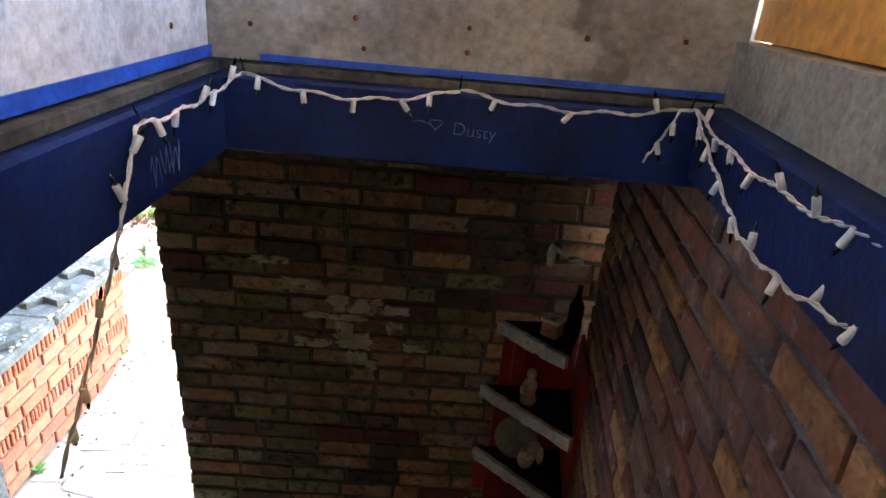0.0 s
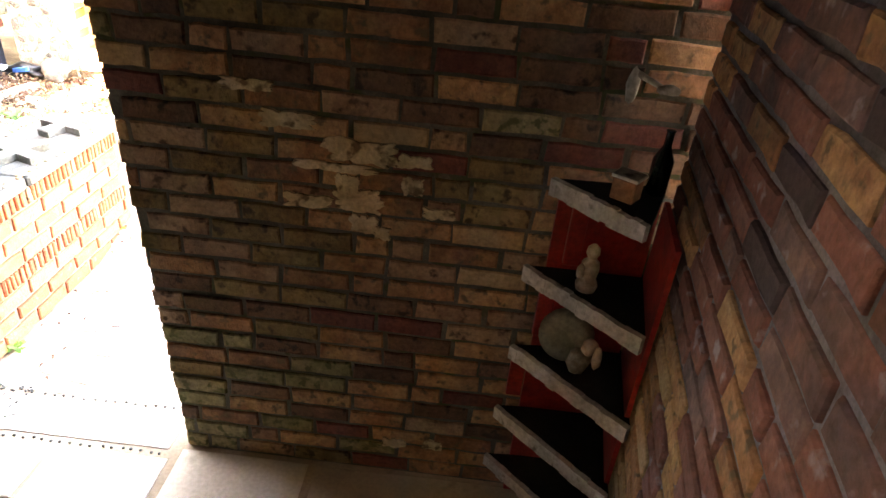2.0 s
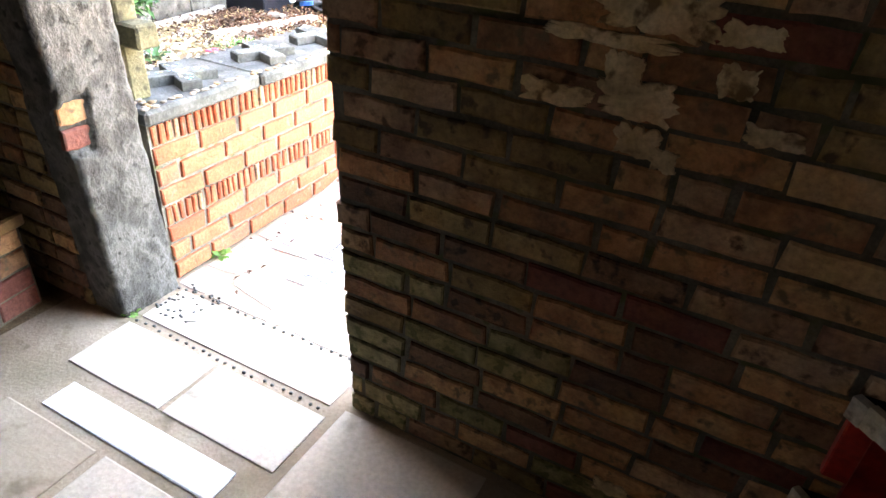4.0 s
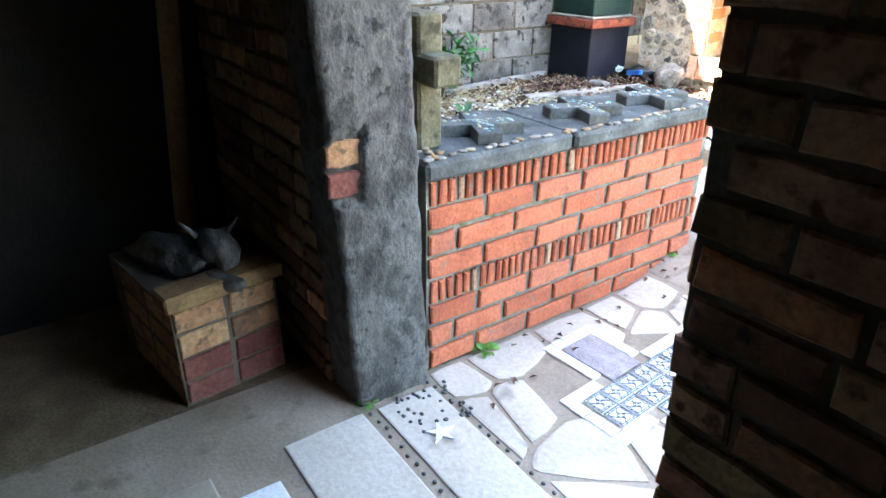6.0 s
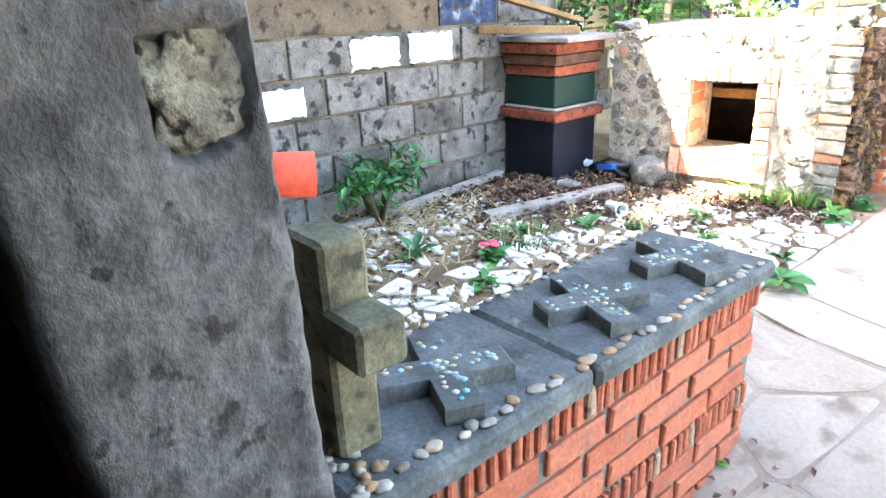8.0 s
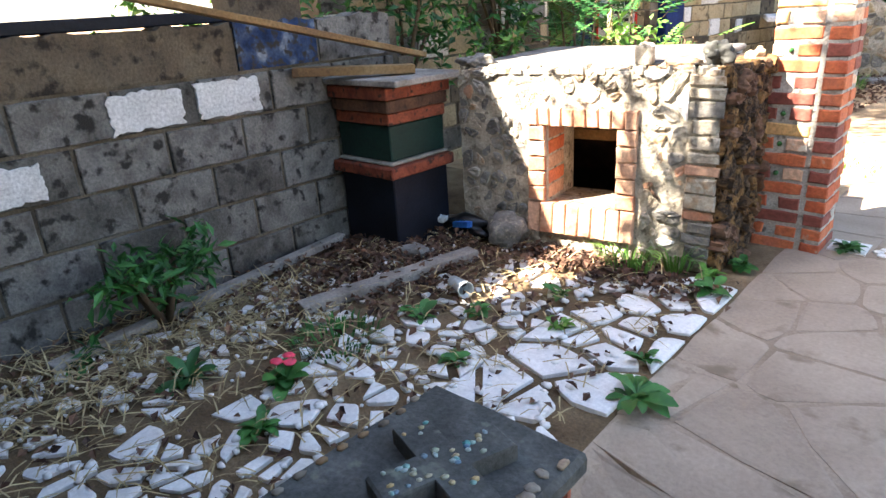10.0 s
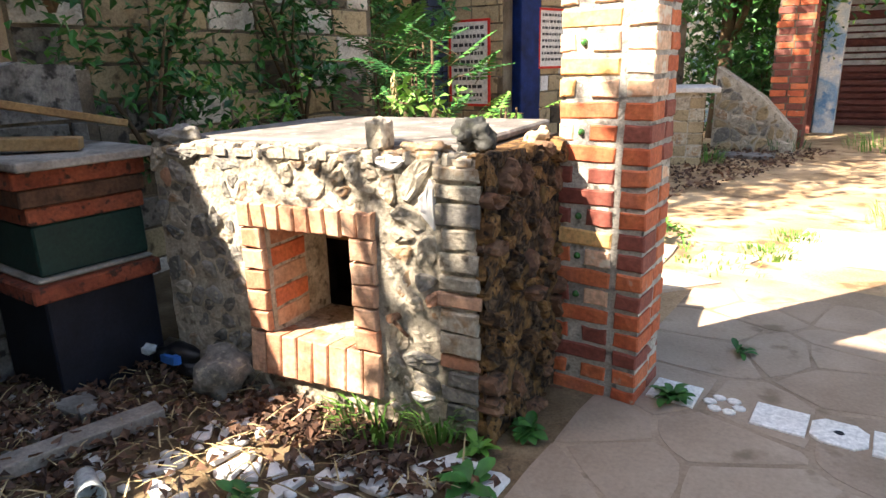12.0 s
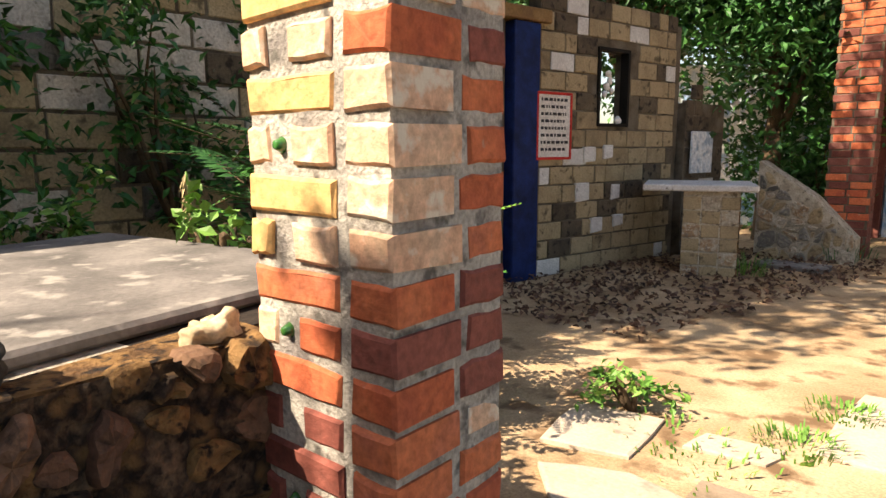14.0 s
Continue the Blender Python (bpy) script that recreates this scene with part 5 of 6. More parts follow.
# door with its blue jamb
b = bmesh.new()
soft_box(b, (-0.42, -0.03, 0.3), (-0.03, 0.16, 3.15), 0.01, FARW)
solid("door_1", b, M["paint_blue"], "dark blue painted door post with scratches", "door", "structure")
b = bmesh.new()
soft_box(b, (-0.95, -0.06, 3.16), (0.12, 0.2, 3.3), 0.01, FARW)
solid("door_lintel", b, M["wood_brown"], "old brown wooden door lintel", "lintel", "structure")
wall_dark = block("wall_dark_brick", (-1.3, 0.9, 0.2), (-0.1, 1.05, 3.4), M["dark"], "navy painted brick wall inside the doorway", m=FARW)
M["brick_navy"] = mat("brick_navy", ["1c2536", "29344a", "35405a"], 0.7, 50, 7, 0.4, vary=0.6)
bricks(wall_dark, FARW @ Vector((-1.3, 0.89, 0)), fa, fo, 1.2, 0.4, 3.3, 0.09, 0.24, [M["brick_navy"]], rf, joint=0.014, depth=0.05)
pier = block("wall_pier", (-7.0, 12.62, 0.2), (-4.95, 12.85, 3.4), M["mortar_dark"], "tan block wall beside the doorway")
bricks(pier, (-7.0, 12.61, 0), (1, 0, 0), (0, -1, 0), 2.05, 0.3, 3.35, 0.215, 0.40, [M["block_tan"], M["concrete_brown"]], rf, joint=0.02, depth=0.08, weights=[6, 1], name="block", heads=0.1)
M["sign_red"] = mat("sign_red", ["b3211c", "c62c24"], 0.5, 40, 5, 0.1)
M["sign_white"] = mat("sign_white", ["c9c4bd", "d6d2cc"], 0.5, 40, 5, 0.05)
M["ink"] = mat("ink", ["2b2a2e", "3a393d"], 0.8, 40, 5, 0.0)


def sign(m, w, h, rows, seed):
    """A white panel with a red frame and rows of small unreadable writing."""
    th = thing("wall_sign", "white written panel with a red frame on the block wall", "sign", m.translation, "signs by the doorway")
    u = Matrix.Translation(-m.translation)
    b = bmesh.new()
    soft_box(b, (0, -0.012, 0), (w, 0.012, h), 0.003, m)
    part("panel", b, M["sign_white"], th).matrix_local = u
    for lo, hi in (((-0.03, -0.02, -0.03), (w + 0.03, 0.012, 0.0)), ((-0.03, -0.02, h), (w + 0.03, 0.012, h + 0.03)), ((-0.03, -0.02, 0.0), (0.0, 0.012, h)), ((w, -0.02, 0.0), (w + 0.03, 0.012, h))):
        b = bmesh.new()
        soft_box(b, lo, hi, 0.003, m)
        part("frame_strip", b, M["sign_red"], th, "red frame strip").matrix_local = u
    rr = random.Random(seed)
    b = bmesh.new()
    for r in range(rows):
        x = 0.04
        while x < w - 0.08:
            l = rr.uniform(0.02, 0.07)
            z = h - (r + 0.9) * h / (rows + 0.8)
            box(b, (x, -0.0145, z), (min(x + l, w - 0.03), -0.0122, z + h / rows * 0.38), m)
            x += l + 0.018
    o = part("writing", b, M["ink"], th, "dark unreadable writing")
    o["kind"] = "stuff"
    o.matrix_local = u


sign(FARW @ pose(-0.04, -0.012, 1.70), 0.52, 0.70, 8, 1)
sign(pose(-5.72, 12.60, 1.25), 0.56, 1.02, 9, 2)
for k, (u, z, w, h) in enumerate(((0.75, 1.62, 0.22, 0.2), (1.12, 1.66, 0.18, 0.18), (0.62, 1.15, 0.25, 0.24), (0.92, 0.75, 0.22, 0.2), (1.35, 0.8, 0.2, 0.16), (1.3, 1.15, 0.16, 0.2))):
    b = bmesh.new()
    slab(b, [(u, z), (u + w, z + 0.02), (u + w, z + h), (u, z + h)], 0.02, rf, lambda p, q, d: FARW @ Vector((p, -0.005 - d, q)), 0.01, 0, 0.04)
    solid("wall_plaque", b, M["block_white"], "pale painted plaque on the block wall", "plaque", group="plaques on the block wall")
# second ruin wall with a painted board behind the table
b = bmesh.new()
box(b, (2.72, -0.1, 0.2), (3.7, 0.08, 2.4), FARW)
wall_ruin = solid("wall_ruin", b, M["mortar_dark"], "broken grey block wall behind the table", "wall", "structure")
bricks(wall_ruin, FARW @ Vector((2.72, -0.11, 0)), fa, fo, 0.98, 0.3, 3.0, 0.215, 0.4, [M["concrete_block"], M["concrete_brown"], M["block_white"]], rf, joint=0.02, depth=0.08, weights=[5, 5, 1], name="block", skip=lambda u, z, w: z > 2.3 + 0.3 * math.sin(u * 5))
M["painted_board"] = mat("painted_board", ["7f93a8", "b6c2cc", "d4d8da", "8fa3b4"], 0.7, 30, 6, 0.1)
b = bmesh.new()
soft_box(b, (2.78, -0.185, 1.45), (3.3, -0.155, 2.02), 0.004, FARW)
solid("painted_board", b, M["painted_board"], "pale blue and white painted board on the ruin wall", "painting")
# table of stone
tb = thing("stone_table", "stone table with a thick pale slab on a squared rubble base", "table", (-3.3, 14.7, 0.3))
TB = pose(-3.55, 14.5, 0, 0, 0, 20)
TU = Matrix.Translation((3.3, -14.7, -0.3))
b = bmesh.new()
box(b, (0.01, 0.01, 0.25), (0.62, 0.74, 1.30), TB)
part("base", b, M["oven_mortar"], tb).matrix_local = TU
for k in range(6):
    for j in range(3):
        piece("stone", brick_mesh(0.19, 0.145, 0.06, M["block_tan"] if (k + j) % 3 else M["stone_rubble"], (k + j) % 4), tb, TB @ pose(0.105 + 0.208 * j, 0.0, 0.34 + 0.165 * k, 0, rf.uniform(-2, 2), 0))
    for j in range(4):
        piece("stone", brick_mesh(0.165, 0.145, 0.06, M["stone_brown"], (k + j) % 4), tb, TB @ pose(0.63, 0.09 + 0.19 * j, 0.34 + 0.165 * k, 0, rf.uniform(-2, 2), 90))
b = bmesh.new()
soft_box(b, (-0.45, -0.08, 1.302), (0.80, 1.0, 1.38), 0.015, TB)
part("top_slab", b, M["block_white"], tb, "thick pale stone slab").matrix_local = TU
# sloping buttress beside the table
hp = thing("stone_buttress", "sloping buttress wall of pale stones in dappled light", "buttress", (-2.6, 16.6, 0.3))
HU = Matrix.Translation((2.6, -16.6, -0.3))
prof_ = [(-3.25, 0.2), (-2.05, 0.2), (-2.05, 0.62), (-2.55, 1.15), (-3.25, 1.62)]
b = bmesh.new()
f0, f1 = [b.verts.new((x, 16.5, z)) for x, z in prof_], [b.verts.new((x, 16.9, z)) for x, z in prof_]
b.faces.new(f0[::-1]); b.faces.new(f1)
for i in range(5):
    b.faces.new((f0[i], f0[(i + 1) % 5], f1[(i + 1) % 5], f1[i]))
part("body", b, M["oven_mortar"], hp).matrix_local = HU
rh = random.Random(6)
for i, p, poly in cells([(rh.uniform(-3.2, -2.05), rh.uniform(0.3, 1.6)) for _ in range(70)], -3.22, -2.07, 0.28, 1.6, 0.03):
    cx, cy = sum(q[0] for q in poly) / len(poly), sum(q[1] for q in poly) / len(poly)
    if cy < 0.58 + (-2.05 - cx) * 0.82:
        b = bmesh.new()
        fieldstone(b, poly, rh.uniform(0.015, 0.04), rh, lambda u, v, d: Vector((u, 16.5 - d, v)))
        part("stone", b, rh.choice([M["stone_rubble"], M["stone_grey"], M["block_tan"]]), hp).matrix_local = HU
b = bmesh.new()
soft_box(b, (-3.0, 15.6, 0.29), (-2.2, 16.0, 0.36), 0.01)
solid("flat_slab", b, M["slab_grey"], "flat grey stone slab lying on the ground", "slab")
# brick column and arch
col = thing("brick_column", "tall red brick column in dappled light", "column", (-2.27, 17.4, 0.28))
b = bmesh.new()
box(b, (-0.28, -0.21, -0.05), (0.24, 0.23, 4.6))
part("core", b, M["mortar_dark"], col)
for k in range(42):
    for j in range(2):
        piece("brick", brick_mesh(0.24, 0.092, 0.05, M["brick_red_dark"] if rf.random() < 0.5 else M["brick_pillar"], (k + j) % 4), col, pose(-2.27 - 0.15 + 0.26 * j + (0.02 if k % 2 else -0.02), 17.18, 0.33 + 0.106 * k))
        piece("brick", brick_mesh(0.20, 0.092, 0.05, M["brick_red_dark"], (k + j) % 4), col, pose(-2.02, 17.30 + 0.22 * j, 0.33 + 0.106 * k, 0, 0, 90))
M["arch_paint"] = mat("arch_paint", ["c4d2da", "e2e2dd", "7ea3c4", "b8c4c8"], 0.8, 40, 2.5, 0.3, stain="5b86b0", stain_at=0.62)
arch = thing("garden_arch", "white and blue painted arched gateway", "arch", (-1.33, 20.0, 0.28))
b = bmesh.new()
prof = [(-0.80, 0.0)] + [(-0.80 * math.cos(i * math.pi / 16), 2.34 + 0.80 * math.sin(i * math.pi / 16)) for i in range(17)] + [(0.80, 0.0)]
inn = [(-0.46, 0.0)] + [(-0.46 * math.cos(i * math.pi / 16), 2.34 + 0.46 * math.sin(i * math.pi / 16)) for i in range(17)] + [(0.46, 0.0)]
vo = [[b.verts.new((x, y, z)) for x, z in prof] for y in (-0.15, 0.15)]
vi = [[b.verts.new((x, y, z)) for x, z in inn] for y in (-0.15, 0.15)]
for i in range(len(prof) - 1):
    b.faces.new((vo[0][i], vo[0][i + 1], vi[0][i + 1], vi[0][i]))
    b.faces.new((vo[1][i], vo[1][i + 1], vi[1][i + 1], vi[1][i]))
    b.faces.new((vo[0][i], vo[0][i + 1], vo[1][i + 1], vo[1][i]))
    b.faces.new((vi[0][i], vi[0][i + 1], vi[1][i + 1], vi[1][i]))
part("ring", b, M["arch_paint"], arch)
# red brick wall that frames the arch
b = bmesh.new()
ring = [(-1.33 - 0.82 * math.cos(i * math.pi / 16), 2.62 + 0.82 * math.sin(i * math.pi / 16)) for i in range(17)]
for y in (19.6, 19.78):
    for p, q in zip(ring, ring[1:]):
        b.faces.new([b.verts.new((x, y, z)) for x, z in (p, q, (q[0], 4.9), (p[0], 4.9))])
for p, q in zip(ring, ring[1:]):
    b.faces.new([b.verts.new(v) for v in ((p[0], 19.6, p[1]), (q[0], 19.6, q[1]), (q[0], 19.78, q[1]), (p[0], 19.78, p[1]))])
box(b, (-2.8, 19.6, 0.1), (-2.15, 19.78, 4.9))
box(b, (-0.51, 19.6, 0.1), (0.2, 19.78, 4.9))
solid("wall_brick_arch", b, M["brick_red_dark"], "dark red brick wall round the arched gateway", "wall", "structure")
wall_arch = bmesh.new()
box(wall_arch, (-6.5, 20.2, 0.1), (-2.12, 20.4, 3.4))
box(wall_arch, (-0.54, 20.2, 0.1), (3.5, 20.4, 3.4))
solid("wall_arch", wall_arch, M["arch_paint"], "blue and white painted wall beside the arch", "wall", "structure")
gate = thing("slatted_gate", "dark slatted wooden gate behind the arch", "gate", (-1.33, 21.2, 0.28))
for k in range(24):
    b = bmesh.new()
    soft_box(b, (-0.6, -0.02, 0.1 + 0.13 * k), (0.6, 0.02, 0.19 + 0.13 * k), 0.004)
    part("slat", b, M["paint_white_old"] if k > 7 and k % 4 else M["brick_red_dark"], gate)
block("wall_gate_back", (-3.4, 21.6, 0.1), (0.8, 21.8, 3.6), M["brick_red_dark"], "dark red wall behind the gate")

# ---- paving and mosaic ----
rq = random.Random(77)


def ground_piece(parent, poly, h, material, name, r_in=0.008, rough=0.05, base=0.0, dome=0.0):
    b = bmesh.new()
    slab(b, poly, h, rq, lambda u, v, d: Vector((u, v, ground_z(u, v) + base + d)), r_in, dome, rough)
    o = part(name, b, material, parent)
    return o


def scatter(n, x0, x1, y0, y1, k=0.72):
    pts, tries = [], 0
    lim = math.sqrt((x1 - x0) * (y1 - y0) / n) * k
    while len(pts) < n and tries < 20000:
        tries += 1
        p = (rq.uniform(x0, x1), rq.uniform(y0, y1))
        if all(math.hypot(p[0] - q[0], p[1] - q[1]) > lim for q in pts):
            pts.append(p)
    return pts


paving = thing("paving", "worn brown-grey flagstone paving with mortar joints", "paving", kind="structure")
for i, p, poly in cells(scatter(130, -1.66, 1.8, 4.55, 9.35, 0.5), -1.66, 1.8, 4.55, 9.35, 0.006):
    ground_piece(paving, poly, 0.006, M["paving"], "flagstone", 0.012, 0.06, -0.006)
M["paving_pale"] = mat("paving_pale", ["aa9a88", "bcac9a", "c8baa9"], 0.85, 50, 2.5, 0.3, vary=0.4, stain="8e8172", stain_at=0.68, speck=0.14)
for i, p, poly in cells(scatter(60, -1.34, 1.6, 3.22, 4.53, 0.55), -1.34, 1.6, 3.22, 4.53, 0.012):
    if abs(p[0] + 0.8) < 0.36 and abs(p[1] - 3.885) < 0.18 or abs(p[0] + 0.82) < 0.18 and 3.5 < p[1] < 4.55:
        continue
    ground_piece(paving, poly, 0.007, M["paving_pale"], "flagstone", 0.01, 0.06, -0.004)
# slabs inside the doorway
for x0, x1, y0, y1, mm in ((-1.28, -0.76, 2.60, 2.90, M["paving_pale"]), (-0.74, -0.20, 2.60, 2.90, M["paving_pale"]), (-1.15, -0.30, 2.40, 2.535, M["stone_white"]), (-1.27, -0.22, 2.955, 3.19, M["paving_pale"]),
                           (-0.16, 0.45, 2.30, 2.97, M["paving_pale"]), (-1.28, -0.78, 1.9, 2.36, M["paving"]), (-0.74, -0.2, 1.9, 2.36, M["paving_pale"]), (-0.16, 0.45, 1.6, 2.26, M["paving"]), (0.48, 1.6, 2.02, 2.97, M["paving"])):
    ground_piece(paving, [(x0, y0), (x1, y0), (x1, y1), (x0, y1)], 0.008, mm, "floor_slab", 0.006, 0.01, -0.004)
pb = bmesh.new()
for y, n in ((2.925, 22), (3.205, 20)):
    for i in range(n):
        blob(pb, (-1.25 + 1.05 * i / n + rq.uniform(-0.01, 0.01), y + rq.uniform(-0.008, 0.008), 0.004), (0.009, 0.008, 0.006), 0.2, i, 1)
for i in range(40):
    blob(pb, (rq.uniform(-1.3, -1.05), rq.uniform(3.0, 3.25) , 0.004), (rq.uniform(0.006, 0.012), 0.008, 0.006), 0.2, i, 1)
tagged(new("pebble_rows", mesh_of("pebble_rows", pb, M["cement_dark"])), "rows of small dark pebbles set in the floor", "pebbles", kind="stuff")

mosaic = thing("floor_mosaic", "cross-shaped floor mosaic of white and patterned tiles", "mosaic", kind="structure")
MC = pose(-0.80, 3.885, 0, 0, 0, 4)


def tile(poly, material, name, h=0.008):
    b = bmesh.new()
    slab(b, poly, h, rq, lambda u, v, d: (lambda w: Vector((w.x, w.y, ground_z(w.x, w.y) + d)))(MC @ Vector((u, v, 0))), 0.004, 0, 0.01)
    part(name, b, material, mosaic)


W_, B_ = 0.148, 0.052
lb = bmesh.new()


def ornament(cu, cv, h, m_):
    """Scroll lines of one patterned tile: a double border, a diamond and a star."""
    z0_, z1_ = 0.0072, 0.0084
    for q in range(4):
        R4 = m_ @ Matrix.Translation((cu, cv, 0)) @ Matrix.Rotation(radians(90 * q), 4, "Z")
        box(lb, (-h, h - 0.004, z0_), (h, h - 0.001, z1_), R4)
        box(lb, (-h * 0.8, h * 0.8 - 0.003, z0_), (h * 0.8, h * 0.8, z1_), R4)
        box(lb, (-0.002, h * 0.1, z0_), (0.002, h * 0.55, z1_), R4)
        box(lb, (-h * 0.5, -0.0016, z0_), (h * 0.5, 0.0016, z1_), R4 @ Matrix.Translation((0, h * 0.38, 0)) @ Matrix.Rotation(radians(45), 4, "Z"))
        for k in range(3):
            box(lb, (h * (-0.6 + 0.45 * k), h * 0.84, z0_), (h * (-0.6 + 0.45 * k) + 0.004, h * 0.93, z1_), R4)


for s1, A_ in ((0, 0.42), (90, 0.62), (180, 0.42), (270, 0.35)):
    R = Matrix.Rotation(radians(s1), 2)
    R4_ = MC @ Matrix.Rotation(radians(s1), 4, "Z")
    def tr(u0, u1, v0, v1):
        return [tuple(R @ Vector(p)) for p in ((u0, v0), (u1, v0), (u1, v1), (u0, v1))]
    n = 2 if A_ > 0.5 else 1
    for i in range(n):
        a0, a1 = W_ + (A_ - W_) * i / n, W_ + (A_ - W_) * (i + 1) / n
        tile(tr(a0 + 0.003, a1 - 0.003, W_ - B_, W_), M["tile_white"], "tile")
        tile(tr(a0 + 0.003, a1 - 0.003, -W_, -W_ + B_), M["tile_white"], "tile")
    for i in range(3):
        v0 = -W_ + B_ + (2 * W_ - 2 * B_) * i / 3
        tile(tr(A_ - B_, A_, v0 + 0.003, v0 + (2 * W_ - 2 * B_) / 3 - 0.003), M["tile_white"], "tile")
    if s1 == 180:
        tile(tr(W_ - B_ + 0.004, A_ - B_ - 0.004, -W_ + B_ + 0.004, W_ - B_ - 0.004), M["tile_mauve"], "plain_tile", 0.007)
    else:
        u = W_ - B_
        while u + 0.09 < A_ - B_ + 0.02:
            for v in (-0.047, 0.047):
                tile(tr(u + 0.002, u + 0.092, v - 0.045, v + 0.045), M["tile_white"], "patterned_tile", 0.007)
                ornament(u + 0.047, v, 0.043, R4_)
            u += 0.094
for v in (-0.047, 0.047):
    for u in (-0.047, 0.047):
        tile([(u - 0.045, v - 0.045), (u + 0.045, v - 0.045), (u + 0.045, v + 0.045), (u - 0.045, v + 0.045)], M["tile_white"], "patterned_tile", 0.007)
        ornament(u, v, 0.043, MC)
tagged(new("tile_ornament", mesh_of("tile_ornament", lb, M["ink_grey"])), "dark scroll ornament on the patterned tiles", "ornament", kind="stuff")
b = bmesh.new()
star = []
for i in range(10):
    r = 0.055 if i % 2 == 0 else 0.02
    star.append((-1.03 + r * math.sin(i * math.pi / 5), 3.07 + r * math.cos(i * math.pi / 5)))
lo = [b.verts.new((x, y, 0.0)) for x, y in star]
hi = [b.verts.new((x, y, 0.012)) for x, y in star]
for i in range(10):
    b.faces.new((lo[i], lo[(i + 1) % 10], hi[(i + 1) % 10], hi[i]))
b.faces.new(hi)
tagged(new("star_tile", mesh_of("star_tile", b, M["tile_white"])), "white star-shaped tile set in the threshold", "tile")
# row of white tiles across the path
for k in range(9):
    x0 = -1.465 + 0.197 * k
    if k % 4 == 1:
        for j in range(6):
            a = j * math.pi / 3
            cx, cy = x0 + 0.09 + 0.055 * math.cos(a), 7.787 + 0.055 * math.sin(a)
            ground_piece(paving, [(cx + 0.03 * math.cos(t), cy + 0.026 * math.sin(t)) for t in (0, 1.05, 2.1, 3.14, 4.2, 5.2)], 0.008, M["tile_white"], "ornament_tile", 0.004, 0.1)
    elif k % 4 == 3:
        ground_piece(paving, [(x0 + 0.04, 7.697), (x0 + 0.145, 7.697), (x0 + 0.185, 7.737), (x0 + 0.185, 7.837), (x0 + 0.145, 7.877), (x0 + 0.04, 7.877), (x0, 7.837), (x0, 7.737)], 0.008, M["tile_white"], "tile", 0.004, 0.0)
        ground_piece(paving, [(x0 + 0.092 + 0.02 * math.cos(t), 7.787 + 0.016 * math.sin(t)) for t in (0, 1.05, 2.1, 3.14, 4.2, 5.2)], 0.011, M["paint_navy"], "tile", 0.004, 0.0)
    else:
        ground_piece(paving, [(x0, 7.697), (x0 + 0.187, 7.697), (x0 + 0.187, 7.877), (x0, 7.877)], 0.008, M["tile_white"], "tile", 0.003, 0.0)
# pale slabs in the sunlit ground
for poly in ([(-1.35, 10.2), (-0.6, 10.25), (-0.5, 11.4), (-1.3, 11.4)], [(-1.85, 9.9), (-1.45, 9.95), (-1.42, 10.2), (-1.8, 10.15)], [(-0.45, 9.6), (0.6, 9.6), (0.7, 11.2), (-0.4, 11.3)], [(-2.4, 9.5), (-1.95, 9.6), (-2.0, 10.2), (-2.5, 10.1)], [(-1.9, 8.9), (-1.5, 9.4), (-1.9, 9.5), (-2.3, 9.3)]):
    ground_piece(paving, poly, 0.012, M["paving_pale"], "flagstone", 0.015, 0.06)

crazy = thing("crazy_paving", "broken white stones set loosely in soil", "paving", kind="structure")
for n_, x0, x1, y1, k_, gap_, keep, s0 in ((44, -2.25, -1.66, 6.95, 0.35, 0.024, 0.94, 0.88), (150, -2.85, -2.25, 6.75, 0.3, 0.022, 0.88, 0.66), (190, -3.75, -2.85, 6.3, 0.4, 0.03, 0.7, 0.55)):
    for i, p, poly in cells(scatter(n_, x0, x1, 3.35, y1, k_), x0, x1, 3.35, y1, gap_):
        if rq.random() < keep * (1 if p[1] < 5.8 or x1 > -2 else 0.85 if x1 > -2.5 else 0.5):
            cx, cy = sum(q[0] for q in poly) / len(poly), sum(q[1] for q in poly) / len(poly)
            s = rq.uniform(s0, 1.0)
            ground_piece(crazy, [(cx + (u - cx) * s, cy + (v - cy) * s) for u, v in poly], 0.008, M["stone_white"], "white_stone", 0.006, 0.05, 0.0)
gb = bmesh.new()
for k in range(600):
    x, y = -3.8 + 2.0 * rq.random() ** 1.4, rq.uniform(3.35, 6.9)
    r = rq.uniform(0.008, 0.024)
    blob(gb, (x, y, ground_z(x, y) + r * 0.3), (r * 1.3, r, r * 0.6), 0.4, k, 1)
tagged(new("gravel", mesh_of("gravel", gb, M["stone_white"])), "small broken white stones strewn over the soil", "gravel", kind="stuff")


# ---- litter and plants ----
def leaf_quad(b, m, l, w, fold=0.25, tip=0.6):
    """A folded pointed leaf of two halves."""
    v = [b.verts.new(m @ Vector(p)) for p in ((0, 0, 0), (l * 0.45, w / 2, fold * w), (l, 0, -0.1 * l), (l * 0.45, -w / 2, fold * w), (l * 0.5, 0, 0))]
    b.faces.new((v[0], v[4], v[1])); b.faces.new((v[1], v[4], v[2])); b.faces.new((v[0], v[3], v[4])); b.faces.new((v[3], v[2], v[4]))


def random_turn(r, tilt=70):
    return pose(0, 0, 0, r.uniform(-tilt, tilt), r.uniform(-tilt, tilt), r.uniform(0, 360))


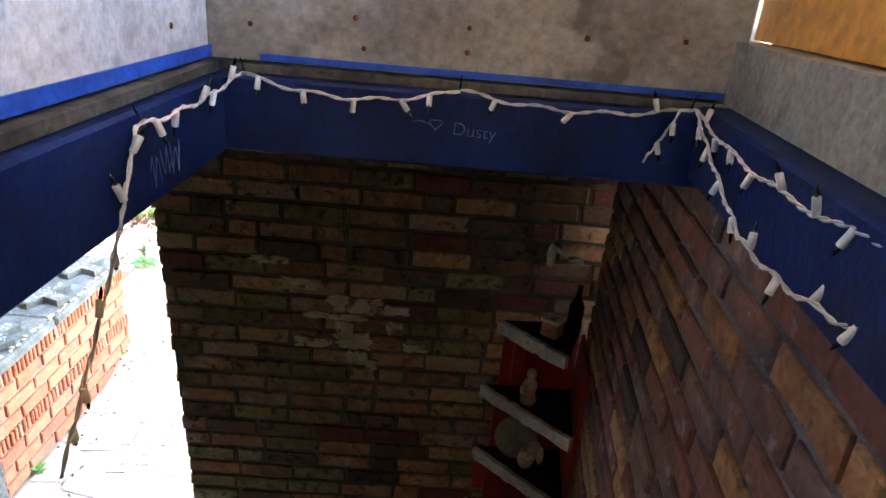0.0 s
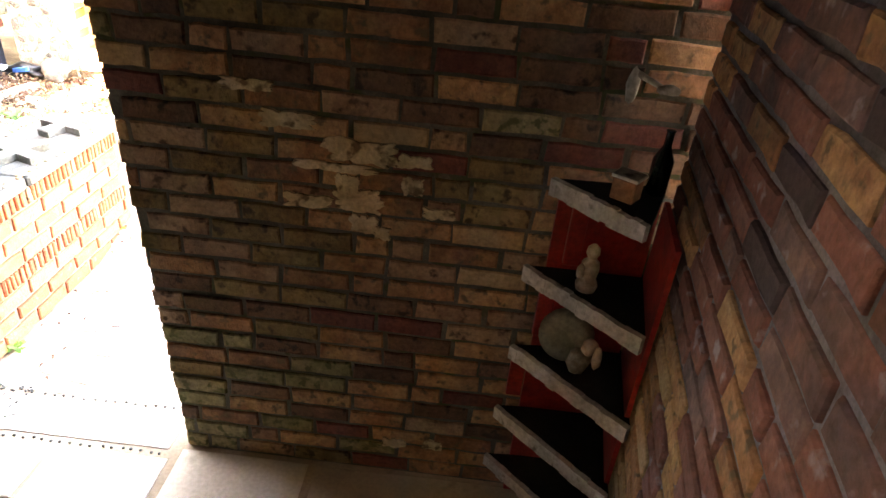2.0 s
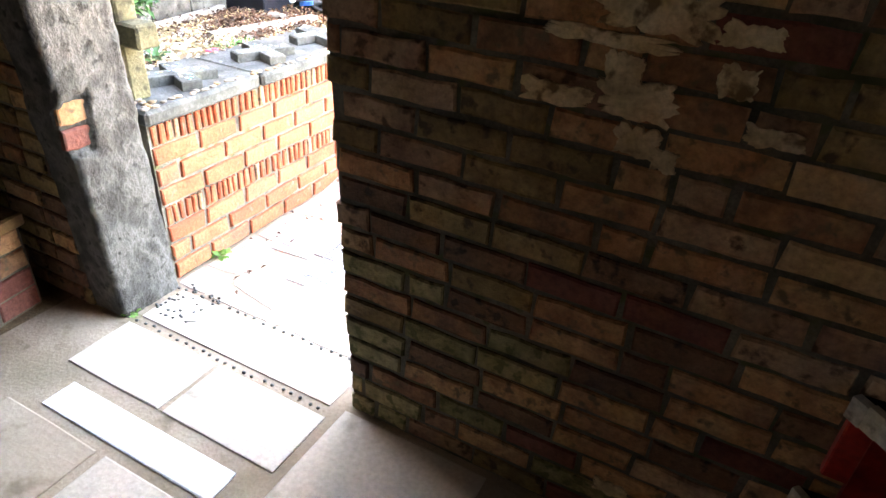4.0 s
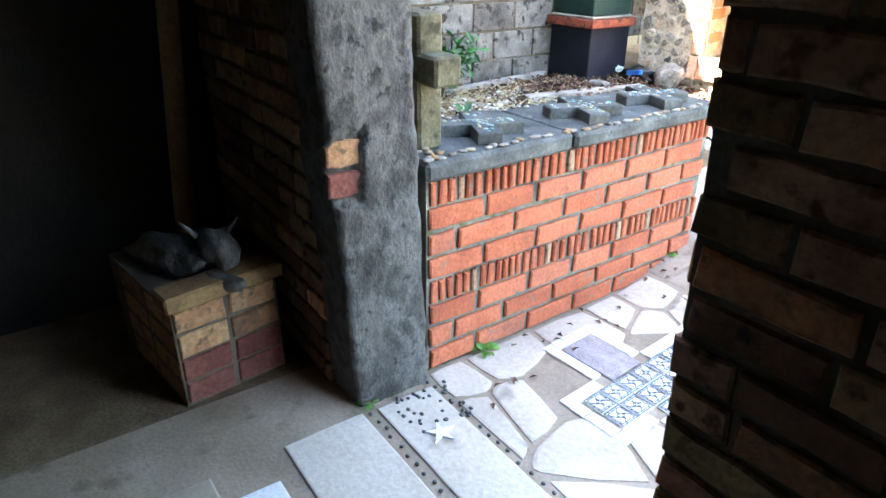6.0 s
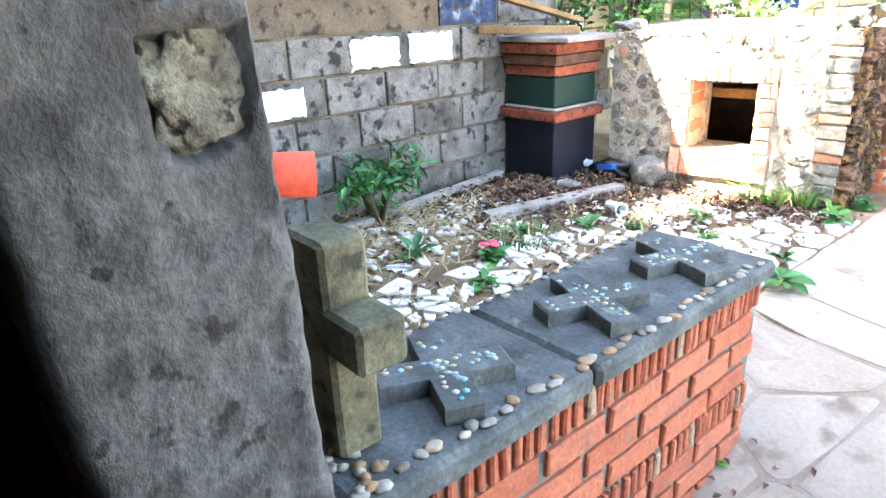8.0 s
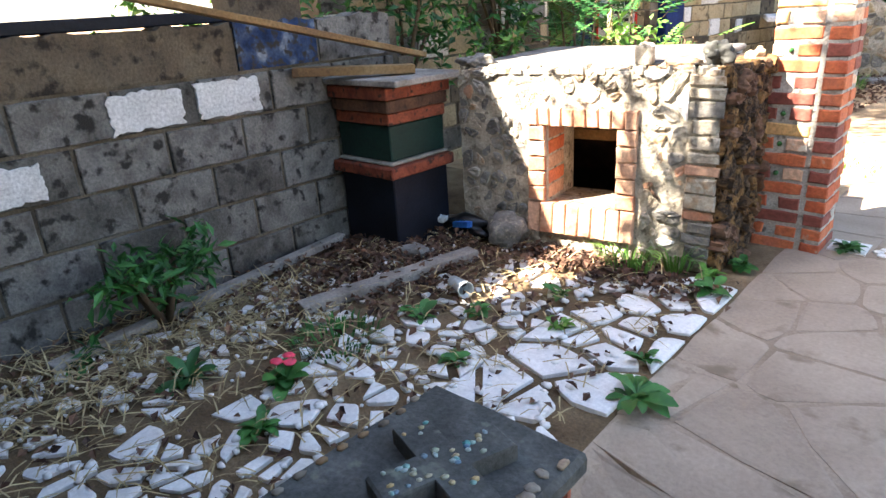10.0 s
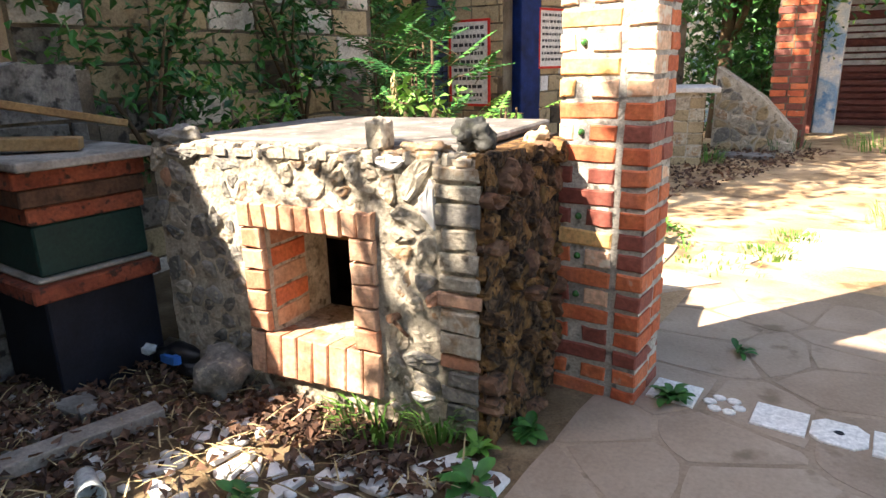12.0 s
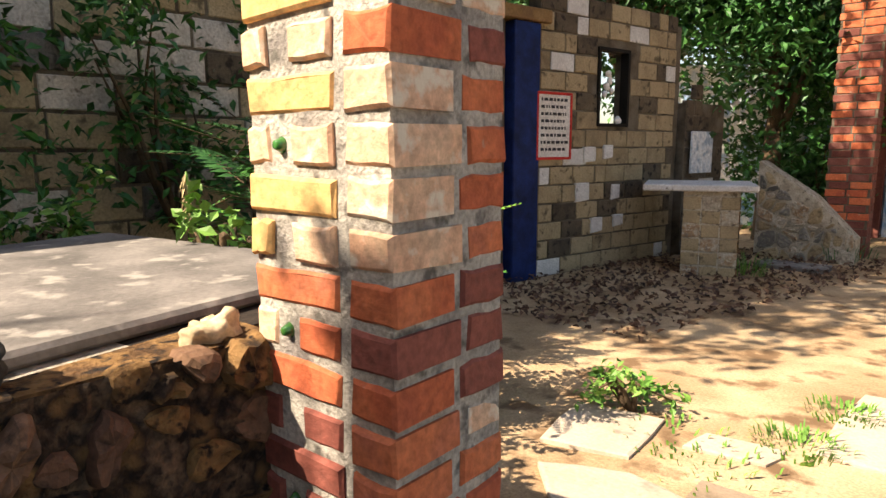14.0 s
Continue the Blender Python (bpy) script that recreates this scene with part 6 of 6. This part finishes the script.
rl = random.Random(55)
lb = bmesh.new()
for k in range(4000):
    zone = rl.random()
    if zone < 0.52:
        x, y = rl.gauss(-3.4, 0.35), rl.gauss(6.2, 0.42)
    elif zone < 0.76:
        x, y = -3.95 + 2.2 * rl.random() ** 1.7, rl.uniform(3.3, 6.8)
    else:
        x, y = rl.gauss(-2.4, 0.3), rl.gauss(6.78, 0.10)
    if not (-3.98 < x < -1.62 and 3.28 < y < 6.95):
        continue
    s = rl.uniform(0.03, 0.065)
    leaf_quad(lb, Matrix.Translation((x, y, ground_z(x, y) + rl.uniform(0.008, 0.05 if zone < 0.52 else 0.025))) @ random_turn(rl, 45), s, s * 0.6, 0.4)
for k in range(2600):
    x, y = rl.uniform(-6, -2.4), rl.uniform(11.5, 17)
    x = x + 0.24 * (y - 13)
    s = rl.uniform(0.05, 0.1)
    leaf_quad(lb, Matrix.Translation((x, y, ground_z(x, y) + 0.02)) @ random_turn(rl, 40), s, s * 0.6, 0.4)
for k in range(40):
    x, y = rl.gauss(-1.25, 0.1), rl.uniform(3.3, 4.9)
    if x > -1.34:
        leaf_quad(lb, Matrix.Translation((x, y, ground_z(x, y) + 0.01)) @ random_turn(rl, 30), 0.04, 0.022, 0.3)
tagged(new("dry_leaves", mesh_of("dry_leaves", lb, M["leaf_dry"])), "carpet of curled brown fallen leaves", "leaves", kind="stuff")
sb = bmesh.new()
for k in range(3000):
    x, y = rl.gauss(-3.55, 0.3), rl.uniform(3.3, 5.6)
    if rl.random() < 0.55:
        x, y = -3.7 + 1.95 * rl.random() ** 1.6, rl.uniform(3.3, 6.9)
    if x < -3.98:
        continue
    m_ = Matrix.Translation((x, y, ground_z(x, y) + rl.uniform(0.004, 0.05))) @ pose(0, 0, 0, rl.uniform(-15, 15), rl.uniform(-20, 20), rl.uniform(0, 360))
    l, w = rl.uniform(0.06, 0.2), 0.003
    vs = [sb.verts.new(m_ @ Vector(p)) for p in ((0, -w, 0), (l / 2, -w, 0.012), (l, 0, 0), (l / 2, w, 0.012), (0, w, 0))]
    sb.faces.new(vs)
tagged(new("dry_grass", mesh_of("dry_grass", sb, M["straw"])), "dead straw and twigs lying on the soil", "straw", kind="stuff")


def weed_leaf(b, m, l, w):
    """A drooping oblong leaf with a folded midrib and a rounded tip."""
    rows = []
    for s, q in ((0.0, 0.12), (0.3, 0.55), (0.6, 1.0), (0.85, 0.75), (1.0, 0.12)):
        z = l * (0.35 * s - 0.5 * s * s)
        rows.append([b.verts.new(m @ Vector((l * s, d * w * q / 2, z + (0.18 * w * q if d else 0)))) for d in (-1, 0, 1)])
    for a, c in zip(rows, rows[1:]):
        for i in (0, 1):
            b.faces.new((a[i], a[i + 1], c[i + 1], c[i])).smooth = True


def rosette(x, y, z, n, l, w, material, label, rise=25, name="weed"):
    th = thing(name, label, "weed", (x, y, z), "weeds in the yard")
    b = bmesh.new()
    for k in range(int(n * 1.7)):
        a, s = k * 137.5, rl.uniform(0.35, 1.1)
        weed_leaf(b, Matrix.Translation((rl.uniform(-0.02, 0.02), rl.uniform(-0.02, 0.02), 0.008)) @ pose(0, 0, 0, 0, 0, a + rl.uniform(-25, 25)) @ pose(0, 0, 0, rl.uniform(-20, 20), -rl.uniform(0, rise * 1.8), 0), l * s * 0.85, w * s)
    part("foliage", b, material, th)
    return th


for x, y, n, l, w, mm in ((-1.64, 5.76, 14, 0.17, 0.06, M["leaf"]), (-1.76, 6.80, 14, 0.14, 0.05, M["leaf"]), (-2.80, 5.0, 12, 0.13, 0.07, M["leaf"]), (-2.55, 5.95, 14, 0.10, 0.04, M["leaf"]), (-2.35, 5.55, 12, 0.09, 0.04, M["leaf"]),
                          (-2.15, 6.05, 14, 0.08, 0.03, M["leaf_light"]), (-2.75, 5.75, 14, 0.12, 0.05, M["leaf"]), (-3.15, 4.75, 16, 0.16, 0.05, M["leaf_dark"]), (-2.6, 4.75, 12, 0.12, 0.04, M["leaf"]), (-1.75, 7.2, 20, 0.12, 0.05, M["leaf"]),
                          (-1.85, 7.0, 16, 0.10, 0.04, M["leaf_light"]), (-1.36, 7.72, 16, 0.12, 0.05, M["leaf"]), (-1.38, 4.7, 14, 0.07, 0.03, M["leaf_light"]), (-1.33, 3.5, 10, 0.07, 0.03, M["leaf_light"]), (-1.72, 6.02, 8, 0.12, 0.04, M["leaf"]),
                          (-1.22, 8.32, 10, 0.10, 0.03, M["leaf"]), (-2.35, 6.35, 14, 0.10, 0.035, M["leaf"]), (-1.3, 2.93, 8, 0.05, 0.02, M["leaf_light"])):
    rosette(x, y, ground_z(x, y), n, l, w, mm, "low green weed growing between stones")


def grass(x, y, z, n, l, spread, material, label):
    th = thing("grass_tuft", label, "grass", (x, y, z), "grass tufts")
    b = bmesh.new()
    for k in range(n):
        a = rl.uniform(0, 2 * math.pi)
        r = spread * math.sqrt(rl.random())
        h = l * rl.uniform(0.5, 1.1)
        d = Vector((math.cos(a), math.sin(a), 0))
        p0 = d * r
        t = Vector((-d.y, d.x, 0)) * rl.uniform(0.003, 0.007)
        p1, p2 = p0 + d * h * 0.2 + Vector((0, 0, h * 0.6)), p0 + d * h * rl.uniform(0.4, 0.9) + Vector((0, 0, h * rl.uniform(0.6, 1)))
        vs = [b.verts.new(p) for p in (p0 - t, p0 + t, p1 + t, p2, p1 - t)]
        b.faces.new(vs)
    o = part("foliage", b, material, th)
    o["kind"] = "stuff"


for x, y, n, l, s, mm in ((-2.25, 6.92, 90, 0.16, 0.16, M["leaf_light"]), (-2.02, 7.0, 60, 0.18, 0.08, M["leaf_light"]), (-2.9, 5.35, 160, 0.075, 0.2, M["leaf"]), (-1.4, 10.3, 160, 0.06, 0.22, M["leaf_light"]), (-1.3, 10.9, 160, 0.06, 0.2, M["leaf_light"]),
                          (-1.9, 10.0, 50, 0.05, 0.3, M["leaf_light"]), (-1.6, 9.75, 50, 0.045, 0.3, M["leaf_light"]), (-2.95, 15.0, 80, 0.28, 0.25, M["leaf_light"]), (-0.4, 12.0, 120, 0.22, 0.5, M["leaf_light"]), (-2.2, 16.8, 90, 0.3, 0.4, M["leaf"]), (-0.9, 17.5, 120, 0.3, 0.6, M["leaf_light"])):
    grass(x, y, ground_z(x, y), n, l, s, mm, "tuft of green grass growing from a joint")


dk = [M["leaf_dark"], M["leaf"]]


def shrub(name, label, at, radii, n, l, w, materials, stems=5, seed=0, category="shrub", flat=0.0):
    """A bush: bent stems and a ragged cloud of single leaves in clumps."""
    r = random.Random(seed)
    th = thing(name, label, category, at)
    tips = []
    for k in range(stems):
        b = bmesh.new()
        a = r.uniform(0, 2 * math.pi)
        tip = Vector((radii[0] * 0.7 * math.cos(a), radii[1] * 0.7 * math.sin(a), radii[2] * r.uniform(0.6, 1.6)))
        mid = tip * 0.5 + Vector((r.uniform(-0.1, 0.1), r.uniform(-0.1, 0.1), 0.15))
        cyl(b, (0, 0, -0.02), mid, 0.02 * max(1, radii[2]), 0.012 * max(1, radii[2]), 7)
        cyl(b, mid, tip, 0.012 * max(1, radii[2]), 0.004, 6)
        tips += [tip, mid]
        part("stem", b, M["bark"], th)
    clumps = [Vector((r.gauss(0, 0.5) * radii[0], r.gauss(0, 0.5) * radii[1], radii[2] * (1 + r.uniform(-0.95, 0.95)))) for _ in range(max(6, n // 60))] + tips
    for mi, mm in enumerate(materials):
        b = bmesh.new()
        for k in range(n // len(materials)):
            c = r.choice(clumps)
            p = c + Vector((r.gauss(0, 0.14) * radii[0], r.gauss(0, 0.14) * radii[1], r.gauss(0, 0.14) * radii[2]))
            s = r.uniform(0.6, 1.2)
            leaf_quad(b, Matrix.Translation(p) @ random_turn(r, 55), l * s, w * s, 0.2)
        o = part("foliage", b, mm, th)
        o["kind"] = "stuff"
    return th


def fern_bush(at, n, l, seed, materials, lift=45):
    """A bush of long feathery leaves, each a rib with pairs of narrow leaflets."""
    r = random.Random(seed)
    th = thing("feathery_bush", "green bush with feathery paired leaflets behind the oven", "bush", at, "feathery bushes")
    b = bmesh.new()
    lb_ = [bmesh.new() for _ in materials]
    for k in range(n):
        a = r.uniform(0, 360)
        h = r.uniform(0.1, 1.0)
        base = Vector((r.uniform(-0.3, 0.3), r.uniform(-0.3, 0.3), h))
        m_ = Matrix.Translation(base) @ pose(0, 0, 0, 0, -r.uniform(0, lift), a)
        L = l * r.uniform(0.7, 1.2)
        cyl(b, m_ @ Vector((0, 0, 0)), m_ @ Vector((L, 0, -0.15 * L)), 0.004, 0.001, 4, False)
        q = lb_[k % len(materials)]
        for j in range(9):
            s = (j + 1.5) / 10
            for sd in (-1, 1):
                leaf_quad(q, m_ @ Matrix.Translation((L * s, 0, -0.15 * L * s * s)) @ pose(0, 0, 0, 0, 8, sd * (72 - 25 * s)), L * 0.27 * math.sin(math.pi * min(0.95, 0.25 + 0.7 * s)), L * 0.085, 0.1)
    part("leaf_ribs", b, M["bark"], th)["kind"] = "stuff"
    for k in range(4):
        b = bmesh.new()
        cyl(b, (r.uniform(-0.1, 0.1), r.uniform(-0.1, 0.1), -0.9), (r.uniform(-0.25, 0.25), r.uniform(-0.25, 0.25), 1.0), 0.018, 0.008, 6)
        part("stem", b, M["bark"], th)
    for q, mm in zip(lb_, materials):
        o = part("foliage", q, mm, th)
        o["kind"] = "stuff"


bricks(wall_vine, (-4.84, 6.97, 0), (0, 1, 0), (1, 0, 0), 3.0, 0.3, 3.2, 0.215, 0.42, [M["block_tan"], M["concrete_brown"], M["concrete_block"], M["paint_white_old"]], rf, joint=0.02, depth=0.08, weights=[9, 2, 2, 2.5], name="block", heads=0.1)
fern_bush((-3.35, 8.75, 0.9), 66, 0.36, 3, [M["leaf"], M["leaf_dark"]])
fern_bush((-3.2, 9.3, 0.45), 60, 0.38, 4, [M["leaf"], M["leaf_light"]])
fern_bush((-4.1, 9.4, 1.0), 60, 0.42, 5, [M["leaf_dark"], M["leaf"]])
fern_bush((-5.3, 10.7, 1.1), 40, 0.7, 6, [M["leaf_dark"], M["leaf"]])
shrub("creeper", "dark green creeper mass beside the doorway", (-5.75, 11.4, 0.9), (0.5, 0.6, 0.9), 1800, 0.13, 0.06, [M["leaf_dark"], M["leaf"]], 6, 8, "creeper")
shrub("creeper", "dark green creeper hanging over the block wall", (-4.65, 7.6, 1.2), (0.28, 0.7, 0.75), 900, 0.11, 0.05, [M["leaf_dark"], M["leaf"]], 6, 1, "creeper")
shrub("creeper", "dark green creeper hanging over the block wall", (-4.65, 8.9, 1.3), (0.3, 0.8, 0.85), 900, 0.11, 0.05, [M["leaf_dark"], M["leaf"]], 6, 2, "creeper")
shrub("creeper", "dark green creeper hanging over the block wall", (-4.6, 7.1, 2.1), (0.35, 0.5, 0.6), 420, 0.12, 0.05, [M["leaf_dark"], M["leaf"]], 5, 3, "creeper")
shrub("shrub", "small leafy shrub by the wall with oval leaves", (-4.0, 7.9, 1.2), (0.22, 0.3, 0.28), 300, 0.07, 0.035, [M["leaf_light"], M["leaf"]], 4, 4)
shrub("shrub", "yellow-green sprig growing behind the oven", (-2.95, 8.2, 1.25), (0.24, 0.16, 0.20), 150, 0.07, 0.04, [M["leaf_light"]], 5, 5)
shrub("shrub", "dark ferny weed against the block wall", (-3.75, 4.95, 0.40), (0.18, 0.32, 0.22), 420, 0.10, 0.035, [M["leaf_dark"], M["leaf"]], 6, 6)
shrub("shrub", "low bright weed by the path edge", (-2.2, 10.2, 0.35), (0.30, 0.34, 0.10), 330, 0.06, 0.035, [M["leaf_light"]], 5, 7)
shrub("shrub", "sunlit green bush beyond the block wall", (-7.6, 6.9, 0.6), (0.5, 0.6, 0.85), 700, 0.12, 0.06, [M["leaf_light"], M["leaf"]], 5, 21)
shrub("creeper", "dense dark creeper against the painted wall", (-3.55, 19.5, 0.3), (0.8, 0.35, 1.6), 3200, 0.16, 0.08, dk, 6, 31, "creeper")
shrub("creeper", "dense dark creeper beside the brick column", (-3.0, 18.2, 0.3), (0.35, 0.3, 1.3), 1500, 0.15, 0.08, dk, 5, 32, "creeper")
spike = thing("flower_spike", "drooping yellow seed spike behind the oven", "flower spike", (-3.1, 8.15, 1.28))
tube("stem", [Vector((0.01 * math.sin(i), 0, 0.05 * i)) for i in range(10)], 0.005, M["leaf_light"], spike, Matrix.Identity(4))
b = bmesh.new()
for k in range(40):
    leaf_quad(b, Matrix.Translation((0.0, 0, 0.25 + 0.2 * k / 40)) @ pose(0, 0, 0, 0, 60, k * 137), 0.06, 0.014)
o = part("pods", b, M["straw"], spike)


def tree(at, h, crown, n, leaf, seed, label, mats, lean=(0, 0, 0)):
    """A tapered trunk with limbs and a ragged crown of single leaves."""
    r = random.Random(seed)
    th = thing("tree", label, "tree", at, "trees")
    b = bmesh.new()
    cyl(b, (0, 0, -0.1), (0.1, 0.05, h * 0.5), 0.045 * h ** 0.8, 0.03 * h ** 0.8, 9)
    limbs = []
    for k in range(9):
        a = r.uniform(0, 2 * math.pi)
        s = Vector((0.1, 0.05, h * r.uniform(0.3, 0.5)))
        e = Vector((crown[0] * 0.75 * math.cos(a), crown[1] * 0.75 * math.sin(a), h * r.uniform(0.55, 1.0))) + Vector(lean)
        mid = s.lerp(e, 0.5) + Vector((0, 0, 0.1 * h))
        cyl(b, s, mid, 0.02 * h ** 0.8, 0.012 * h ** 0.8, 6)
        cyl(b, mid, e, 0.012 * h ** 0.8, 0.004, 5)
        limbs += [e, mid]
    part("trunk", b, M["bark"], th)
    clumps = limbs + [Vector((r.gauss(0, 0.42) * crown[0], r.gauss(0, 0.42) * crown[1], h * 0.75 + r.gauss(0, 0.4) * crown[2])) + Vector(lean) for _ in range(45)]
    for mm in mats:
        b = bmesh.new()
        for k in range(n // len(mats)):
            c = r.choice(clumps)
            p = c + Vector((r.gauss(0, 0.16) * crown[0], r.gauss(0, 0.16) * crown[1], r.gauss(0, 0.16) * crown[2]))
            s = leaf * r.uniform(0.6, 1.3)
            leaf_quad(b, Matrix.Translation(p) @ random_turn(r, 60), s, s * 0.5, 0.2)
        o = part("crown", b, mm, th)
        o["kind"] = "stuff"


tree((-3.6, 18.3, 0.2), 5.5, (1.8, 1.5, 2.6), 9000, 0.17, 1, "dense dark green tree behind the stone table", dk)
tree((-5.6, 17.5, 0.2), 6.5, (2.2, 1.8, 3.0), 9000, 0.18, 2, "tall dark green tree above the ruin wall", dk)
tree((-2.6, 19.3, 0.2), 6.0, (1.4, 0.8, 2.8), 6000, 0.16, 3, "leafy tree against the painted wall", [M["leaf_dark"], M["leaf_light"]])
tree((1.8, 18.0, 0.2), 6.5, (2.4, 2.4, 2.6), 8000, 0.18, 4, "leafy tree shading the path to the arch", dk)
tree((-7.5, 11.0, 0.2), 6.5, (2.2, 2.8, 2.6), 8000, 0.18, 5, "tall tree behind the creeper wall", dk)
# tree added up-sun to dapple the ground beyond the oven
tree((-6.1, 8.6, 0.2), 8.0, (2.3, 2.4, 2.4), 9000, 0.17, 6, "tall tree added over the creeper wall to cast dapples", dk)
# out-of-view tree, leaned so its leaf shadows fall on the oven corner
tree((-4.4, 2.6, 0.2), 5.6, (0.36, 0.4, 0.7), 170, 0.12, 14, "unseen slender tree added to dapple the oven", dk, (0.45, 1.2, 0.2))
# two more trees added to darken the far wall and table with shade
tree((-6.3, 11.6, 0.2), 8.0, (2.4, 2.0, 2.4), 20000, 0.17, 12, "tall tree shading the doorway", dk)
tree((-8.3, 8.3, 0.2), 9.5, (2.6, 2.6, 2.8), 12000, 0.19, 13, "tall tree added behind the walls to cast shade", dk)
tree((-9.5, 20.0, 0.2), 8.0, (3.5, 3.0, 3.8), 9000, 0.25, 7, "tall dark tree far behind the walls", dk)
tree((-1.0, 25.0, 0.2), 9.0, (4.5, 2.5, 4.2), 10000, 0.28, 8, "tall tree far behind the arch", dk)
tree((5.0, 24.0, 0.2), 9.0, (4.0, 3.0, 4.2), 9000, 0.28, 9, "tall tree far behind the arch", dk)
tree((-5.5, 24.5, 0.2), 9.0, (4.0, 2.5, 4.5), 9000, 0.28, 10, "tall tree far behind the painted wall", dk)
tree((6.5, 13.0, 0.2), 7.0, (2.5, 3.0, 3.0), 6000, 0.22, 11, "tree beyond the sunny ground", dk)
